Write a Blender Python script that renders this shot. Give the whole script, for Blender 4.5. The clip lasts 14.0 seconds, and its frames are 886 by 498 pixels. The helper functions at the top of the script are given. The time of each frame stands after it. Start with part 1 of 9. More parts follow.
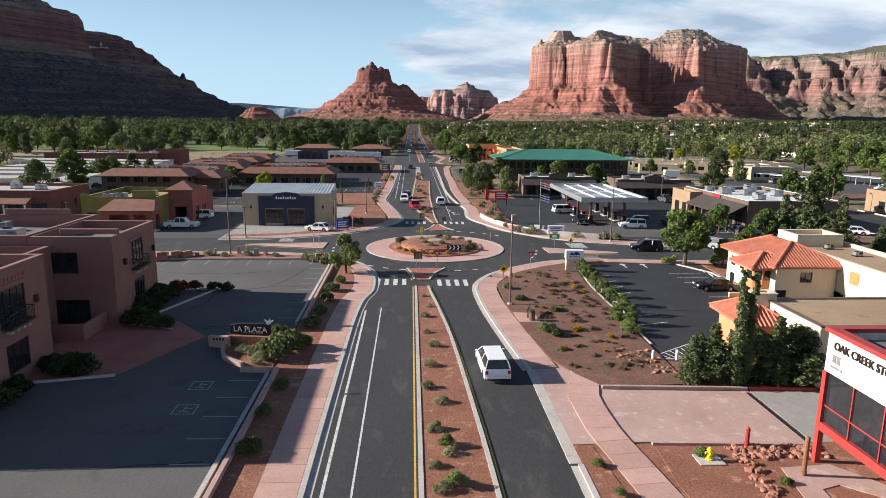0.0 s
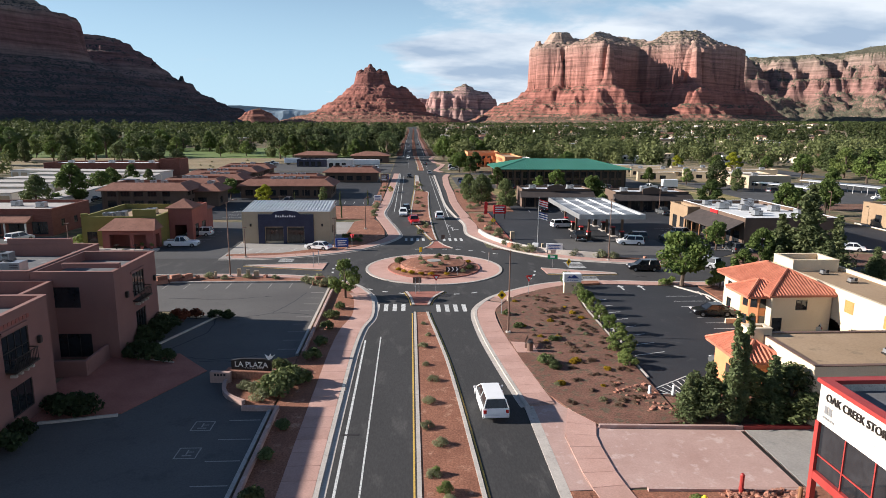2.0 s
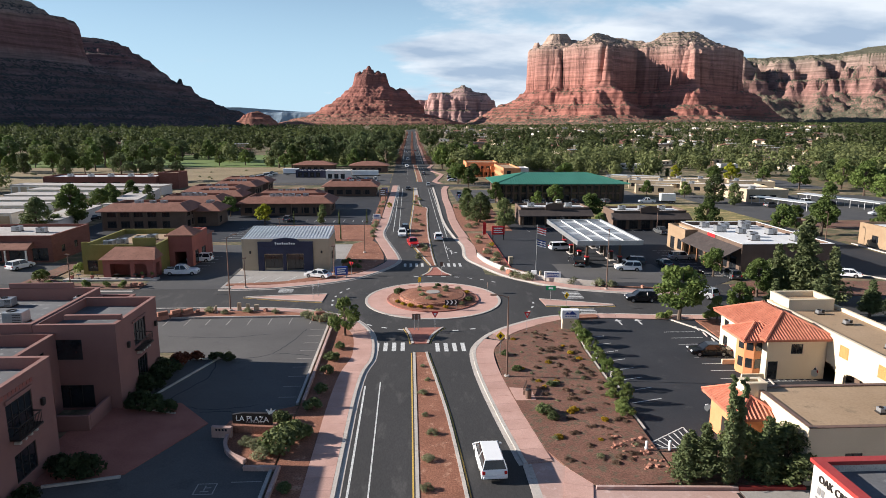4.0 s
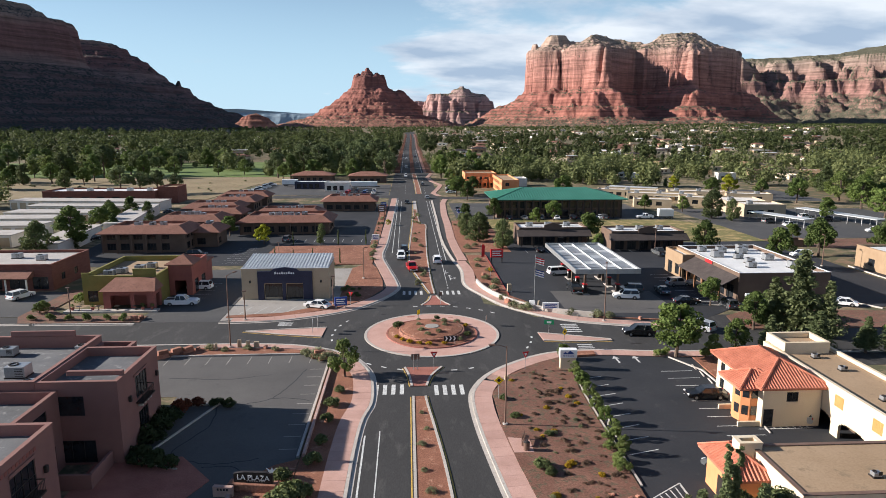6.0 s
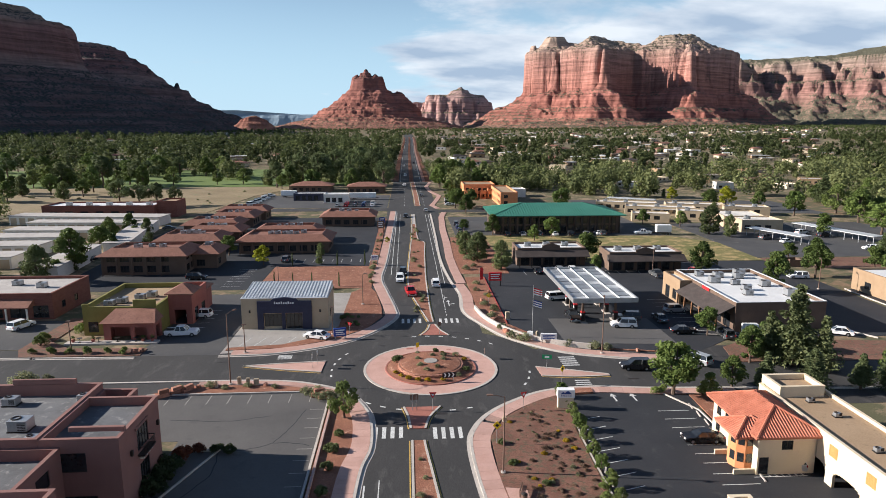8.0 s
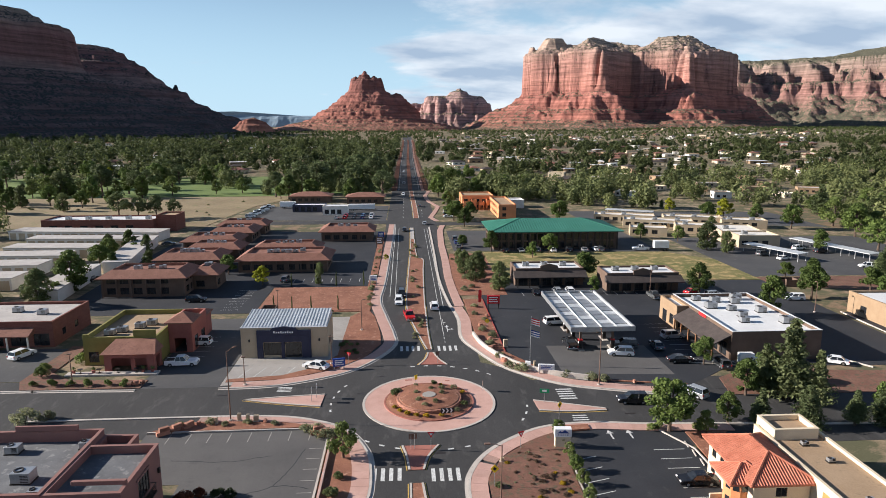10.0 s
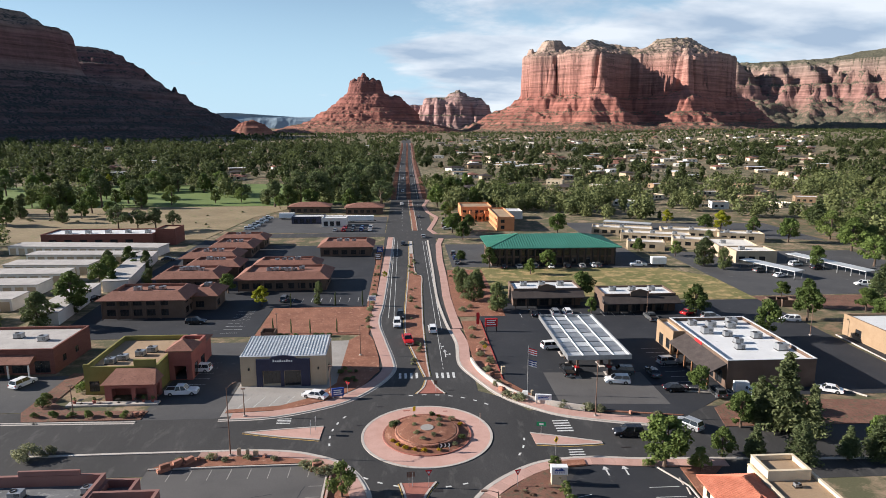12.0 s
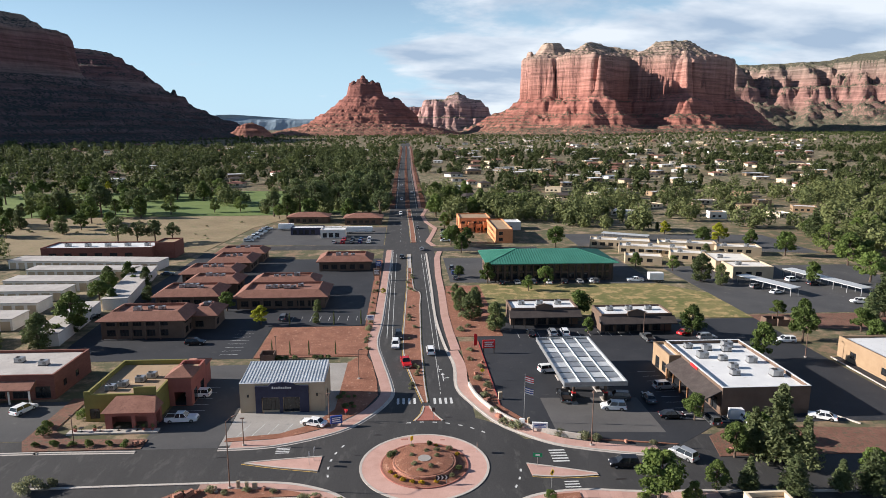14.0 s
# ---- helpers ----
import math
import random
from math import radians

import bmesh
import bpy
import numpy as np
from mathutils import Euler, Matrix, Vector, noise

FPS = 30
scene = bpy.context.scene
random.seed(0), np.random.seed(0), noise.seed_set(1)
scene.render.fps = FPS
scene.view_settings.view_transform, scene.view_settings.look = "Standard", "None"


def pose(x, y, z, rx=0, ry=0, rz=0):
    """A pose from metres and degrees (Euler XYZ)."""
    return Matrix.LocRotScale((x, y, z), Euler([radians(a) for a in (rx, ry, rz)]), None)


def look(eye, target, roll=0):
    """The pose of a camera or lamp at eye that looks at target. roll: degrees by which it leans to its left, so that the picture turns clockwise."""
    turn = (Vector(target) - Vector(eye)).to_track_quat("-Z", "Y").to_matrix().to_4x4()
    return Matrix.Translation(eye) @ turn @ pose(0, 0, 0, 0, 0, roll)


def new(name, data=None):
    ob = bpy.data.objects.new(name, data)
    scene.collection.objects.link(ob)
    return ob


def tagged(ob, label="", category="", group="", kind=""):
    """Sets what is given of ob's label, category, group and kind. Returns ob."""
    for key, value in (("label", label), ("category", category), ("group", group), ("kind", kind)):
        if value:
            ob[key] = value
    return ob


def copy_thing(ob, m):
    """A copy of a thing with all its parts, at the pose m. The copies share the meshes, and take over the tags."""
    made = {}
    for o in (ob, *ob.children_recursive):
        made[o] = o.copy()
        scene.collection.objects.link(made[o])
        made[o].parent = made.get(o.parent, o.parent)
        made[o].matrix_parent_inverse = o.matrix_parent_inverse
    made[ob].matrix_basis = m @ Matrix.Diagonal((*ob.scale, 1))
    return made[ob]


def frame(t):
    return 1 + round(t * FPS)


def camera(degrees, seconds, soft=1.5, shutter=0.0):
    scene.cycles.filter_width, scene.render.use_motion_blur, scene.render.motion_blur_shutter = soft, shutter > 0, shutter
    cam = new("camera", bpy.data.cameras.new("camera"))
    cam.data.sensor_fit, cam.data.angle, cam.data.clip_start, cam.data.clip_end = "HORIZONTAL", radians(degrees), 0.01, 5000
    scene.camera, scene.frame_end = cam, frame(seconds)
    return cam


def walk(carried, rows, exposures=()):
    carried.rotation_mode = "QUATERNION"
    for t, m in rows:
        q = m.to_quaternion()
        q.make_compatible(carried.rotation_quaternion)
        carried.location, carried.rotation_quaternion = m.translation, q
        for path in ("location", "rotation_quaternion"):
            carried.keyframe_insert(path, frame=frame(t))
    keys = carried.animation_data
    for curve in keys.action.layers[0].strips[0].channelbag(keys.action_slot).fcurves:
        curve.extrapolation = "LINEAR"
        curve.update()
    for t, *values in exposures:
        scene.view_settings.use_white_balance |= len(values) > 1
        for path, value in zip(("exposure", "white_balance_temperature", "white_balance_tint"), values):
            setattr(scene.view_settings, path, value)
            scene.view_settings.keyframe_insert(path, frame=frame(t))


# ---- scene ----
cam = camera(69.0, 14.0, soft=0.7)
# seconds, eye, yaw, pitch, roll
PATH = [
    (0.00, (-0.245, -0.887, 19.206), -2.874, -11.268, 0.569),
    (0.50, (-0.238, -0.940, 19.713), -2.891, -11.237, 0.516),
    (1.00, (-0.232, -0.957, 20.410), -2.908, -11.210, 0.466),
    (1.50, (-0.226, -0.945, 21.266), -2.927, -11.186, 0.417),
    (2.00, (-0.221, -0.906, 22.249), -2.947, -11.165, 0.372),
    (2.50, (-0.215, -0.847, 23.336), -2.968, -11.146, 0.329),
    (3.00, (-0.210, -0.769, 24.503), -2.990, -11.131, 0.288),
    (3.75, (-0.201, -0.630, 26.366), -3.024, -11.111, 0.232),
    (4.50, (-0.189, -0.471, 28.321), -3.060, -11.096, 0.182),
    (5.50, (-0.170, -0.248, 31.009), -3.109, -11.080, 0.124),
    (6.00, (-0.157, -0.137, 32.372), -3.134, -11.074, 0.099),
    (6.50, (-0.143, -0.030, 33.741), -3.159, -11.068, 0.076),
    (7.00, (-0.126, 0.071, 35.114), -3.185, -11.063, 0.056),
    (7.50, (-0.106, 0.165, 36.488), -3.210, -11.057, 0.038),
    (8.00, (-0.084, 0.250, 37.863), -3.236, -11.051, 0.023),
    (8.75, (-0.044, 0.358, 39.926), -3.273, -11.042, 0.005),
    (9.50, (0.004, 0.440, 41.989), -3.310, -11.030, -0.007),
    (10.50, (0.082, 0.507, 44.739), -3.358, -11.009, -0.015),
    (11.00, (0.127, 0.521, 46.111), -3.381, -10.996, -0.015),
    (11.50, (0.178, 0.524, 47.477), -3.403, -10.981, -0.012),
    (12.00, (0.233, 0.515, 48.834), -3.424, -10.963, -0.007),
    (12.50, (0.294, 0.496, 50.174), -3.445, -10.942, 0.001),
    (13.00, (0.360, 0.467, 51.491), -3.464, -10.919, 0.011),
    (13.50, (0.433, 0.429, 52.774), -3.482, -10.892, 0.024),
    (14.00, (0.511, 0.385, 54.011), -3.499, -10.861, 0.039),
]
walk(cam, [(t, pose(*eye, 90 + pitch, 0, yaw) @ pose(0, 0, 0, 0, 0, roll)) for t, eye, yaw, pitch, roll in PATH])

# ---- sky, sun, exposure ----
SUN_AZ, SUN_EL = radians(277.0), radians(21.4)   # clockwise from +y
world = bpy.data.worlds.new("sky")
scene.world = world
world.use_nodes = True
wn, wl = world.node_tree.nodes, world.node_tree.links
wn.clear()
w_out = wn.new("ShaderNodeOutputWorld")
w_bg = wn.new("ShaderNodeBackground")
w_bg.inputs["Strength"].default_value = 0.0565
sky = wn.new("ShaderNodeTexSky")
sky.sky_type, sky.sun_disc = "NISHITA", False
sky.sun_elevation, sky.sun_rotation = SUN_EL, SUN_AZ
sky.altitude, sky.air_density, sky.dust_density, sky.ozone_density = 1300, 1.0, 0.05, 3.0
# thin streaked cloud in a layer over the whole sky
w_tc = wn.new("ShaderNodeTexCoord")
w_sep = wn.new("ShaderNodeSeparateXYZ")
wl.new(w_tc.outputs["Generated"], w_sep.inputs[0])


def wmath(op, a, b=0.0, clamp=False):
    n = wn.new("ShaderNodeMath")
    n.operation, n.use_clamp = op, clamp
    for k, v in enumerate((a, b)):
        if isinstance(v, (int, float)):
            n.inputs[k].default_value = v
        else:
            wl.new(v, n.inputs[k])
    return n.outputs[0]


w_h = wmath("ADD", wmath("MAXIMUM", w_sep.outputs[2], 0.0), 0.22)
w_cx, w_cy = wmath("DIVIDE", w_sep.outputs[0], w_h), wmath("DIVIDE", w_sep.outputs[1], w_h)
w_com = wn.new("ShaderNodeCombineXYZ")
wl.new(w_cx, w_com.inputs[0]), wl.new(w_cy, w_com.inputs[1])
w_map = wn.new("ShaderNodeMapping")
w_map.inputs["Scale"].default_value = (0.75, 1.0, 1.0)
w_map.inputs["Location"].default_value = (3.45, 1.1, 0.0)
w_map.inputs["Rotation"].default_value = (0, 0, radians(-14))
wl.new(w_com.outputs[0], w_map.inputs[0])
w_noise = wn.new("ShaderNodeTexNoise")
w_noise.inputs["Scale"].default_value, w_noise.inputs["Detail"].default_value = 1.6, 9.0
w_noise.inputs["Roughness"].default_value, w_noise.inputs["Distortion"].default_value = 0.56, 0.25
wl.new(w_map.outputs[0], w_noise.inputs["Vector"])
# more cloud towards the east half of the sky
w_side = wn.new("ShaderNodeMapRange")
w_side.interpolation_type = "SMOOTHSTEP"
for k, v in enumerate((-0.22, 0.10, -0.20, 0.12)):
    w_side.inputs[k + 1].default_value = v
wl.new(w_sep.outputs[0], w_side.inputs[0])
# less cloud overhead
w_up = wn.new("ShaderNodeMapRange")
w_up.interpolation_type = "SMOOTHSTEP"
for k, v in enumerate((0.20, 0.60, 0.0, -0.22)):
    w_up.inputs[k + 1].default_value = v
wl.new(w_sep.outputs[2], w_up.inputs[0])
w_amt = wmath("ADD", wmath("ADD", w_noise.outputs[0], w_side.outputs[0]), w_up.outputs[0])
w_ramp = wn.new("ShaderNodeMapRange")
w_ramp.interpolation_type = "SMOOTHSTEP"
for k, v in enumerate((0.47, 0.62, 0.0, 0.90)):
    w_ramp.inputs[k + 1].default_value = v
wl.new(w_amt, w_ramp.inputs[0])
w_n2 = wn.new("ShaderNodeTexNoise")
w_n2.inputs["Scale"].default_value, w_n2.inputs["Detail"].default_value = 2.3, 5.0
wl.new(w_map.outputs[0], w_n2.inputs["Vector"])
w_cr = wn.new("ShaderNodeValToRGB")
w_cr.color_ramp.elements[0].position, w_cr.color_ramp.elements[0].color = 0.38, (3.6, 4.6, 6.1, 1)
w_cr.color_ramp.elements[1].position, w_cr.color_ramp.elements[1].color = 0.60, (8.0, 8.5, 9.2, 1)
wl.new(w_n2.outputs[0], w_cr.inputs[0])
w_mix = wn.new("ShaderNodeMix")
w_mix.data_type = "RGBA"
wl.new(w_ramp.outputs[0], w_mix.inputs[0])
# pale haze low over the horizon all round
w_low = wn.new("ShaderNodeMapRange")
w_low.interpolation_type = "SMOOTHSTEP"
for k, v in enumerate((0.0, 0.34, 0.88, 0.0)):
    w_low.inputs[k + 1].default_value = v
wl.new(w_sep.outputs[2], w_low.inputs[0])
w_haze = wn.new("ShaderNodeMix")
w_haze.data_type = "RGBA"
w_haze.inputs[7].default_value = (4.9, 7.1, 8.9, 1)
wl.new(w_low.outputs[0], w_haze.inputs[0]), wl.new(sky.outputs[0], w_haze.inputs[6])
wl.new(w_haze.outputs[2], w_mix.inputs[6]), wl.new(w_cr.outputs[0], w_mix.inputs[7])
wl.new(w_mix.outputs[2], w_bg.inputs["Color"])
wl.new(w_bg.outputs[0], w_out.inputs["Surface"])

sun_data = bpy.data.lights.new("sun", "SUN")
sun_data.energy, sun_data.angle, sun_data.color = 5.0, radians(0.53), (1.0, 0.93, 0.855)
sun = new("sun", sun_data)
sun_way = Vector((math.sin(SUN_AZ) * math.cos(SUN_EL), math.cos(SUN_AZ) * math.cos(SUN_EL), math.sin(SUN_EL)))
sun.matrix_world = look(sun_way * 300, (0, 0, 0))
scene.view_settings.exposure = 1.0

# ---- materials ----
MATS = {}


def node(nt, kind, **values):
    n = nt.nodes.new(kind)
    for k, v in values.items():
        n.inputs[k.replace("_", " ")].default_value = v
    return n


def surf(name, low, high, scale=0.3, grain=6.0, rough=0.85, bump=0.3, metal=0.0, third=None, third_at=0.62, stretch=(1, 1, 1), per=0.0, spec=0.3, grainy=0.35, depth=0.02):
    """A surface with broad patches (scale, per metre), fine grain, an odd third colour in spots, and relief; per: how far pieces differ in value."""
    if name in MATS:
        return MATS[name]
    m = bpy.data.materials.new(name)
    m.use_nodes = True
    nt = m.node_tree
    ln = nt.links.new
    bsdf = nt.nodes["Principled BSDF"]
    tc = nt.nodes.new("ShaderNodeTexCoord")
    mp = node(nt, "ShaderNodeMapping", Scale=stretch)
    ln(tc.outputs["Object"], mp.inputs[0])
    big = node(nt, "ShaderNodeTexNoise", Scale=scale, Detail=6.0, Roughness=0.62)
    fine = node(nt, "ShaderNodeTexNoise", Scale=grain, Detail=4.0, Roughness=0.7)
    ln(mp.outputs[0], big.inputs["Vector"]), ln(mp.outputs[0], fine.inputs["Vector"])
    mr = nt.nodes.new("ShaderNodeMapRange")
    mr.inputs[1].default_value, mr.inputs[2].default_value = 0.30, 0.70
    ln(big.outputs[0], mr.inputs[0])
    mix = nt.nodes.new("ShaderNodeMix")
    mix.data_type = "RGBA"
    mix.inputs[6].default_value, mix.inputs[7].default_value = (*low, 1), (*high, 1)
    ln(mr.outputs[0], mix.inputs[0])
    col = mix.outputs[2]
    if third:
        spot = node(nt, "ShaderNodeTexNoise", Scale=scale * 4.3, Detail=5.0, Roughness=0.65)
        ln(mp.outputs[0], spot.inputs["Vector"])
        sr = nt.nodes.new("ShaderNodeMapRange")
        sr.inputs[1].default_value, sr.inputs[2].default_value = third_at - 0.05, third_at + 0.06
        ln(spot.outputs[0], sr.inputs[0])
        m3 = nt.nodes.new("ShaderNodeMix")
        m3.data_type = "RGBA"
        ln(sr.outputs[0], m3.inputs[0]), ln(col, m3.inputs[6])
        m3.inputs[7].default_value = (*third, 1)
        col = m3.outputs[2]
    gr = nt.nodes.new("ShaderNodeMapRange")
    gr.inputs[1].default_value, gr.inputs[2].default_value = 0.3, 0.7
    gr.inputs[3].default_value, gr.inputs[4].default_value = 1 - grainy, 1 + grainy
    ln(fine.outputs[0], gr.inputs[0])
    value = gr.outputs[0]
    if per:
        oi = nt.nodes.new("ShaderNodeObjectInfo")
        pr = nt.nodes.new("ShaderNodeMapRange")
        pr.inputs[3].default_value, pr.inputs[4].default_value = 1 - per, 1 + per
        ln(oi.outputs["Random"], pr.inputs[0])
        pm = nt.nodes.new("ShaderNodeMath")
        pm.operation = "MULTIPLY"
        ln(value, pm.inputs[0]), ln(pr.outputs[0], pm.inputs[1])
        value = pm.outputs[0]
    vm = nt.nodes.new("ShaderNodeVectorMath")
    vm.operation = "SCALE"
    ln(col, vm.inputs[0]), ln(value, vm.inputs["Scale"])
    ln(vm.outputs[0], bsdf.inputs["Base Color"])
    bsdf.inputs["Roughness"].default_value, bsdf.inputs["Metallic"].default_value = rough, metal
    bsdf.inputs["Specular IOR Level"].default_value = spec
    if bump:
        bp = node(nt, "ShaderNodeBump", Strength=bump, Distance=depth)
        ln(fine.outputs[0], bp.inputs["Height"]), ln(bp.outputs[0], bsdf.inputs["Normal"])
    MATS[name] = m
    return m


def leafy(name, dark, light, rough=0.7, cells=0.0):
    """Leaves: each leaf patch has its own value, with drifts of colour over metres, and lets some light through."""
    m = bpy.data.materials.new(name)
    m.use_nodes = True
    nt = m.node_tree
    ln = nt.links.new
    bsdf = nt.nodes["Principled BSDF"]
    geo = nt.nodes.new("ShaderNodeNewGeometry")
    oi = nt.nodes.new("ShaderNodeObjectInfo")
    big = node(nt, "ShaderNodeTexNoise", Scale=0.055, Detail=4.0, Roughness=0.7)
    ln(geo.outputs["Position"], big.inputs["Vector"])
    mr = nt.nodes.new("ShaderNodeMapRange")
    mr.inputs[1].default_value, mr.inputs[2].default_value = 0.35, 0.65
    ln(big.outputs[0], mr.inputs[0])
    drift = mr.outputs[0]
    if cells:      # each tree its own tone
        vo = node(nt, "ShaderNodeTexVoronoi", Scale=cells)
        vo.voronoi_dimensions = "2D"
        ln(geo.outputs["Position"], vo.inputs["Vector"])
        sp = nt.nodes.new("ShaderNodeSeparateColor")
        ln(vo.outputs["Color"], sp.inputs[0])
        half = nt.nodes.new("ShaderNodeMix")
        half.inputs[0].default_value = 0.62
        ln(drift, half.inputs[2]), ln(sp.outputs[0], half.inputs[3])
        drift = half.outputs[0]
    add = nt.nodes.new("ShaderNodeMath")
    add.operation = "MULTIPLY_ADD"
    add.inputs[1].default_value = 0.45
    ln(geo.outputs["Random Per Island"], add.inputs[0]), ln(drift, add.inputs[2])
    sc = nt.nodes.new("ShaderNodeMath")
    sc.operation, sc.use_clamp = "MULTIPLY_ADD", True
    sc.inputs[1].default_value, sc.inputs[2].default_value = 0.62, -0.02
    ln(add.outputs[0], sc.inputs[0])
    mix = nt.nodes.new("ShaderNodeMix")
    mix.data_type = "RGBA"
    mix.inputs[6].default_value, mix.inputs[7].default_value = (*dark, 1), (*light, 1)
    ln(sc.outputs[0], mix.inputs[0])
    hue = nt.nodes.new("ShaderNodeHueSaturation")
    hv = nt.nodes.new("ShaderNodeMapRange")
    hv.inputs[3].default_value, hv.inputs[4].default_value = 0.75, 1.3
    ln(oi.outputs["Random"], hv.inputs[0]), ln(hv.outputs[0], hue.inputs["Value"])
    ln(mix.outputs[2], hue.inputs["Color"])
    ln(hue.outputs[0], bsdf.inputs["Base Color"])
    bsdf.inputs["Roughness"].default_value = rough
    bsdf.inputs["Specular IOR Level"].default_value = 0.2
    tr = nt.nodes.new("ShaderNodeBsdfTranslucent")
    ln(hue.outputs[0], tr.inputs["Color"])
    ms = nt.nodes.new("ShaderNodeMixShader")
    ms.inputs[0].default_value = 0.28
    out = nt.nodes["Material Output"]
    ln(bsdf.outputs[0], ms.inputs[1]), ln(tr.outputs[0], ms.inputs[2]), ln(ms.outputs[0], out.inputs["Surface"])
    return m


ASPHALT = surf("asphalt", (0.036, 0.035, 0.035), (0.052, 0.050, 0.050), 0.12, 9, 0.85, 0.25, third=(0.068, 0.065, 0.063), third_at=0.60, grainy=0.22, stretch=(1, 0.3, 1))
LOT_DARK = surf("parking_asphalt", (0.022, 0.024, 0.029), (0.036, 0.037, 0.042), 0.10, 9, 0.8, 0.25, third=(0.055, 0.054, 0.055), third_at=0.66, grainy=0.22)
LOT_MID = surf("worn_asphalt", (0.055, 0.055, 0.058), (0.085, 0.083, 0.083), 0.08, 8, 0.85, 0.25, third=(0.12, 0.115, 0.11), third_at=0.66, grainy=0.2)
LOT_OLD = surf("bleached_asphalt", (0.082, 0.078, 0.077), (0.116, 0.110, 0.107), 0.09, 8, 0.9, 0.25, third=(0.08, 0.077, 0.076), third_at=0.63, grainy=0.16)
CONCRETE = surf("concrete", (0.36, 0.33, 0.31), (0.47, 0.44, 0.41), 0.25, 7, 0.85, 0.2, third=(0.30, 0.27, 0.25), third_at=0.63, grainy=0.14)
PALE_CONCRETE = surf("pale_concrete", (0.27, 0.25, 0.23), (0.35, 0.325, 0.30), 0.2, 7, 0.85, 0.2, third=(0.24, 0.23, 0.22), third_at=0.64, grainy=0.14)
KERB = surf("kerb_concrete", (0.40, 0.36, 0.325), (0.50, 0.455, 0.41), 0.5, 7, 0.85, 0.2, third=(0.33, 0.29, 0.26), third_at=0.62, grainy=0.14)
PINK = surf("pink_concrete", (0.42, 0.25, 0.205), (0.51, 0.32, 0.27), 0.35, 8, 0.85, 0.2, third=(0.42, 0.25, 0.205), third_at=0.64, per=0.09, grainy=0.12)
PINK_JOINT = surf("pink_concrete_joint", (0.30, 0.19, 0.155), (0.36, 0.23, 0.19), 0.5, 8, 0.9, 0.2)
PINK_DRIVE = surf("pink_drive_concrete", (0.37, 0.235, 0.20), (0.46, 0.315, 0.275), 0.22, 8, 0.85, 0.2, third=(0.50, 0.37, 0.335), third_at=0.60, per=0.05, grainy=0.1)
BRICK_PAVE = surf("red_paving", (0.27, 0.10, 0.075), (0.37, 0.15, 0.115), 0.4, 9, 0.88, 0.3)
RED_DIRT = surf("red_gravel", (0.19, 0.078, 0.048), (0.295, 0.13, 0.082), 0.22, 7, 0.95, 0.6, third=(0.40, 0.22, 0.15), third_at=0.62, grainy=0.45, depth=0.05)
DIRT = surf("brown_gravel", (0.135, 0.062, 0.044), (0.215, 0.108, 0.076), 0.35, 6, 0.95, 0.6, third=(0.11, 0.085, 0.055), third_at=0.56, grainy=0.45, depth=0.05)
WHITE_PAINT = surf("white_road_paint", (0.46, 0.46, 0.45), (0.66, 0.66, 0.64), 1.5, 12, 0.7, 0.1, third=(0.22, 0.22, 0.22), third_at=0.60)
YELLOW_PAINT = surf("yellow_road_paint", (0.50, 0.32, 0.07), (0.62, 0.41, 0.10), 1.2, 12, 0.7, 0.1, third=(0.34, 0.25, 0.10), third_at=0.66)
STONE = surf("red_stone", (0.27, 0.115, 0.075), (0.42, 0.21, 0.15), 0.9, 6, 0.92, 0.7, per=0.25, depth=0.05)
GOLF = surf("golf_turf", (0.085, 0.135, 0.03), (0.15, 0.20, 0.055), 0.05, 3, 0.9, 0.3, grainy=0.2)
DRY_GRASS = surf("dry_grass", (0.19, 0.14, 0.078), (0.28, 0.215, 0.125), 0.05, 3, 0.95, 0.5, third=(0.16, 0.16, 0.07), third_at=0.60, grainy=0.3)
GREEN_GRASS = surf("rough_grass", (0.10, 0.115, 0.032), (0.22, 0.18, 0.075), 0.06, 3, 0.95, 0.5, third=(0.36, 0.26, 0.12), third_at=0.54, grainy=0.3)

STUCCO_PINK = surf("pink_stucco", (0.215, 0.108, 0.094), (0.26, 0.135, 0.116), 0.3, 12, 0.9, 0.3, third=(0.23, 0.115, 0.095), third_at=0.68, grainy=0.12)
STUCCO_CREAM = surf("cream_stucco", (0.60, 0.49, 0.345), (0.68, 0.57, 0.42), 0.3, 12, 0.9, 0.3, third=(0.52, 0.41, 0.28), third_at=0.68, grainy=0.1)
STUCCO_TAN = surf("tan_stucco", (0.40, 0.31, 0.21), (0.47, 0.375, 0.265), 0.3, 12, 0.9, 0.3, grainy=0.1)
STUCCO_ORANGE = surf("orange_stucco", (0.58, 0.23, 0.10), (0.68, 0.29, 0.14), 0.4, 12, 0.9, 0.3, grainy=0.1)
STUCCO_WHITE = surf("white_stucco", (0.62, 0.58, 0.52), (0.74, 0.70, 0.64), 0.3, 12, 0.9, 0.3, grainy=0.1)
STONE_WHITE = surf("white_stone_facing", (0.46, 0.42, 0.37), (0.60, 0.56, 0.50), 1.6, 14, 0.92, 0.6, third=(0.38, 0.34, 0.30), third_at=0.62, grainy=0.2, depth=0.03)
STUCCO_RED = surf("red_stucco", (0.26, 0.085, 0.07), (0.33, 0.12, 0.095), 0.4, 12, 0.9, 0.3, grainy=0.12)
STUCCO_GREEN = surf("lime_stucco", (0.17, 0.155, 0.045), (0.23, 0.205, 0.065), 0.4, 12, 0.9, 0.3, grainy=0.12)
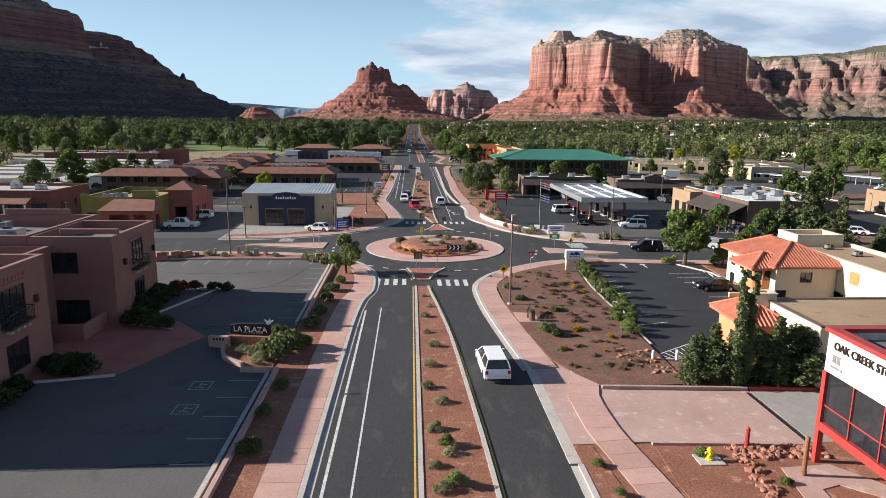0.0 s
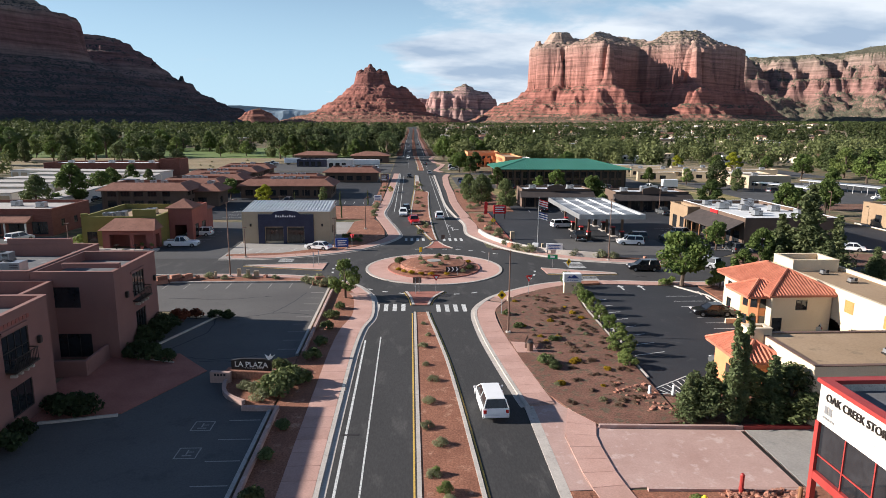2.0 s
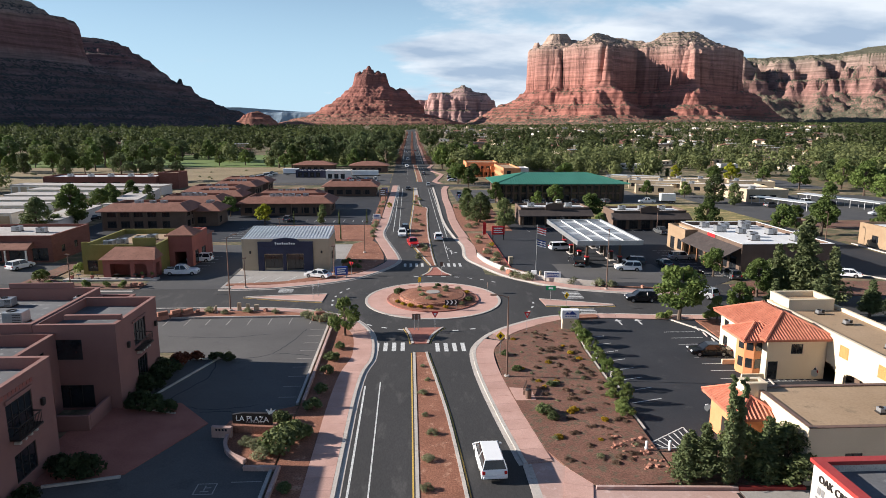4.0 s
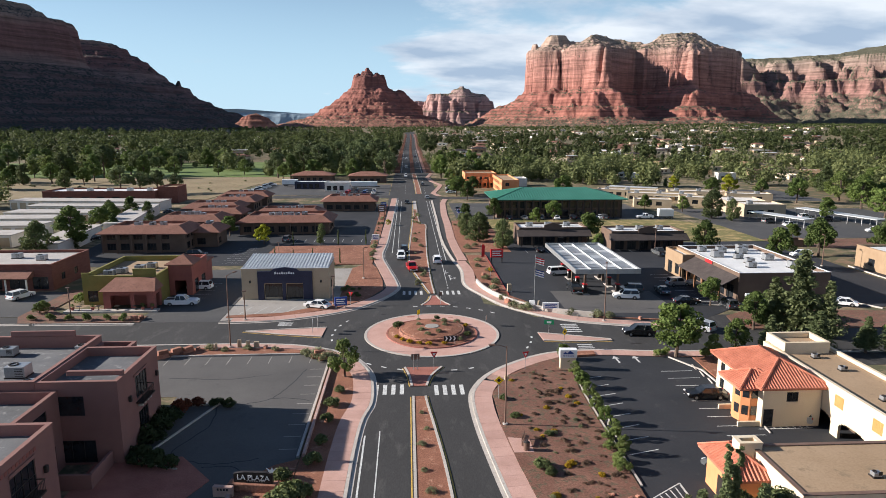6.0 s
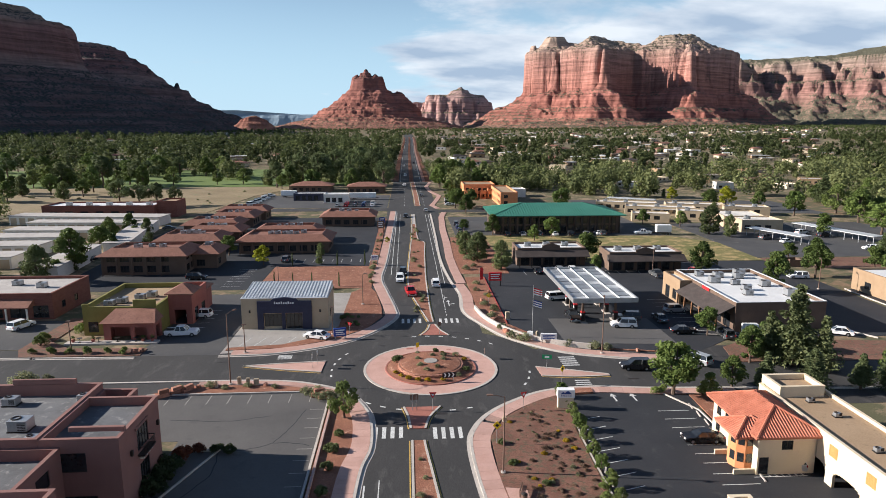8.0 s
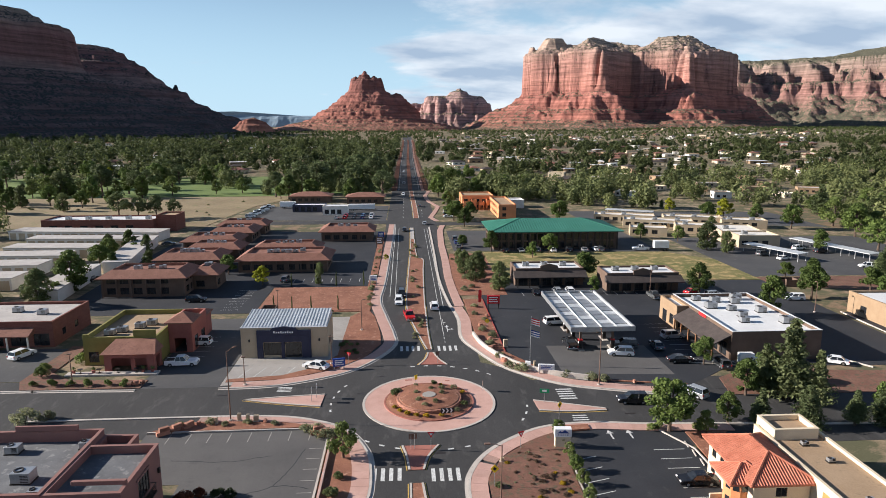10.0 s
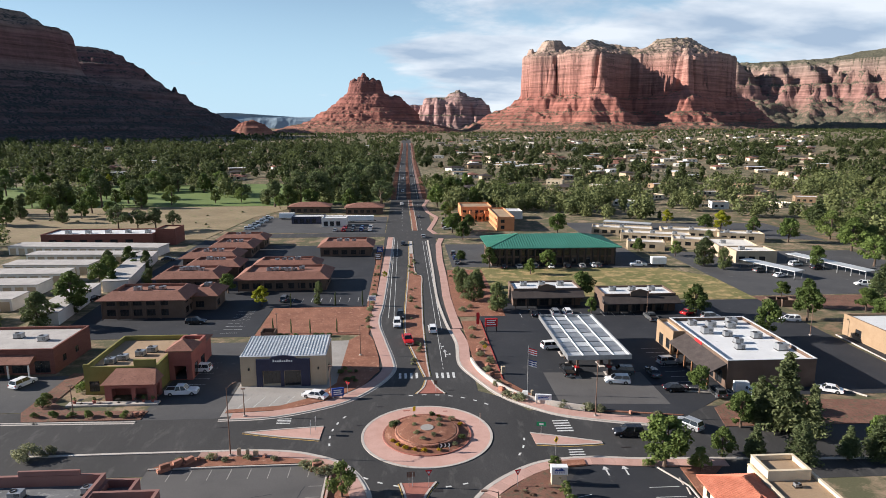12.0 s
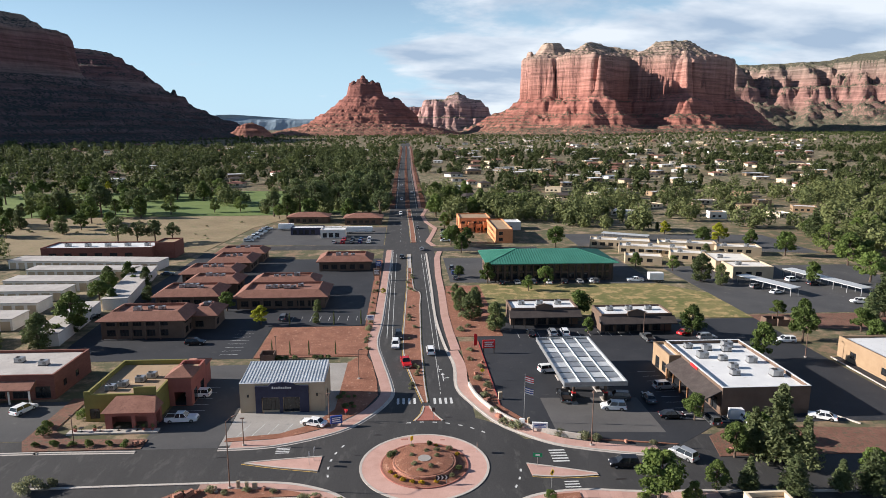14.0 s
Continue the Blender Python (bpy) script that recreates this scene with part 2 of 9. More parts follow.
STUCCO_BROWN = surf("brown_stucco", (0.115, 0.075, 0.055), (0.155, 0.105, 0.08), 0.4, 12, 0.9, 0.3, grainy=0.12)
STUCCO_SAND = surf("sand_stucco", (0.27, 0.18, 0.11), (0.33, 0.23, 0.145), 0.4, 12, 0.9, 0.3, grainy=0.12)
BRICK_RED = surf("dark_red_block", (0.15, 0.055, 0.042), (0.21, 0.085, 0.065), 0.6, 10, 0.9, 0.4, stretch=(1, 1, 4))
NAVY = surf("navy_paint", (0.022, 0.024, 0.05), (0.034, 0.037, 0.07), 0.6, 12, 0.6, 0.1)
ROOF_GREY = surf("grey_membrane_roof", (0.085, 0.088, 0.095), (0.155, 0.158, 0.165), 0.22, 5, 0.85, 0.2, third=(0.24, 0.24, 0.24), third_at=0.62, grainy=0.12)
ROOF_WHITE = surf("white_membrane_roof", (0.60, 0.60, 0.60), (0.70, 0.70, 0.69), 0.2, 5, 0.6, 0.1, third=(0.50, 0.49, 0.47), third_at=0.66, grainy=0.05)
ROOF_TAN = surf("tan_membrane_roof", (0.30, 0.205, 0.125), (0.38, 0.27, 0.175), 0.16, 5, 0.9, 0.2, third=(0.25, 0.18, 0.115), third_at=0.63, grainy=0.12)
ROOF_METAL = surf("ribbed_metal_roof", (0.52, 0.53, 0.53), (0.66, 0.67, 0.67), 0.35, 6, 0.42, 0.1, metal=0.35, third=(0.42, 0.41, 0.40), third_at=0.66, grainy=0.08)
ROOF_GREEN = surf("green_metal_roof", (0.035, 0.15, 0.105), (0.055, 0.20, 0.145), 0.2, 6, 0.45, 0.1, grainy=0.1)
TILE_RED = surf("clay_roof_tile", (0.40, 0.125, 0.075), (0.56, 0.205, 0.13), 0.7, 6, 0.8, 0.3, per=0.22, third=(0.33, 0.105, 0.07), third_at=0.62, grainy=0.16)
TILE_BROWN = surf("brown_roof_tile", (0.19, 0.085, 0.060), (0.27, 0.13, 0.095), 0.5, 5, 0.85, 0.5, stretch=(1, 1, 1), third=(0.14, 0.065, 0.05), third_at=0.62, grainy=0.22)
SHINGLE_DARK = surf("dark_shingle", (0.045, 0.036, 0.034), (0.075, 0.06, 0.055), 0.6, 7, 0.9, 0.4, grainy=0.25)
DARK_TRIM = surf("dark_trim", (0.022, 0.018, 0.016), (0.035, 0.028, 0.025), 1.0, 9, 0.5, 0.1)
WHITE_TRIM = surf("white_painted_metal", (0.70, 0.70, 0.69), (0.80, 0.80, 0.79), 0.6, 9, 0.5, 0.1, grainy=0.05)
RED_STEEL = surf("red_painted_steel", (0.30, 0.035, 0.032), (0.38, 0.05, 0.042), 0.6, 9, 0.45, 0.1, grainy=0.08)
GALV = surf("galvanised_steel", (0.34, 0.35, 0.36), (0.46, 0.47, 0.48), 0.8, 9, 0.45, 0.1, metal=0.7, grainy=0.1)
RUST_STEEL = surf("brown_painted_steel", (0.14, 0.085, 0.065), (0.20, 0.125, 0.095), 0.8, 9, 0.6, 0.1, metal=0.1, grainy=0.1)
WOOD = surf("brown_wood", (0.17, 0.075, 0.035), (0.29, 0.14, 0.07), 1.2, 10, 0.75, 0.3, stretch=(6, 6, 0.7))
SHUTTER = surf("orange_wood", (0.46, 0.19, 0.06), (0.58, 0.27, 0.10), 1.2, 10, 0.75, 0.3, stretch=(6, 6, 0.7))
GLASS = surf("dark_window_glass", (0.012, 0.014, 0.017), (0.024, 0.027, 0.031), 0.5, 2, 0.06, 0.0, spec=0.6, grainy=0.2)
RUBBER = surf("tyre_rubber", (0.012, 0.012, 0.012), (0.022, 0.022, 0.022), 2, 20, 0.85, 0.2)
RIM = surf("wheel_rim", (0.42, 0.42, 0.43), (0.56, 0.56, 0.57), 2, 20, 0.3, 0.0, metal=0.8, grainy=0.05)
LAMP_RED = surf("red_lamp_lens", (0.34, 0.012, 0.01), (0.42, 0.02, 0.015), 2, 20, 0.25, 0.0)
LAMP_CLEAR = surf("clear_lamp_lens", (0.58, 0.58, 0.58), (0.70, 0.70, 0.70), 2, 20, 0.15, 0.0)
SIGN_WHITE = surf("white_sign_face", (0.70, 0.70, 0.70), (0.80, 0.80, 0.80), 1, 9, 0.5, 0.05, grainy=0.05)
SIGN_YELLOW = surf("yellow_sign_face", (0.80, 0.55, 0.02), (0.88, 0.62, 0.03), 1, 9, 0.45, 0.0, grainy=0.05)
SIGN_GREEN = surf("green_sign_face", (0.012, 0.22, 0.09), (0.018, 0.27, 0.12), 1, 9, 0.45, 0.0, grainy=0.05)
SIGN_RED = surf("red_sign_face", (0.48, 0.02, 0.025), (0.56, 0.03, 0.035), 1, 9, 0.45, 0.0, grainy=0.05)
SIGN_BLUE = surf("blue_sign_face", (0.02, 0.05, 0.22), (0.03, 0.07, 0.28), 1, 9, 0.45, 0.0, grainy=0.05)
SIGN_BLACK = surf("black_sign_face", (0.012, 0.012, 0.013), (0.02, 0.02, 0.021), 1, 9, 0.5, 0.0)
BARK = surf("bark", (0.075, 0.052, 0.038), (0.15, 0.11, 0.085), 1.5, 9, 0.95, 0.6, stretch=(3, 3, 0.6))

LEAF_GREEN = leafy("broad_leaves", (0.048, 0.075, 0.02), (0.17, 0.225, 0.06))
LEAF_PINE = leafy("pine_needles", (0.05, 0.072, 0.03), (0.165, 0.195, 0.085))
LEAF_SOFT = leafy("soft_pine_needles", (0.075, 0.095, 0.04), (0.24, 0.265, 0.12))
LEAF_JUNIPER = leafy("juniper_needles", (0.06, 0.08, 0.032), (0.19, 0.22, 0.085))
LEAF_YELLOW = leafy("yellow_green_leaves", (0.17, 0.19, 0.012), (0.44, 0.42, 0.04))
LEAF_LIME = leafy("light_green_leaves", (0.085, 0.115, 0.03), (0.225, 0.275, 0.085))
LEAF_DARK = leafy("dark_hedge_leaves", (0.02, 0.03, 0.013), (0.06, 0.08, 0.03))
LEAF_SAGE = leafy("sage_leaves", (0.13, 0.14, 0.075), (0.32, 0.32, 0.18))
LEAF_DRY = leafy("dry_twigs", (0.11, 0.07, 0.05), (0.25, 0.16, 0.11))
LEAF_RED = leafy("red_shrub_leaves", (0.075, 0.022, 0.014), (0.19, 0.06, 0.03))
LEAF_GOLD = leafy("gold_flowers", (0.22, 0.13, 0.01), (0.62, 0.42, 0.03))
WOODS_NEAR = leafy("valley_tree_leaves", (0.055, 0.075, 0.028), (0.29, 0.31, 0.125), cells=0.085)
WOODS = leafy("distant_woods_leaves", (0.026, 0.042, 0.017), (0.155, 0.18, 0.062), cells=0.085)


# ---- building blocks ----
def finish(name, bm, material, smooth=False):
    me = bpy.data.meshes.new(name)
    bm.to_mesh(me)
    bm.free()
    for mm in material if isinstance(material, (list, tuple)) else (material,):
        me.materials.append(mm)
    if smooth:
        me.shade_smooth()
    return me


def part(name, bm, material, parent=None, label="", smooth=False):
    """Links a bmesh (or a ready mesh) as one object, under its thing."""
    me = finish(name, bm, material, smooth) if isinstance(bm, bmesh.types.BMesh) else bm
    ob = new(name, me)
    if parent:
        ob.parent = parent
    if label:
        ob["label"] = label
    return ob


def thing(name, label, category, x=0, y=0, z=0, turn=0, group="", kind=""):
    ob = new(name)
    ob.empty_display_size = 0.3
    ob.matrix_basis = pose(x, y, z, 0, 0, turn)
    return tagged(ob, label, category, group, kind)


def structure(name, bm, material, label, category):
    return tagged(part(name, bm, material), label, category, kind="structure")


def bx(bm, x0, y0, z0, x1, y1, z1, bevel=0.0):
    v = [bm.verts.new((x, y, z)) for z in (z0, z1) for y in (y0, y1) for x in (x0, x1)]
    f = [bm.faces.new([v[i] for i in q]) for q in ((0, 2, 3, 1), (4, 5, 7, 6), (0, 1, 5, 4), (2, 6, 7, 3), (0, 4, 6, 2), (1, 3, 7, 5))]
    if bevel:
        bmesh.ops.bevel(bm, geom=list({e for q in f for e in q.edges}), offset=bevel, segments=1, affect="EDGES")
    return v


def box(x0, y0, z0, x1, y1, z1, bevel=0.0):
    bm = bmesh.new()
    bx(bm, x0, y0, z0, x1, y1, z1, bevel)
    return bm


def prism(bm, pts, z0, z1):
    """A plate over an outline given anticlockwise."""
    if sum(a[0] * b[1] - b[0] * a[1] for a, b in zip(pts, pts[1:] + pts[:1])) < 0:
        pts = pts[::-1]
    lo = [bm.verts.new((x, y, z0)) for x, y in pts]
    hi = [bm.verts.new((x, y, z1)) for x, y in pts]
    bm.faces.new(hi)
    bm.faces.new(lo[::-1])
    n = len(pts)
    for i in range(n):
        bm.faces.new((lo[i], lo[(i + 1) % n], hi[(i + 1) % n], hi[i]))
    return bm


def plate(pts, z0, z1):
    return prism(bmesh.new(), [tuple(p) for p in pts], z0, z1)


def spline(pts, n=6, closed=False):
    """A smooth line through the points."""
    pts = [Vector((*p, 0)).to_2d() for p in pts]
    m, out = len(pts), []
    for i in range(m if closed else m - 1):
        p0, p1, p2, p3 = (pts[(i + k) % m] if closed else pts[min(max(i + k, 0), m - 1)] for k in (-1, 0, 1, 2))
        for s in range(n):
            u = s / n
            q = 0.5 * (2 * p1 + (p2 - p0) * u + (2 * p0 - 5 * p1 + 4 * p2 - p3) * u * u + (3 * p1 - p0 - 3 * p2 + p3) * u**3)
            out.append((q.x, q.y))
    if not closed:
        out.append(tuple(pts[-1]))
    return out


def offset(path, d):
    """The line moved by d to its left."""
    out = []
    for i, p in enumerate(path):
        a, b = path[max(i - 1, 0)], path[min(i + 1, len(path) - 1)]
        t = (Vector(b) - Vector(a)).normalized()
        out.append((p[0] - t.y * d, p[1] + t.x * d))
    return out


def even(path, step):
    """The line cut into even steps."""
    out, left = [path[0]], step
    for a, b in zip(path, path[1:]):
        a, b = Vector(a), Vector(b)
        while (b - a).length >= left:
            a = a + (b - a).normalized() * left
            out.append(tuple(a))
            left = step
        left -= (b - a).length
    return out


def strip(bm, path, d0, d1, z0, z1):
    """A band along a line between two offsets to its left."""
    a, b = offset(path, d0), offset(path, d1)
    rows = [[bm.verts.new((*p, z)) for p, z in ((a[i], z0), (a[i], z1), (b[i], z1), (b[i], z0))] for i in range(len(path))]
    for r, s in zip(rows, rows[1:]):
        for k in range(4):
            bm.faces.new((r[k], r[(k + 1) % 4], s[(k + 1) % 4], s[k]))
    bm.faces.new(rows[0][::-1]), bm.faces.new(rows[-1])
    bmesh.ops.recalc_face_normals(bm, faces=bm.faces[:])
    return bm


def tube(bm, points, radii, n=8):
    """A round bar through points, with a radius at each."""
    rings = []
    for i, p in enumerate(points):
        p = Vector(p)
        t = (Vector(points[min(i + 1, len(points) - 1)]) - Vector(points[max(i - 1, 0)])).normalized()
        s = t.orthogonal().normalized() if abs(t.z) < 0.9 else Vector((1, 0, 0))
        u = t.cross(s).normalized()
        s = u.cross(t)
        rings.append([bm.verts.new(p + radii[i] * (math.cos(2 * math.pi * k / n) * s + math.sin(2 * math.pi * k / n) * u)) for k in range(n)])
    for r, q in zip(rings, rings[1:]):
        for k in range(n):
            bm.faces.new((r[k], r[(k + 1) % n], q[(k + 1) % n], q[k]))
    bm.faces.new(rings[0][::-1]), bm.faces.new(rings[-1])
    return bm


def disc(cx, cy, r, n=48):
    return [(cx + r * math.cos(2 * math.pi * k / n), cy + r * math.sin(2 * math.pi * k / n)) for k in range(n)]


def ring(bm, cx, cy, r0, r1, z0, z1, n=64):
    rows = []
    for k in range(n):
        c, s = math.cos(2 * math.pi * k / n), math.sin(2 * math.pi * k / n)
        rows.append([bm.verts.new((cx + r * c, cy + r * s, z)) for r, z in ((r0, z0), (r0, z1), (r1, z1), (r1, z0))])
    for i in range(n):
        r, s = rows[i], rows[(i + 1) % n]
        for k in range(4):
            bm.faces.new((r[k], s[k], s[(k + 1) % 4], r[(k + 1) % 4]))
    bmesh.ops.recalc_face_normals(bm, faces=bm.faces[:])
    return bm


# ---- ground and distance ----
def step(a, b, v):
    u = min(max((v - a) / (b - a), 0.0), 1.0)
    return u * u * (3 - 2 * u)


def land(x, y):
    """Height of the valley floor: level round the junction, rising to the foot of the rocks."""
    h = 13 * step(520, 2600, y) + 14 * step(230, 1100, x) * step(300, 1100, y) + 10 * step(-300, -1300, x) * step(500, 1500, y)
    if y > 420:
        h += step(420, 700, y) * 3.0 * noise.noise((x * 0.004, y * 0.004, 3.1))
    return h


def axis(*runs):
    out = []
    for a, b, n in runs:
        out += [a + (b - a) * k / n for k in range(n)]
    return out + [runs[-1][1]]


def ground_material():
    m = bpy.data.materials.new("valley_ground")
    m.use_nodes = True
    nt = m.node_tree
    ln = nt.links.new
    bsdf = nt.nodes["Principled BSDF"]
    geo = nt.nodes.new("ShaderNodeNewGeometry")
    n1 = node(nt, "ShaderNodeTexNoise", Scale=0.012, Detail=8.0, Roughness=0.65)
    n2 = node(nt, "ShaderNodeTexNoise", Scale=0.16, Detail=7.0, Roughness=0.75)
    n3 = node(nt, "ShaderNodeTexNoise", Scale=4.0, Detail=3.0, Roughness=0.7)
    for n in (n1, n2, n3):
        ln(geo.outputs["Position"], n.inputs["Vector"])
    soil = nt.nodes.new("ShaderNodeValToRGB")
    el = soil.color_ramp.elements
    el[0].position, el[0].color = 0.34, (0.235, 0.145, 0.095, 1)
    el[1].position, el[1].color = 0.66, (0.36, 0.29, 0.20, 1)
    ln(n1.outputs[0], soil.inputs[0])
    scrub = nt.nodes.new("ShaderNodeMapRange")
    scrub.inputs[1].default_value, scrub.inputs[2].default_value = 0.40, 0.53
    ln(n2.outputs[0], scrub.inputs[0])
    mix = nt.nodes.new("ShaderNodeMix")
    mix.data_type = "RGBA"
    mix.inputs[7].default_value = (0.112, 0.108, 0.064, 1)
    ln(scrub.outputs[0], mix.inputs[0]), ln(soil.outputs[0], mix.inputs[6])
    gr = nt.nodes.new("ShaderNodeMapRange")
    gr.inputs[3].default_value, gr.inputs[4].default_value = 0.65, 1.35
    ln(n3.outputs[0], gr.inputs[0])
    vm = nt.nodes.new("ShaderNodeVectorMath")
    vm.operation = "SCALE"
    ln(mix.outputs[2], vm.inputs[0]), ln(gr.outputs[0], vm.inputs["Scale"])
    ln(vm.outputs[0], bsdf.inputs["Base Color"])
    bsdf.inputs["Roughness"].default_value = 0.95
    bsdf.inputs["Specular IOR Level"].default_value = 0.1
    return m


def make_ground():
    xs = axis((-4200, -1200, 20), (-1200, -200, 25), (-200, 200, 14), (200, 1200, 25), (1200, 4200, 20))
    ys = axis((-900, 0, 8), (0, 420, 10), (420, 1600, 48), (1600, 4900, 44))
    verts = [(x, y, land(x, y)) for y in ys for x in xs]
    w = len(xs)
    faces = [(j * w + i, j * w + i + 1, (j + 1) * w + i + 1, (j + 1) * w + i) for j in range(len(ys) - 1) for i in range(w - 1)]
    me = bpy.data.meshes.new("ground")
    me.from_pydata(verts, [], faces)
    me.materials.append(ground_material())
    me.shade_smooth()
    tagged(new("ground", me), "reddish desert valley floor with low scrub", "ground", kind="structure")


make_ground()


def rock_material(name, strata, scrub_low, scrub_high, scrub_cover, scrub_colour=(0.085, 0.088, 0.052)):
    """Banded sandstone: colour runs with height, and scrub holds on the gentle slopes. strata: (height, colour) from the foot up."""
    m = bpy.data.materials.new(name)
    m.use_nodes = True
    nt = m.node_tree
    ln = nt.links.new
    bsdf = nt.nodes["Principled BSDF"]
    geo = nt.nodes.new("ShaderNodeNewGeometry")
    sep = nt.nodes.new("ShaderNodeSeparateXYZ")
    ln(geo.outputs["Position"], sep.inputs[0])
    warp = node(nt, "ShaderNodeTexNoise", Scale=0.006, Detail=5.0, Roughness=0.6)
    ln(geo.outputs["Position"], warp.inputs["Vector"])
    zz = nt.nodes.new("ShaderNodeMath")
    zz.operation = "MULTIPLY_ADD"
    zz.inputs[1].default_value = 50.0
    ln(warp.outputs[0], zz.inputs[0]), ln(sep.outputs[2], zz.inputs[2])
    top = strata[-1][0]
    zr = nt.nodes.new("ShaderNodeMapRange")
    zr.inputs[1].default_value, zr.inputs[2].default_value = 25.0, top + 25.0
    ln(zz.outputs[0], zr.inputs[0])
    ramp = nt.nodes.new("ShaderNodeValToRGB")
    el = ramp.color_ramp.elements
    el[0].position, el[0].color = 0.0, (*strata[0][1], 1)
    el[1].position, el[1].color = 1.0, (*strata[-1][1], 1)
    for h, c in strata[1:-1]:
        e = el.new(h / top)
        e.color = (*c, 1)
    ln(zr.outputs[0], ramp.inputs[0])
    # thin beds and vertical streaks
    mp = node(nt, "ShaderNodeMapping", Scale=(0.004, 0.004, 0.11))
    ln(geo.outputs["Position"], mp.inputs[0])
    beds = node(nt, "ShaderNodeTexNoise", Scale=1.0, Detail=6.0, Roughness=0.7)
    ln(mp.outputs[0], beds.inputs["Vector"])
    mp2 = node(nt, "ShaderNodeMapping", Scale=(0.05, 0.05, 0.009))
    ln(geo.outputs["Position"], mp2.inputs[0])
    streak = node(nt, "ShaderNodeTexNoise", Scale=1.0, Detail=6.0, Roughness=0.7)
    ln(mp2.outputs[0], streak.inputs["Vector"])
    mul = nt.nodes.new("ShaderNodeMath")
    mul.operation = "MULTIPLY"
    r1, r2 = nt.nodes.new("ShaderNodeMapRange"), nt.nodes.new("ShaderNodeMapRange")
    for r, n, a in ((r1, beds, 0.5), (r2, streak, 0.2)):
        r.inputs[1].default_value, r.inputs[2].default_value = 0.3, 0.7
        r.inputs[3].default_value, r.inputs[4].default_value = 1 - a, 1 + a
        ln(n.outputs[0], r.inputs[0])
    ln(r1.outputs[0], mul.inputs[0]), ln(r2.outputs[0], mul.inputs[1])
    vm = nt.nodes.new("ShaderNodeVectorMath")
    vm.operation = "SCALE"
    ln(ramp.outputs[0], vm.inputs[0]), ln(mul.outputs[0], vm.inputs["Scale"])
    # scrub in clumps where the slope is gentle
    nz = nt.nodes.new("ShaderNodeSeparateXYZ")
    ln(geo.outputs["Normal"], nz.inputs[0])
    slope = nt.nodes.new("ShaderNodeMapRange")
    slope.inputs[1].default_value, slope.inputs[2].default_value = scrub_low, scrub_high
    slope.inputs[3].default_value, slope.inputs[4].default_value = -0.25, scrub_cover
    ln(nz.outputs[2], slope.inputs[0])
    clump = node(nt, "ShaderNodeTexNoise", Scale=0.13, Detail=3.0, Roughness=0.6)
    ln(geo.outputs["Position"], clump.inputs["Vector"])
    ad = nt.nodes.new("ShaderNodeMath")
    ad.operation = "ADD"
    ln(slope.outputs[0], ad.inputs[0]), ln(clump.outputs[0], ad.inputs[1])
    cm = nt.nodes.new("ShaderNodeMapRange")
    cm.inputs[1].default_value, cm.inputs[2].default_value = 0.50, 0.58
    ln(ad.outputs[0], cm.inputs[0])
    mix = nt.nodes.new("ShaderNodeMix")
    mix.data_type = "RGBA"
    mix.inputs[7].default_value = (*scrub_colour, 1)
    ln(cm.outputs[0], mix.inputs[0]), ln(vm.outputs[0], mix.inputs[6])
    ln(mix.outputs[2], bsdf.inputs["Base Color"])
    bsdf.inputs["Roughness"].default_value = 0.95
    bsdf.inputs["Specular IOR Level"].default_value = 0.1
    bp = node(nt, "ShaderNodeBump", Strength=0.9, Distance=7.0)
    bsum = nt.nodes.new("ShaderNodeMath")
    bsum.operation = "ADD"
    ln(beds.outputs[0], bsum.inputs[0]), ln(streak.outputs[0], bsum.inputs[1])
    ln(bsum.outputs[0], bp.inputs["Height"]), ln(bp.outputs[0], bsdf.inputs["Normal"])
    return m


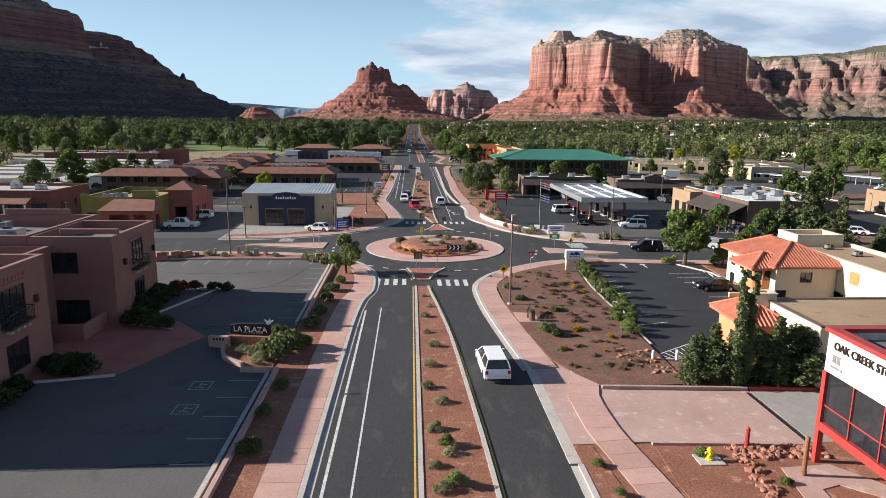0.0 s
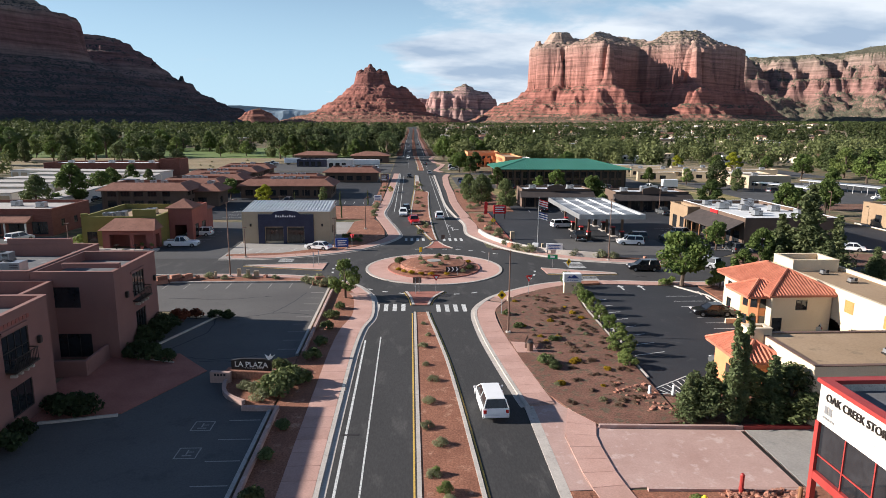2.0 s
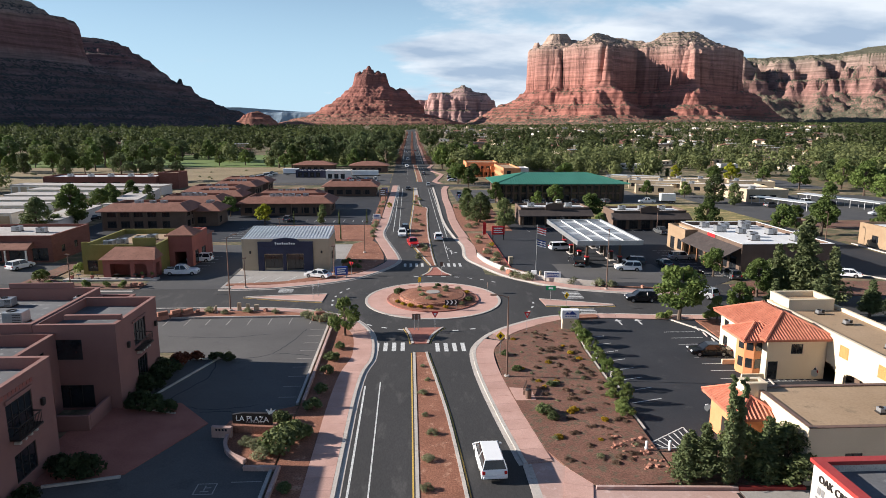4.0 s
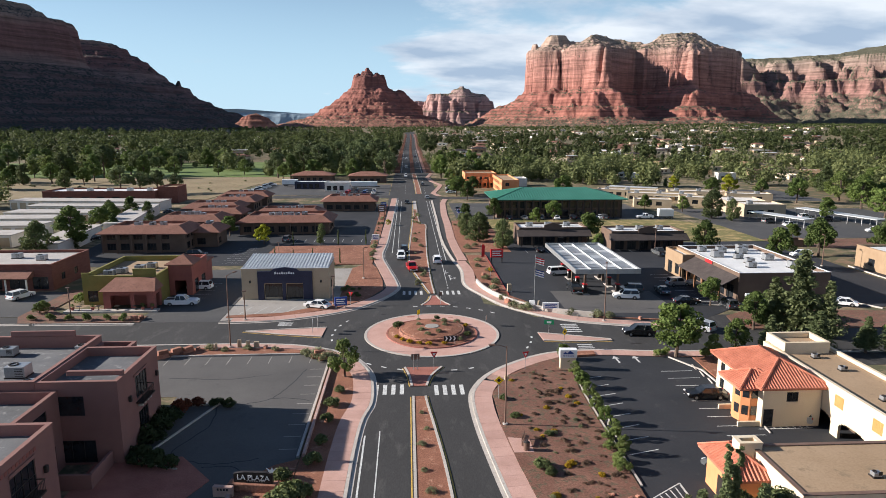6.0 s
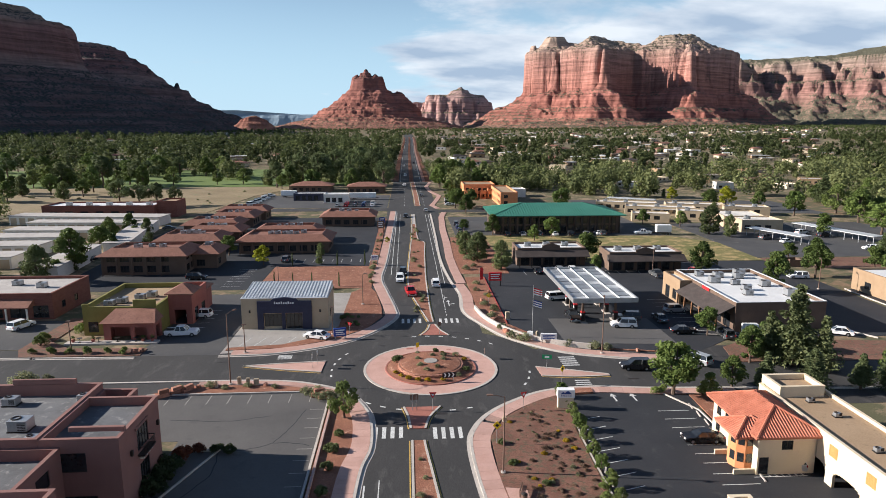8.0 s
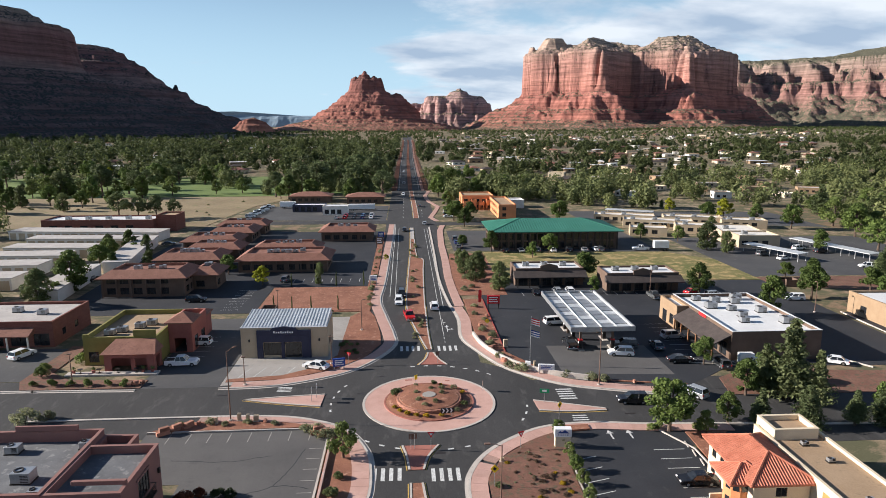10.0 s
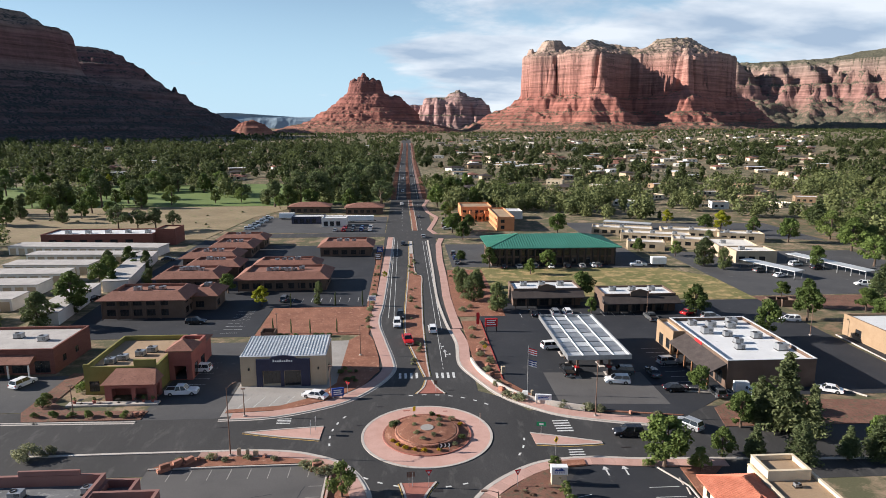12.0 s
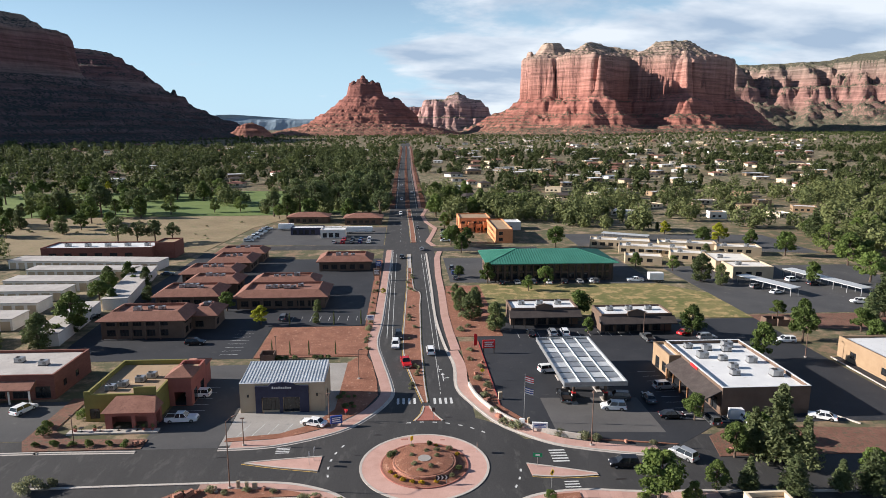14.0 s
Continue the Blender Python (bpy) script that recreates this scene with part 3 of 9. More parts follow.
def butte(name, label, material, outline, profile, seed, flute=14.0, cap=(), around=None, lumps=0.0, fine=260):
    """A sandstone rock. outline: its rim in plan, anticlockwise, with a height for each corner; profile: (metres out from the rim, share of the height) from the foot up;
    flute: depth of the clefts in the cliffs; cap: (share inwards, metres over the rim) of the top."""
    rim = spline([p[:2] for p in outline], max(4, fine // len(outline)), closed=True)
    n, m = len(rim), len(outline)
    per = n // m
    hs = []
    for i in range(n):
        a, u = i // per, (i % per) / per
        u = u * u * (3 - 2 * u)
        hs.append(outline[a % m][2] * (1 - u) + outline[(a + 1) % m][2] * u)
    cx, cy = sum(p[0] for p in rim) / n, sum(p[1] for p in rim) / n
    nor = []
    for i in range(n):
        a, b = Vector(rim[i - 3]), Vector(rim[(i + 3) % n])
        t = (b - a).normalized()
        nor.append((t.y, -t.x))
    rows = []
    for k, (out, share) in enumerate(profile):
        row = []
        for i in range(n):
            x, y = rim[i]
            nx, ny = nor[i]
            f1 = noise.noise((x * 0.013, y * 0.013, seed))
            f2 = noise.noise((x * 0.045, y * 0.045, seed + 7.0))
            f3 = noise.noise((x * 0.03, y * 0.03, seed + 40 + share * 9))
            cliff = step(0.0, 0.5, share)
            spread = 1.0 + 0.35 * noise.noise((x * 0.004, y * 0.004, seed + 20))
            o = out * spread + flute * (1.3 * f1 + 0.7 * (abs(f2) * 2 - 0.5)) * (0.35 + 0.65 * cliff) + flute * 0.4 * f3
            z = hs[i] * (share + 0.02 * noise.noise((x * 0.02, y * 0.02, seed + share * 30)))
            if lumps and 0.05 < share < 0.9:
                z += lumps * noise.noise((x * 0.011, y * 0.011, seed + 60 + share * 5))
            row.append((x + nx * o, y + ny * o, z))
        rows.append(row)
    for inward, over in cap:
        row = []
        for i in range(n):
            x, y = rim[i][0] + (cx - rim[i][0]) * inward, rim[i][1] + (cy - rim[i][1]) * inward
            row.append((x, y, hs[i] * (1 - inward * 0.0) + over + 0.25 * over * noise.noise((x * 0.012, y * 0.012, seed)) + 5 * noise.noise((x * 0.04, y * 0.04, seed))))
        rows.append(row)
    verts = [v for r in rows for v in r]
    verts = [(x, y, z + (land(x, y) if z < 1 else 0)) for x, y, z in verts]
    faces = [(r * n + i, r * n + (i + 1) % n, (r + 1) * n + (i + 1) % n, (r + 1) * n + i) for r in range(len(rows) - 1) for i in range(n)]
    last = (len(rows) - 1) * n
    verts.append((cx, cy, sum(v[2] for v in verts[last:]) / n))
    faces += [(last + i, last + (i + 1) % n, len(verts) - 1) for i in range(n)]
    me = bpy.data.meshes.new(name)
    me.from_pydata(verts, [], faces)
    me.materials.append(material)
    return tagged(new(name, me), label, "rock formation", kind="structure")


RED_ROCK = rock_material("red_sandstone", ((0, (0.25, 0.135, 0.10)), (70, (0.28, 0.115, 0.09)), (150, (0.30, 0.125, 0.10)), (215, (0.33, 0.155, 0.125)), (290, (0.34, 0.18, 0.15)), (350, (0.36, 0.245, 0.20)), (430, (0.33, 0.265, 0.205))), 0.55, 0.97, 0.09, (0.095, 0.092, 0.062))
BELL_ROCK = rock_material("red_bell_sandstone", ((0, (0.29, 0.15, 0.11)), (60, (0.26, 0.11, 0.085)), (140, (0.25, 0.105, 0.085)), (260, (0.20, 0.092, 0.08))), 0.70, 0.99, 0.02)
# rock and scrub set darker than their own tone: the mountain's shade is painted in
SHADE_ROCK = rock_material("shade_darkened_sandstone", ((0, (0.095, 0.070, 0.070)), (150, (0.115, 0.080, 0.080)), (200, (0.17, 0.125, 0.12)), (230, (0.15, 0.085, 0.082)), (300, (0.165, 0.092, 0.088)), (350, (0.25, 0.19, 0.155)), (520, (0.21, 0.175, 0.14))), 0.5, 0.95, 0.08, (0.042, 0.047, 0.045))
PALE_ROCK = rock_material("pale_banded_sandstone", ((0, (0.17, 0.145, 0.105)), (120, (0.22, 0.135, 0.11)), (200, (0.26, 0.14, 0.12)), (280, (0.26, 0.155, 0.13)), (350, (0.25, 0.18, 0.15)), (430, (0.20, 0.18, 0.135))), 0.42, 0.93, 0.16, (0.105, 0.10, 0.07))
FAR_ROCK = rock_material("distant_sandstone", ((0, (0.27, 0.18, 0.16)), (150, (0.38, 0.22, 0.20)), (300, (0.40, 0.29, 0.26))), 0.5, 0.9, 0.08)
# blue of the distant air painted into the mesa's base colour
HAZE_BLUE = surf("haze_tinted_mesa", (0.20, 0.27, 0.33), (0.27, 0.35, 0.42), 0.004, 0.05, 0.95, 0.0, grainy=0.1)

def inside_distance(px, py, poly):
    """Metres from the outline, positive inside it."""
    best = np.full(px.shape, 1e12)
    odd = np.zeros(px.shape, bool)
    for (x0, y0), (x1, y1) in zip(poly, poly[1:] + poly[:1]):
        dx, dy = x1 - x0, y1 - y0
        t = np.clip(((px - x0) * dx + (py - y0) * dy) / (dx * dx + dy * dy), 0, 1)
        best = np.minimum(best, (px - x0 - t * dx) ** 2 + (py - y0 - t * dy) ** 2)
        if dy:
            odd ^= ((y0 > py) != (y1 > py)) & (px < x0 + dx * (py - y0) / dy)
    return np.where(odd, 1, -1) * np.sqrt(best)


def field(xs, ys, scale, seed):
    return np.array([[noise.noise((x * scale, y * scale, seed)) for x in xs] for y in ys])


def rock_land(name, label, material, bounds, cell, seed, tiers, bed=14.0, spires=(), ledge=0.5):
    """Weathered sandstone: each tier has its rim in plan, heights by metres inside the rim, the depth of its clefts and the size of its bulges; the tallest tier wins at each
    place, and the beds cut it into ledges. spires: (x, y, radius, height) of single pinnacles."""
    x0, x1, y0, y1 = bounds
    xs, ys = np.arange(x0, x1, cell), np.arange(y0, y1, cell)
    gx, gy = np.meshgrid(xs, ys)
    broad, mid, cut = field(xs, ys, 0.0065, seed), field(xs, ys, 0.016, seed + 5), field(xs, ys, 0.015, seed + 9)
    small, fine = field(xs, ys, 0.055, seed + 13), field(xs, ys, 0.13, seed + 17)
    z = np.full(gx.shape, -60.0)
    for poly, profile, cleft, bulge in tiers:
        d = inside_distance(gx, gy, poly)
        s = d + cleft * (np.minimum(np.abs(cut) * 4.0, 1.0) - 0.8) + bulge * (1.1 * broad + 0.7 * mid) + 0.16 * (cleft + bulge) * small + 0.04 * (cleft + bulge) * fine
        z = np.maximum(z, np.interp(s, [p[0] for p in profile], [p[1] for p in profile], left=-60.0))
    for px, py, r, h in spires:
        d = np.hypot(gx - px, gy - py) / r
        z = np.maximum(z, np.where(d < 1.6, h - 14 * d ** 3, -60.0))
    rough = np.clip(z / 60, 0, 1)
    z = z + rough * (3.5 * small + 2.5 * fine + 4.0 * mid)
    u = (z + 5 * broad + 2.5 * mid) / bed
    q = u - np.floor(u)
    z = z + ledge * rough * bed * (np.clip((q - 0.5) * 3.0, -0.5, 0.5) + 0.5 - q)
    w = len(xs)
    verts = list(zip(gx.ravel().tolist(), gy.ravel().tolist(), z.ravel().tolist()))
    faces = [(q * w + i, q * w + i + 1, (q + 1) * w + i + 1, (q + 1) * w + i) for q in range(len(ys) - 1) for i in range(w - 1)]
    me = bpy.data.meshes.new(name)
    me.from_pydata(verts, [], faces)
    me.materials.append(material)
    me.shade_smooth()
    return tagged(new(name, me), label, "rock formation", kind="structure")


rock_land("courthouse_rock", "massive red sandstone butte with sheer fluted cliffs", RED_ROCK, (150, 1950, 2180, 3300), 5.0, 3.0, (
    ([(490, 2990), (540, 2850), (600, 2760), (680, 2660), (750, 2570), (830, 2560), (880, 2700), (980, 2770), (1060, 2690), (1105, 2590), (1165, 2570), (1215, 2620), (1330, 2720), (1480, 2810), (1585, 2960), (1500, 3160), (700, 3180)],
     ((-420, -20), (-330, 4), (-230, 22), (-140, 42), (-88, 58), (-74, 84), (-38, 96), (-14, 106), (-4, 140), (8, 152), (40, 168), (90, 196)), 7.0, 30.0),
    ([(560, 2990), (600, 2880), (700, 2820), (760, 2950), (650, 3080)], ((-360, -20), (-220, 56), (-70, 138), (0, 170)), 6.0, 16.0),
    ([(560, 2965), (590, 2880), (640, 2815), (690, 2790), (708, 2810), (722, 2740), (765, 2665), (800, 2645), (822, 2720), (870, 2840), (980, 2930), (1070, 2900), (1120, 2750), (1158, 2655), (1195, 2685), (1300, 2760), (1400, 2840), (1470, 2905), (1520, 3000), (1470, 3120), (1000, 3190), (650, 3130)],
     ((-40, -60), (-30, 160), (-16, 186), (-8, 236), (0, 296), (5, 322), (22, 330), (28, 344), (56, 352), (66, 366), (110, 384)), 28.0, 12.0),
    ([(1340, 2900), (1450, 2890), (1520, 3000), (1400, 3080)], ((-330, -20), (-200, 56), (-80, 140), (0, 190)), 5.0, 14.0),
    ([(554, 2968), (568, 2942), (590, 2952), (588, 2988), (564, 2992)], ((-12, 240), (-3, 330), (3, 362), (10, 376)), 0.0, 3.0),
    ([(592, 2955), (616, 2890), (660, 2876), (720, 2895), (742, 2960), (650, 3015)], ((-60, 336), (0, 366), (14, 386), (30, 410)), 0.0, 8.0),
    ([(780, 2830), (860, 2900), (960, 2975), (1050, 2960), (1000, 3060), (820, 3050), (770, 2930)], ((-130, 340), (-60, 360), (0, 384), (30, 400), (60, 420)), 0.0, 14.0),
    ([(1085, 2905), (1170, 2850), (1260, 2862), (1340, 2915), (1395, 2995), (1300, 3090), (1100, 3070)], ((-130, 340), (-60, 360), (0, 388), (30, 404), (64, 424)), 0.0, 14.0)))
rock_land("bell_rock", "bell-shaped red sandstone butte with stepped ledges", BELL_ROCK, (-640, 320, 2500, 3400), 4.0, 11.0, (
    ([(-240, 2950), (-226, 2905), (-182, 2884), (-122, 2890), (-86, 2935), (-92, 2995), (-160, 3026), (-226, 3000)],
     ((-450, -20), (-360, 14), (-290, 32), (-182, 60), (-150, 74), (-138, 92), (-104, 104), (-72, 130), (-44, 156), (-10, 182), (-3, 192), (2, 218), (10, 230), (40, 236)), 5.0, 9.0),
    ([(-70, 2940), (-40, 2910), (-8, 2930), (-14, 2980), (-60, 2985)], ((-80, 90), (-40, 124), (-10, 150), (0, 164), (12, 170)), 2.0, 4.0)),
    bed=15.0, spires=((-172, 2925, 12, 268), (-188, 2930, 15, 252), (-158, 2930, 13, 250), (-214, 2925, 14, 244), (-228, 2945, 10, 236), (-132, 2920, 16, 246), (-108, 2935, 14, 238)))
# the highest inner heights are an added, unseen mass that shades the near slopes
rock_land("shaded_mountain", "long brown banded mountain with shade put into its colour", SHADE_ROCK, (-2300, -420, 1050, 3050), 9.0, 23.0, (
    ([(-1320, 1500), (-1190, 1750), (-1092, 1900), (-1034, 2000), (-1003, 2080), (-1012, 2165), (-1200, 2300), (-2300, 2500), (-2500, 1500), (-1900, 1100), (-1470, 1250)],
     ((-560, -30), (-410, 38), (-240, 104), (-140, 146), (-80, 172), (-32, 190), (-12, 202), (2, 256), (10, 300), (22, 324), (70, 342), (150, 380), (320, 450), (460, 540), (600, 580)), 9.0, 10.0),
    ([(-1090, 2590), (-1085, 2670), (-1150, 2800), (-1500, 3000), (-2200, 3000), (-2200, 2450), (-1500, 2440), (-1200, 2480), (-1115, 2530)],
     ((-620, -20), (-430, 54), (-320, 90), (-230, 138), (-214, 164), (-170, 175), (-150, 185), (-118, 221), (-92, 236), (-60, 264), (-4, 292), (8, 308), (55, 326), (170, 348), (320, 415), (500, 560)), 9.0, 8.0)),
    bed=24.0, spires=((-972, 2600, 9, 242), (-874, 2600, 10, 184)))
rock_land("long_mesa", "long pale banded mesa with scrub on its ledges", PALE_ROCK, (1350, 3500, 2700, 4300), 10.0, 31.0, (
    ([(1500, 3800), (1720, 3640), (1843, 3600), (1890, 3700), (1993, 3740), (2090, 3640), (2136, 3590), (2199, 3560), (2264, 3490), (2384, 3400), (2484, 3300), (2700, 3100), (3100, 2900), (3500, 3300), (3300, 4200), (2000, 4300), (1550, 4100)],
     ((-640, -20), (-500, 30), (-330, 88), (-230, 140), (-160, 176), (-120, 206), (-104, 250), (-50, 268), (-34, 318), (-12, 332), (0, 362), (60, 384), (200, 410)), 26.0, 74.0),
    ([(2750, 3600), (3000, 3300), (3400, 3300), (3400, 4000), (2700, 4100)], ((-430, 385), (0, 462), (200, 500)), 6.0, 24.0)),
    bed=26.0, ledge=0.28)
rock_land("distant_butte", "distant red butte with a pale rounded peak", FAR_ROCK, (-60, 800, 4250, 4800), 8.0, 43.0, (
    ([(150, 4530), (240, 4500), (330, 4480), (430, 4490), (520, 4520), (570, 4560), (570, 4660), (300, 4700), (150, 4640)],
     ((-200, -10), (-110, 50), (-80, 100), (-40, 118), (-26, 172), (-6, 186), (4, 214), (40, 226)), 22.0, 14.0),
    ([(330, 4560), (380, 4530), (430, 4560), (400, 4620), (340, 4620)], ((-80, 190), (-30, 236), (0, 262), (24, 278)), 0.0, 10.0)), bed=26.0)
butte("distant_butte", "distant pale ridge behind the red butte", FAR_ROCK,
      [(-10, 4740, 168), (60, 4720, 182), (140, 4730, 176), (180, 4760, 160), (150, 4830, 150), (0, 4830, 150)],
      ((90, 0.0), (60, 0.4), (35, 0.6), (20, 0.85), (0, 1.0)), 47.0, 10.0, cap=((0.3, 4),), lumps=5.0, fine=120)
butte("far_mesa", "far flat-topped mesa on the horizon, painted haze blue", HAZE_BLUE,
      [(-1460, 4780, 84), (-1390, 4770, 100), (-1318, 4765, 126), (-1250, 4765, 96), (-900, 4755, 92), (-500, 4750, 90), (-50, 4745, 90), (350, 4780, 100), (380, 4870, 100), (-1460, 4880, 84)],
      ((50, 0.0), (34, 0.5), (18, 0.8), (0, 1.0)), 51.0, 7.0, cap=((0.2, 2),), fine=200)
butte("red_knoll", "small red rock knoll above the trees", BELL_ROCK,
      [(-575, 2300, 46), (-543, 2275, 56), (-512, 2280, 58), (-480, 2300, 48), (-500, 2350, 46), (-560, 2350, 46)],
      ((46, 0.0), (36, 0.25), (26, 0.4), (20, 0.62), (8, 0.78), (0, 1.0)), 61.0, 7.0, cap=((0.4, 3),), fine=120)


# ---- roads, lots, kerbs ----
RX, RY = 3.4, 96.2      # centre of the roundabout


def make_road():
    bm = bmesh.new()
    bx(bm, -8.5, -80, -0.2, 13.5, 420, 0.03)
    bx(bm, -330, 86, -0.2, -8.5, 108, 0.03)
    bx(bm, 13.5, 80, -0.2, 330, 104, 0.03)
    bx(bm, -60, 282, -0.2, -8.5, 292, 0.03)
    bx(bm, 13.5, 276, -0.2, 60, 285, 0.03)
    prism(bm, disc(RX, RY, 19.5, 48), -0.2, 0.026)
    ys = [420 + 20 * k for k in range(75)]
    rows = [[bm.verts.new((x + 4 * math.sin((y - 420) / 500) * step(600, 1500, y), y, land(x, y) + 0.25 * step(420, 500, y) + 0.03)) for x in (-8.5, 13.5)] for y in ys]
    for a, b in zip(rows, rows[1:]):
        bm.faces.new((a[0], a[1], b[1], b[0]))
    return structure("road", bm, ASPHALT, "dark worn asphalt road with a roundabout", "road")


make_road()


def far_line(name, x0, x1, y0, y1, material, label, lift, category, dash=0):
    """A strip along the road where it climbs away over the valley floor."""
    bm = bmesh.new()
    y = y0
    while y < y1:
        ys = [y + q for q in ((0, 20) if not dash else (0, dash))]
        rows = [[bm.verts.new((x + 4 * math.sin((q - 420) / 500) * step(600, 1500, q), q, land(x, q) + 0.25 * step(420, 500, q) + lift)) for x in (x0, x1)] for q in ys]
        bm.faces.new((rows[0][0], rows[0][1], rows[1][1], rows[1][0]))
        y += 20
    bmesh.ops.solidify(bm, geom=bm.faces[:], thickness=0.03)
    structure(name, bm, material, label, category)


far_line("median", 1.6, 4.6, 424, 1500, RED_DIRT, "red gravel median running into the distance", 0.22, "traffic island")
far_line("pavement", 10.2, 12.2, 424, 1500, PINK, "pink pavement running into the distance", 0.20, "pavement")
far_line("lane_marking", -4.4, -4.15, 424, 1500, WHITE_PAINT, "white edge line running into the distance", 0.12, "road marking")
far_line("lane_marking", 8.9, 9.15, 424, 1500, WHITE_PAINT, "white edge line running into the distance", 0.12, "road marking")
far_line("verge", 12.3, 15.5, 424, 1500, RED_DIRT, "red soil verge running into the distance", 0.15, "ground")
far_line("verge", -9.0, -5.4, 424, 1500, RED_DIRT, "red soil verge running into the distance", 0.15, "ground")


def lot(name, pts, material, label, top=0.036):
    return structure(name, plate(pts, -0.15, top), material, label, "parking lot")


lot("parking_lot", [(-52, 26), (-11.4, 26), (-11.4, 87.6), (-37, 87.4), (-37, 74), (-28, 74), (-28, 45), (-52, 45)], LOT_OLD, "bleached grey asphalt parking lot with tarred cracks", 0.036)
lot("parking_lot", [(19.9, 48.5), (29.4, 48.5), (29.4, 51), (38.5, 51), (60, 52), (60, 66), (39.0, 66), (39.0, 82), (44, 86), (26, 86.2), (22.0, 80)], LOT_DARK, "fresh black asphalt parking lot with white stripes", 0.040)
lot("parking_lot", [(19.0, 158), (19.0, 118), (24.5, 108.5), (33, 103.6), (48, 100.6), (52.8, 104), (58, 108), (100, 107), (100, 172), (19.0, 172)], LOT_DARK, "black asphalt filling station forecourt", 0.044)
lot("parking_lot", [(-45, 104.0), (-31.6, 104.0), (-31.6, 143), (-45, 143)], LOT_MID, "grey asphalt parking lot beside the restaurant", 0.040)
lot("parking_lot", [(-31.5, 104.5), (-20, 106.0), (-12, 110), (-8, 116), (-8.2, 143), (-31.5, 143)], PALE_CONCRETE, "pale concrete parking lot beside the shop", 0.040)
lot("parking_lot", [(-120, 108.2), (-63, 108.2), (-63, 124.8), (-120, 124.8)], LOT_MID, "worn asphalt parking lot", 0.040)
lot("parking_lot", [(-82, 147), (-35.5, 147), (-35.5, 171), (-8.8, 171), (-8.8, 262), (-47, 262), (-85, 278), (-85, 200)], LOT_DARK, "dark asphalt parking lot between tiled office buildings", 0.044)
lot("parking_lot", [(16.5, 219), (88, 214), (88, 258), (16.5, 262)], LOT_MID, "asphalt parking lot round the green-roofed building", 0.040)
lot("parking_lot", [(-75, 296), (-9, 290), (-9, 345), (-75, 345)], LOT_MID, "asphalt vehicle sales lot", 0.044)
lot("parking_lot", [(100, 176), (175, 176), (175, 240), (100, 240)], LOT_MID, "asphalt parking lot with carports", 0.036)
lot("parking_lot", [(80, 285), (180, 262), (180, 310), (80, 318)], LOT_MID, "asphalt lot behind low white buildings", 0.048)
lot("parking_lot", [(97, 102.5), (190, 101.0), (190, 140), (101.5, 140), (100.5, 120)], LOT_DARK, "dark asphalt lot beside the sand-coloured shop", 0.050)
lot("courtyard", [(-30.5, 45.2), (-28, 45.2), (-22.5, 46.5), (-18.6, 55.0), (-22.5, 59.5), (-30.5, 59.5)], BRICK_PAVE, "red paved entrance court", 0.10)
lot("driveway", [(9.5, 34.6), (14.2, 34.8), (24.3, 34.2), (24.3, 42.0), (13.6, 42.6), (11.5, 45.5), (9.4, 47.5)], PINK_DRIVE, "pink concrete driveway", 0.075)
lot("driveway", [(24.4, 34.2), (26.2, 30), (26.2, 20), (60, 20), (60, 41.4), (24.4, 42.0)], PALE_CONCRETE, "grey concrete apron before the storage building", 0.07)
lot("forecourt_slab", [(27.5, 106.5), (47, 105.0), (47, 120), (27.5, 121)], LOT_OLD, "grey concrete pump apron", 0.056)
structure("planting_bed", plate([(-35.2, 147), (-8.7, 147), (-8.7, 170.5), (-35.2, 170.5)], -0.1, 0.14), RED_DIRT, "empty red gravel plot", "ground")
structure("turf", plate([(-420, 383), (-60, 396), (-12, 420), (-14, 470), (-95, 545), (-420, 525)], -0.1, 0.20), GOLF, "green golf course turf", "ground")
structure("dry_field", plate([(-260, 272), (-86, 280), (-80, 345), (-62, 396), (-180, 391), (-420, 382)], -0.1, 0.12), DRY_GRASS, "dry straw-coloured field", "ground")
structure("grass_plot", plate([(26, 178), (100, 172), (100, 200), (88, 213), (26, 216)], -0.1, 0.10), GREEN_GRASS, "patchy green and straw grass plot", "ground")
structure("bare_strip", plate([(100, 165), (160, 150), (230, 180), (230, 200), (176, 175), (100, 175)], -0.1, 0.06), DIRT, "bare red-brown soil strip", "ground")

# kerb faces of the four corners, each line running with the raised side on its left
K_SW = spline([(-5.8, -60), (-5.8, 20), (-5.8, 40), (-5.75, 52), (-5.65, 60), (-5.3, 66.4), (-4.5, 71), (-4.7, 77), (-5.6, 81.5), (-8.2, 86.6), (-13, 90.2), (-21, 92.4), (-40, 92.7), (-90, 92.5), (-330, 92.5)], 6)
K_SE = spline([(330, 80), (90, 84.5), (60, 85.5), (45, 86.2), (34.8, 86.7), (27, 87.6), (19.8, 86.6), (14.5, 83.4), (10.4, 79.4), (8.0, 75), (7.2, 71), (7.3, 63.7), (8.0, 54.8), (8.7, 48), (9.2, 42), (9.2, 20), (9.2, -60)], 6)
K_NW = spline([(-330, 104), (-90, 103.8), (-60, 103.6), (-45, 103.2), (-31.4, 103.2), (-21.6, 104.0), (-11.5, 108.6), (-5.8, 115.2), (-2.4, 123), (-2.6, 130), (-4.6, 143), (-6.4, 157), (-5.7, 178), (-5.0, 238), (-4.7, 280)], 6)
K_NE = spline([(9.9, 272), (9.6, 220), (9.2, 179), (10.2, 155), (11.6, 140), (11.2, 127), (13.5, 119), (17.2, 110.6), (21.5, 105.6), (27.5, 101.2), (39.5, 97.6), (43.5, 97.6)], 6)
JOINT_LABEL = "pink concrete pavement slabs with joints"


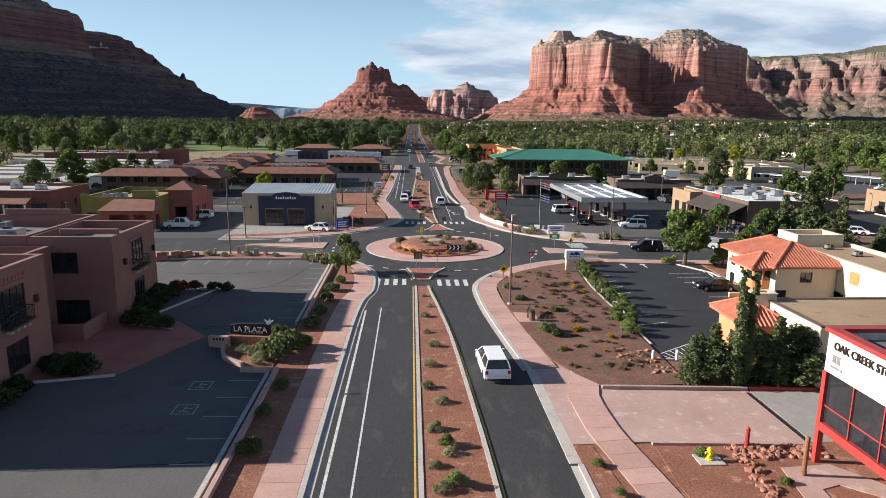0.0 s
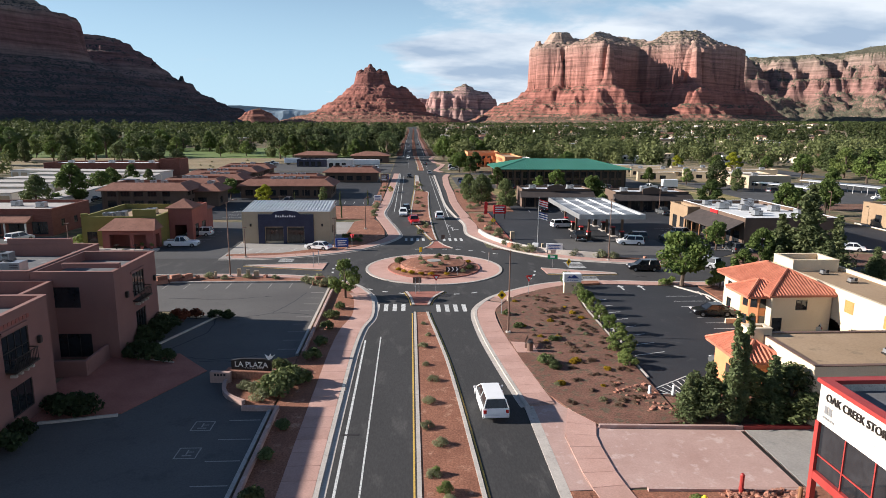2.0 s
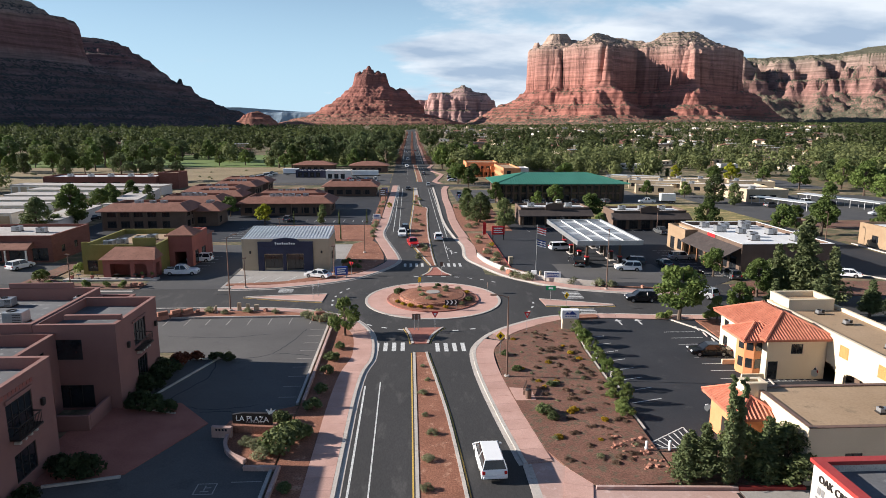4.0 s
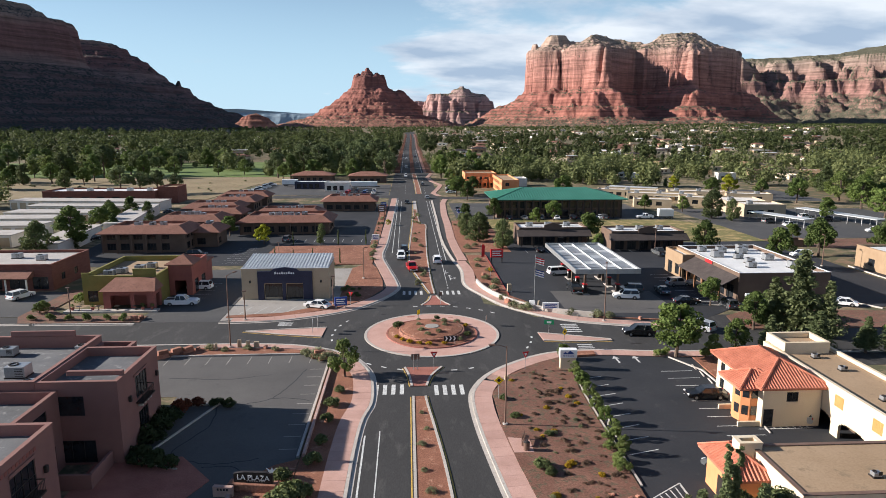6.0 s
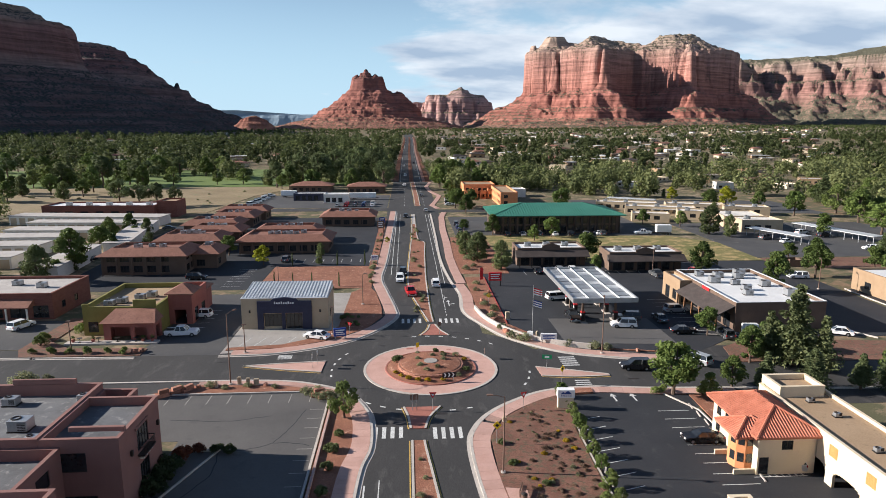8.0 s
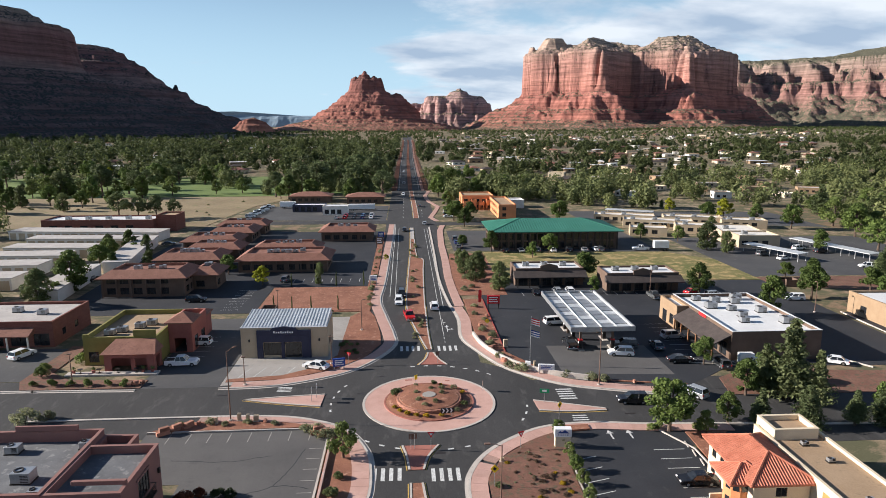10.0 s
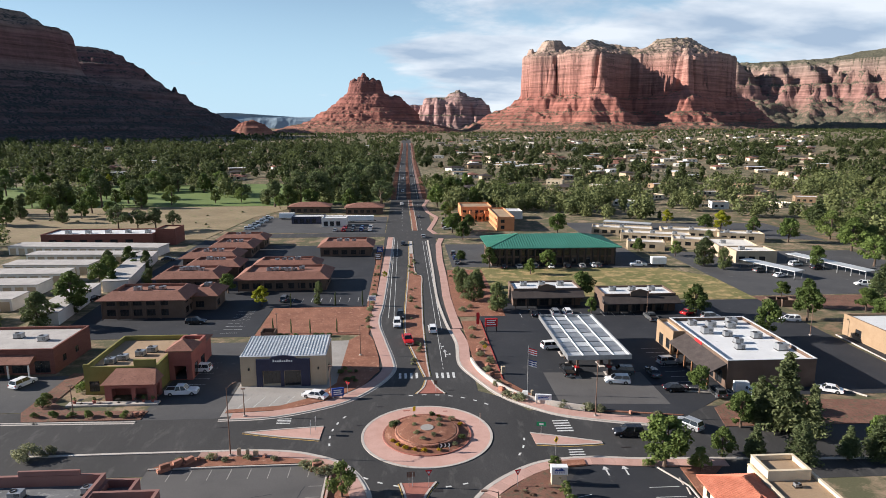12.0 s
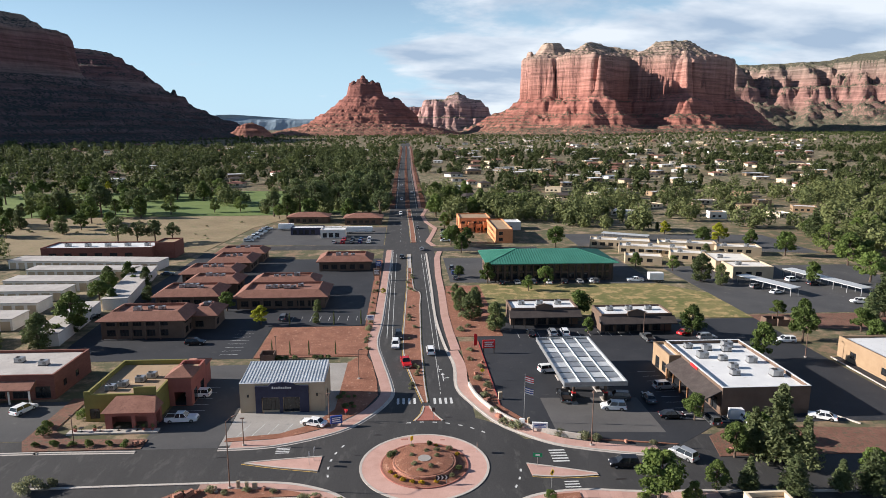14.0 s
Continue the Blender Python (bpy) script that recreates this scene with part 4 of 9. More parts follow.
def cut(path, keep):
    return [p for p in path if keep(p)]


def kerb(path, label="pale concrete kerb along the road", w=0.32):
    """The kerb stone with its flat gutter."""
    bm = strip(bmesh.new(), path, 0.0, w, -0.1, 0.165)
    strip(bm, path, -0.42, -0.004, -0.1, 0.037)
    structure("kerb", bm, KERB, label, "kerb")


def pavement(path, d0, d1, long=1.8, label=JOINT_LABEL, slabs=True):
    """A pavement along a kerb line: a bed, and slabs laid on it with open joints."""
    base = structure("pavement", strip(bmesh.new(), path, d0, d1, -0.1, 0.135), PINK_JOINT, label, "pavement")
    cuts = even(path, long)
    a, b = offset(cuts, d0 + 0.01), offset(cuts, d1 - 0.01)
    joined = bmesh.new()
    for i in range(len(cuts) - 1):
        e = 0.013 / long
        q = [Vector(a[i]).lerp(Vector(a[i + 1]), e), Vector(a[i]).lerp(Vector(a[i + 1]), 1 - e), Vector(b[i]).lerp(Vector(b[i + 1]), 1 - e), Vector(b[i]).lerp(Vector(b[i + 1]), e)]
        bm = bmesh.new() if slabs else joined
        prism(bm, [tuple(p) for p in q], 0.10, 0.16 + 0.004 * random.random())
        if slabs:
            part("slab", bm, PINK, base)
    if slabs:
        joined.free()
    else:
        tagged(part("slab", joined, PINK, base), kind="stuff")
    return base


kerb(cut(K_SW, lambda p: p[1] < 72 or p[0] > -60))
kerb(cut(K_SE, lambda p: p[1] > 46.5 and p[0] < 80))
kerb(cut(K_SE, lambda p: p[1] < 34.5))
structure("kerb", strip(bmesh.new(), [(9.2, 47.4), (9.2, 32.4)], -0.42, 0.3, -0.1, 0.08), KERB, "dropped pale kerb before the driveway", "kerb")
structure("planting_bed", plate([(9.5, 8), (26.2, 8), (26.2, 34.4), (9.5, 34.5)], -0.1, 0.11), RED_DIRT, "red gravel ground by the driveway", "ground")
structure("planting_bed", plate([(9.5, 42), (14.5, 42), (14.5, 49), (9.5, 49)], -0.1, 0.06), PINK_DRIVE, "pink concrete apron between pavement and drive", "paving")
kerb(cut(K_NW, lambda p: p[0] > -32))
kerb(cut(K_NW, lambda p: -100 < p[0] < -44))
kerb(K_NE)
pavement(cut(K_SW, lambda p: 8 < p[1] < 83 and p[0] > -7), 0.33, 2.55, 1.8)
pavement(cut(K_SW, lambda p: p[1] >= 81 and p[0] > -34), 0.33, 1.9, 1.8, slabs=False)
pavement(cut(K_SE, lambda p: 46 < p[1] and p[0] < 9.3), 0.33, 2.45, 1.8)
pavement(cut(K_SE, lambda p: p[0] >= 9 and p[1] > 70 and p[0] < 48), 0.33, 2.3, 1.8)
pavement([(14.6, 46.0), (13.2, 41), (13.2, 36), (13.6, 33), (14.2, 28), (16, 20)], -2.4, -0.2, 1.6)
pavement(cut(K_NW, lambda p: p[0] > -31), 0.33, 2.5, 1.8, slabs=False)
pavement(cut(K_NE, lambda p: p[1] < 150), 0.33, 2.6, 1.8, slabs=False)
pavement([(12.4, 150), (11.8, 165), (11.6, 180), (12.2, 205), (12.4, 230), (13.6, 262), (15.5, 276)], -1.5, 0.8, 2.0, slabs=False)
pavement([(14, 288), (11.5, 300), (14.5, 320), (17.0, 340), (13, 362), (11.5, 390), (15, 420)], -1.2, 1.0, 2.0, slabs=False)

# planted verges behind the pavements
structure("planting_bed", plate([(-8.35, 8), (-10.9, 8), (-10.9, 86), (-7.6, 83), (-7.0, 80), (-6.9, 72), (-7.9, 64), (-8.35, 52)], -0.1, 0.13), RED_DIRT, "red gravel verge with dark shrubs", "ground")
structure("planting_bed", plate([(13.9, 42.9), (20.4, 43.2), (20.6, 60), (20.8, 74), (21.8, 85.2), (17, 82.4), (12.5, 78.2), (9.9, 73), (9.75, 64), (10.3, 56), (11.2, 48.4), (12.4, 45.4)], -0.1, 0.20), DIRT, "brown gravel bank with scrub and yellow flowers", "ground")
structure("planting_bed", plate([(20.5, 43.2), (30, 42.6), (30, 48.3), (20.7, 48.3)], -0.1, 0.14), DIRT, "gravel bed under evergreen trees", "ground")
structure("planting_bed", plate([(9.55, 8), (11.9, 8), (11.2, 28), (10.6, 34.3), (9.6, 34.4)], -0.1, 0.14), RED_DIRT, "red gravel verge", "ground")
structure("planting_bed", plate([(15.2, 8), (26, 8), (26, 31.2), (24.4, 33.8), (14.4, 34.2), (14.1, 30), (14.6, 24)], -0.1, 0.14), RED_DIRT, "red gravel bed by the driveway", "ground")
structure("planting_bed", plate([(14.4, 127), (16.6, 118), (20.0, 111.5), (25, 106.8), (33, 103.0), (47.0, 100.4), (47.4, 100.6), (33.2, 103.5), (24.3, 108.4), (18.9, 118), (18.9, 156), (14.2, 156), (14.2, 140)], -0.1, 0.16), RED_DIRT, "red gravel verge with boulders and shrubs", "ground")
structure("planting_bed", plate([(13.4, 160), (26, 160), (26, 214), (14.4, 214), (13.2, 190)], -0.1, 0.10), RED_DIRT, "red gravel verge with evergreen trees", "ground")
structure("planting_bed", plate([(-31, 105.9), (-21, 106.7), (-13.2, 110.8), (-8.0, 116.6), (-5.2, 124), (-5.6, 131), (-7.3, 143), (-8.6, 147), (-8.3, 170), (-8.2, 258), (-10.4, 258), (-10.4, 147), (-12.8, 143), (-13.2, 118), (-16.5, 112), (-22, 108.4), (-31, 107.2)], -0.1, 0.12), RED_DIRT, "red gravel verge with low shrubs", "ground")
structure("planting_bed", plate([(-36.6, 88), (-11.6, 88.4), (-14.5, 89.6), (-22, 91.0), (-33.5, 90.9)], -0.1, 0.14), RED_DIRT, "red gravel bed with low shrubs along the street", "ground")
structure("planting_bed", plate([(-64, 104.4), (-44.5, 104.2), (-44.5, 107.6), (-58, 108.4), (-62.5, 112), (-62.8, 126), (-66, 126), (-66, 108)], -0.1, 0.13), DIRT, "gravel bed with clipped bushes", "ground")
structure("planting_bed", plate([(52.5, 96), (90, 95.5), (92, 104), (60, 106.6), (54, 103)], -0.1, 0.13), DIRT, "red soil bed under tall trees", "ground")
structure("planting_bed", plate([(39.2, 66.5), (41, 66.5), (41, 79), (47, 85), (39.6, 85.6)], -0.1, 0.14), RED_DIRT, "red gravel bed beside the stucco building", "ground")


def median(name, left, right, material, label, dirt=None):
    """A raised island between two edge lines, with a kerb round it."""
    outline = left + right[::-1]
    structure(name, plate(outline, -0.1, 0.12), material, label, "traffic island")
    bm = bmesh.new()
    strip(bm, left, -0.28, 0.0, -0.1, 0.17)
    strip(bm, right, 0.0, 0.28, -0.1, 0.17)
    structure("kerb", bm, KERB, "pale kerb round the traffic island", "kerb")
    paint = bmesh.new()
    strip(paint, left, 0.12, 0.24, -0.05, 0.034)
    strip(paint, right, -0.24, -0.12, -0.05, 0.034)
    structure("lane_marking", paint, YELLOW_PAINT, "yellow edge line along the island", "road marking")


M_L = [(0.15, y) for y in (-60, 0, 30, 45, 60, 68, 72.6)]
M_R = spline([(4.6, -60), (4.55, 10), (4.45, 29), (4.05, 42), (3.45, 55), (2.7, 64), (2.1, 70), (1.9, 72.6)], 4)
median("median", M_L, M_R, RED_DIRT, "long red gravel median with low shrubs")
median("splitter_island", spline([(0.0, 75.7), (-0.3, 79), (-0.9, 82.0)], 3), spline([(2.1, 75.7), (2.8, 79), (4.3, 82.0)], 3), BRICK_PAVE, "pink paved splitter island")
median("splitter_island", spline([(2.0, 112.2), (3.3, 115), (3.9, 118.4)], 3), spline([(7.4, 112.0), (6.0, 115), (5.2, 118.4)], 3), BRICK_PAVE, "pink paved splitter island")
median("median", spline([(3.8, 120), (2.2, 130), (0.2, 145), (-0.1, 160), (0.6, 190), (1.4, 220), (1.6, 243)], 4), spline([(4.9, 120), (4.6, 130), (4.55, 145), (4.6, 160), (5.2, 190), (5.6, 205), (3.6, 212), (3.3, 243)], 4), RED_DIRT, "red gravel median with dry shrubs")
median("median", [(1.7, 243.2), (1.8, 270)], [(3.2, 243.2), (3.2, 270)], CONCRETE, "narrow concrete median")
median("median", spline([(3.6, 298), (3.4, 340), (2.6, 400), (2.6, 418)], 3), spline([(6.2, 298), (6.0, 340), (5.2, 400), (5.2, 418)], 3), RED_DIRT, "red gravel median further along the road")
median("splitter_island", spline([(-26.2, 98.4), (-20, 96.6), (-13.6, 95.2)], 3)[::-1], spline([(-26.2, 98.6), (-20, 99.4), (-13.4, 100.0)], 3)[::-1], PINK, "pink triangular splitter island")
median("splitter_island", spline([(20.0, 95.8), (25, 94.2), (30.6, 92.2)], 3), spline([(20.2, 91.9), (25, 91.2), (30.6, 91.4)], 3), PINK, "pink triangular splitter island")


def roundabout():
    structure("roundabout_apron", ring(bmesh.new(), RX, RY, 7.1, 10.1, -0.1, 0.11, 96), PINK, "round pink concrete truck apron", "traffic island")
    structure("kerb", ring(bmesh.new(), RX, RY, 10.102, 10.5, -0.1, 0.13, 96), KERB, "pale kerb round the roundabout", "kerb")
    structure("kerb", ring(bmesh.new(), RX, RY, 6.85, 7.098, -0.1, 0.26, 96), BRICK_PAVE, "red kerb round the planted centre", "kerb")
    bm = bmesh.new()
    rows = []
    for r, z in ((6.85, 0.22), (6.0, 0.36), (5.0, 0.42), (4.7, 0.95), (3.2, 1.15), (1.2, 1.25)):
        rows.append([bm.verts.new((RX + r * math.cos(a), RY + r * math.sin(a), z + 0.08 * noise.noise((r, a * 2, 0)))) for a in (2 * math.pi * k / 48 for k in range(48))])
    for a, b in zip(rows, rows[1:]):
        for k in range(48):
            bm.faces.new((a[k], a[(k + 1) % 48], b[(k + 1) % 48], b[k]))
    bm.faces.new(rows[-1])
    structure("planted_mound", bm, RED_DIRT, "red gravel mound in the roundabout", "ground")
    structure("centre_slab", plate(disc(RX, RY, 1.05, 24), 1.0, 1.32), PALE_CONCRETE, "round pale slab on the mound", "paving")


roundabout()


def markings():
    bm = bmesh.new()

    def bar(x0, y0, x1, y1):
        bx(bm, x0, y0, 0.0, x1, y1, 0.0345)

    bx(bm, -5.0, -60, 0, -4.82, 63, 0.0345)             # solid edge line
    bx(bm, -3.42, -60, 0, -3.30, 64, 0.0345)            # bicycle lane line
    for x in (-4.5, -3.45, -2.4, -1.35):
        bar(x, 73.4, x + 0.5, 76.4)                      # crossing, west half
    for x in (2.9, 3.95, 5.0, 6.05):
        bar(x, 73.0, x + 0.5, 76.0)
    for x in (-1.7, -0.6, 0.5, 1.6):
        bar(x + 0.4, 119.6, x + 0.9, 122.4)
    for x in (6.0, 7.1, 8.2, 9.3):
        bar(x, 119.4, x + 0.5, 122.2)
    for k in range(6):
        bar(24.5 + 0.1 * k, 87.8 + 0.0 * k + 0.75 * k - 0.2, 27.0, 88.1 + 0.75 * k - 0.2) if k < 4 else None
    for k in range(5):
        bar(24.5, 96.0 + 0.9 * k, 27.2, 96.4 + 0.9 * k)
        bar(-21.5, 101.4 + 0.55 * k, -19.2, 101.65 + 0.55 * k) if k < 4 else None
    bx(bm, -2.9, 160, 0, -2.78, 270, 0.0345)
    bx(bm, -4.3, 160, 0, -4.15, 275, 0.0345)
    bx(bm, 7.6, 128, 0, 7.72, 270, 0.0345)
    bx(bm, 8.75, 150, 0, 8.9, 270, 0.0345)
    for k in range(12):
        bar(7.6 - 0.02 * k, 124 + 2.2 * k, 7.72 - 0.02 * k, 125.1 + 2.2 * k) if k < 3 else None
    for a in range(0, 360, 9):                           # broken yield line round the junction mouths
        if a in range(225, 290) or a in range(45, 100) or a in range(330, 357) or a in range(150, 190):
            c, s = math.cos(radians(a)), math.sin(radians(a))
            p = [(RX + r * math.cos(radians(a + d)), RY + r * math.sin(radians(a + d))) for r, d in ((15.3, -1.5), (15.6, -1.5), (15.6, 1.5), (15.3, 1.5))]
            prism(bm, p, 0.0, 0.0345)
    for y in range(300, 418, 12):
        bar(-1.2, y, -1.08, y + 4), bar(8.0, y, 8.12, y + 4)
    # turn arrow and bicycle sign
    for q in (((8.55, 131), (8.75, 131), (8.75, 134.4), (8.55, 134.4)), ((8.2, 134.4), (9.1, 134.4), (8.65, 135.6)), ((8.75, 132.2), (9.6, 132.6), (9.6, 132.9), (8.75, 132.5)), ((9.5, 132.2), (10.0, 132.7), (9.5, 133.2)),
              ((7.95, 136), (8.05, 136), (8.05, 140), (7.95, 140)), ((8.1, 137.4), (8.6, 137.4), (8.6, 137.8), (8.1, 137.8))):
        prism(bm, list(q), 0.0, 0.0345)
    structure("lane_marking", bm, WHITE_PAINT, "white painted lane lines and crossing bars", "road marking")
    lots = bmesh.new()
    for k in range(8):                                   # angled stalls along the west side of the dark lot
        y = 57.6 + 2.75 * k
        prism(lots, [(21.6, y), (24.9, y + 0.95), (24.9, y + 1.07), (21.6, y + 0.12)], 0.0, 0.0445)
    for k, y in enumerate((61.0, 63.2, 65.5, 67.6, 69.7, 71.8, 74.2, 76.6, 79.0)):
        bx(lots, 33.2, y, 0.0, 37.4, y + 0.11, 0.0445)
    for k in range(7):
        prism(lots, [(37.6 + 0.75 * k, 66.2), (37.75 + 0.75 * k, 66.2), (38.6 + 0.75 * k, 62.4), (38.45 + 0.75 * k, 62.4)], 0.0, 0.0445)
        prism(lots, [(20.6 + 0.62 * k, 49.7 + 0.4 * k), (20.72 + 0.62 * k, 49.7 + 0.4 * k), (21.4 + 0.5 * k, 48.8), (21.28 + 0.5 * k, 48.8)], 0.0, 0.0445)
    prism(lots, [(20.0, 49.3), (24.4, 52.3), (24.4, 52.45), (20.0, 49.45)], 0.0, 0.0445)
    bx(lots, 24.4, 48.8, 0, 24.52, 52.4, 0.0445), bx(lots, 20.0, 48.7, 0, 24.5, 48.8, 0.0445)
    bx(lots, 37.4, 66.2, 0, 43.0, 66.32, 0.0445), bx(lots, 37.4, 62.3, 0, 43.4, 62.42, 0.0445)
    for x in (28.6, 31.4):
        for q in (((x, 82.4), (x + 0.25, 82.4), (x + 0.25, 84.0), (x, 84.0)), ((x - 0.4, 84.0), (x + 0.65, 84.0), (x + 0.12, 85.0))):
            prism(lots, list(q), 0.0, 0.0445)
    structure("stall_marking", lots, WHITE_PAINT, "crisp white stall lines on black asphalt", "road marking")
    old = bmesh.new()
    for y in (33.0, 36.0, 39.0, 42.0, 45.0):
        bx(old, -13.9, y, 0, -11.6, y + 0.1, 0.0405)
    for y in (60.5, 63.2, 65.9, 68.6, 71.3, 74, 76.7, 79.4, 82.1):
        bx(old, -13.4, y, 0, -11.6, y + 0.1, 0.0405)
    for k in range(8):
        bx(old, -33.5 + 2.8 * k, 84.5, 0, -33.4 + 2.8 * k, 87.3, 0.0405)
    for cx, cy in ((-15.6, 44.2), (-15.4, 40.2)):        # faded accessible-bay squares
        for d in ((-0.75, -0.75, 0.75, -0.66), (-0.75, 0.66, 0.75, 0.75), (-0.75, -0.66, -0.66, 0.66), (0.66, -0.66, 0.75, 0.66), (-0.3, -0.4, 0.35, -0.28), (-0.1, -0.2, 0.0, 0.45), (0.0, 0.1, 0.4, 0.2)):
            bx(old, cx + d[0], cy + d[1], 0, cx + d[2], cy + d[3], 0.0405)
    structure("stall_marking", old, PALE_CONCRETE, "faded stall lines on old asphalt", "road marking")
    shop = bmesh.new()
    for k in range(7):
        prism(shop, [(-29.5 + 2.6 * k, 107.5 + 0.15 * k), (-29.4 + 2.6 * k, 107.5 + 0.15 * k), (-28.0 + 2.6 * k, 112.4), (-28.1 + 2.6 * k, 112.4)], 0.0, 0.0445)
    for y in (119, 121.8, 124.6, 127.4, 130.2):
        bx(shop, -42.6, y, 0, -38.2, y + 0.1, 0.0445)
    structure("stall_marking", shop, WHITE_PAINT, "white stall lines beside the shop", "road marking")
    gas = bmesh.new()
    for k in range(9):
        bx(gas, 52.2, 112 + 2.7 * k, 0, 56.2, 112.1 + 2.7 * k, 0.0485)
    for k in range(12):
        bx(gas, 30 + 2.7 * k, 158.4, 0, 30.1 + 2.7 * k, 162.5, 0.0485)
    for k in range(11):
        bx(gas, -34 + 2.6 * k, 176, 0, -33.9 + 2.6 * k, 180.5, 0.0485)
        bx(gas, -44, 150 + 2.6 * k, 0, -39.5, 150.1 + 2.6 * k, 0.0485) if k < 8 else None
    structure("stall_marking", gas, WHITE_PAINT, "white stall lines on dark asphalt", "road marking")


markings()


def tar_cracks():
    """Tarred cracks wandering over the old lot."""
    bm = bmesh.new()
    rnd = random.Random(5)
    for pts in ([(-26, 72), (-20, 71.4), (-16, 73), (-12, 72.2)], [(-22.5, 72), (-22, 66), (-24, 60), (-22, 57)], [(-24, 59.4), (-19, 58), (-15, 58.8)], [(-20, 57.4), (-16.5, 57.0), (-15.5, 52)],
                [(-16.5, 73), (-15, 77), (-14, 82)], [(-28, 33.2), (-20, 32.6), (-12, 33.4)], [(-31, 80), (-24, 79.2), (-18, 80.5)]):
        path = spline(pts, 7)
        path = [(x + rnd.uniform(-0.12, 0.12), y + rnd.uniform(-0.12, 0.12)) for x, y in path]
        strip(bm, path, -0.06, 0.06, 0.0, 0.0402)
    structure("tar_seam", bm, LOT_DARK, "black tar seams in the old asphalt", "road marking")


tar_cracks()


# ---- buildings ----
def wall_mesh(length, height, thick, holes):
    """A wall along x from 0, its outside at y = 0 and its inside at y = thick, with openings (u0, v0, u1, v1) right through it."""
    us = sorted({0.0, length, *(h[0] for h in holes), *(h[2] for h in holes)})
    vs = sorted({0.0, height, *(h[1] for h in holes), *(h[3] for h in holes)})
    bm = bmesh.new()
    made = {}

    def at(i, d, j):
        if (i, d, j) not in made:
            made[i, d, j] = bm.verts.new((us[i], d * thick, vs[j]))
        return made[i, d, j]

    def solid(i, j):
        if not (0 <= i < len(us) - 1 and 0 <= j < len(vs) - 1):
            return False
        cu, cv = (us[i] + us[i + 1]) / 2, (vs[j] + vs[j + 1]) / 2
        return not any(h[0] < cu < h[2] and h[1] < cv < h[3] for h in holes)

    for i in range(len(us) - 1):
        for j in range(len(vs) - 1):
            if not solid(i, j):
                continue
            k, m = i + 1, j + 1
            bm.faces.new((at(i, 0, j), at(k, 0, j), at(k, 0, m), at(i, 0, m)))
            bm.faces.new((at(k, 1, j), at(i, 1, j), at(i, 1, m), at(k, 1, m)))
            for near, q in ((solid(i - 1, j), ((i, 1, j), (i, 0, j), (i, 0, m), (i, 1, m))), (solid(k, j), ((k, 0, j), (k, 1, j), (k, 1, m), (k, 0, m))),
                            (solid(i, j - 1), ((i, 1, j), (k, 1, j), (k, 0, j), (i, 0, j))), (solid(i, m), ((i, 0, m), (k, 0, m), (k, 1, m), (i, 1, m)))):
                if not near:
                    bm.faces.new([at(*v) for v in q])
    return bm


def pane_in(parent, m, hole, frame_mat=DARK_TRIM, cols=2, rows=1, name="window", glass=GLASS):
    """A window or glazed door in an opening: its frame, and the pane under it."""
    u0, v0, u1, v1 = hole
    w, g = 0.07, 0.025
    us = [(u0 + (u1 - u0) * k / cols + (g if k else w), u0 + (u1 - u0) * (k + 1) / cols - (g if k < cols - 1 else w)) for k in range(cols)]
    vs = [(v0 + (v1 - v0) * k / rows + (g if k else w), v0 + (v1 - v0) * (k + 1) / rows - (g if k < rows - 1 else w)) for k in range(rows)]
    bm = wall_mesh(u1 - u0, v1 - v0, 0.10, [(a - u0, c - v0, b - u0, d - v0) for a, b in us for c, d in vs])
    bmesh.ops.translate(bm, verts=bm.verts[:], vec=(u0, 0.06, v0))
    ob = part(name, bm, frame_mat, parent)
    ob.matrix_basis = m
    pane = part("pane", box(u0 + 0.02, 0.10, v0 + 0.02, u1 - 0.02, 0.12, v1 - 0.02), glass, ob)
    return ob


def block(parent, x0, y0, x1, y1, h, wall, roof, openings=None, parapet=0.6, z0=0.0, coping=None, frame_mat=DARK_TRIM, cols=2, rows=1, thick=0.3, sides="SENW", roof_label=""):
    """A flat-roofed block: four walls with their openings and windows, the roof between the parapets, and a coping."""
    openings = openings or {}
    runs = {"S": (x0, y0, 0, x1 - x0), "E": (x1, y0 + thick, 90, y1 - y0 - 2 * thick), "N": (x1, y1, 180, x1 - x0), "W": (x0, y1 - thick, 270, y1 - y0 - 2 * thick)}
    for side in sides:
        ax, ay, turn, length = runs[side]
        holes = openings.get(side, [])
        ob = part("wall", wall_mesh(length, h, thick, [q[:4] for q in holes]), wall, parent)
        ob.matrix_basis = pose(ax, ay, z0, 0, 0, turn)
        for q in holes:
            kind = q[4] if len(q) > 4 else "window"
            if kind == "open":
                continue
            pane_in(parent, ob.matrix_basis, q[:4], frame_mat, q[5] if len(q) > 5 else cols, q[6] if len(q) > 6 else rows, kind)
    part("roof", box(x0 + thick, y0 + thick, z0 + h - parapet - 0.2, x1 - thick, y1 - thick, z0 + h - parapet), roof, parent, roof_label)
    bm = bmesh.new()
    e = 0.05
    for q in ((x0 - e, y0 - e, x1 + e, y0 + thick + e), (x0 - e, y1 - thick - e, x1 + e, y1 + e), (x0 - e, y0 + thick + e, x0 + thick + e, y1 - thick - e), (x1 - thick - e, y0 + thick + e, x1 + e, y1 - thick - e)):
        bx(bm, q[0], q[1], z0 + h, q[2], q[3], z0 + h + 0.07)
    part("coping", bm, coping or wall, parent)


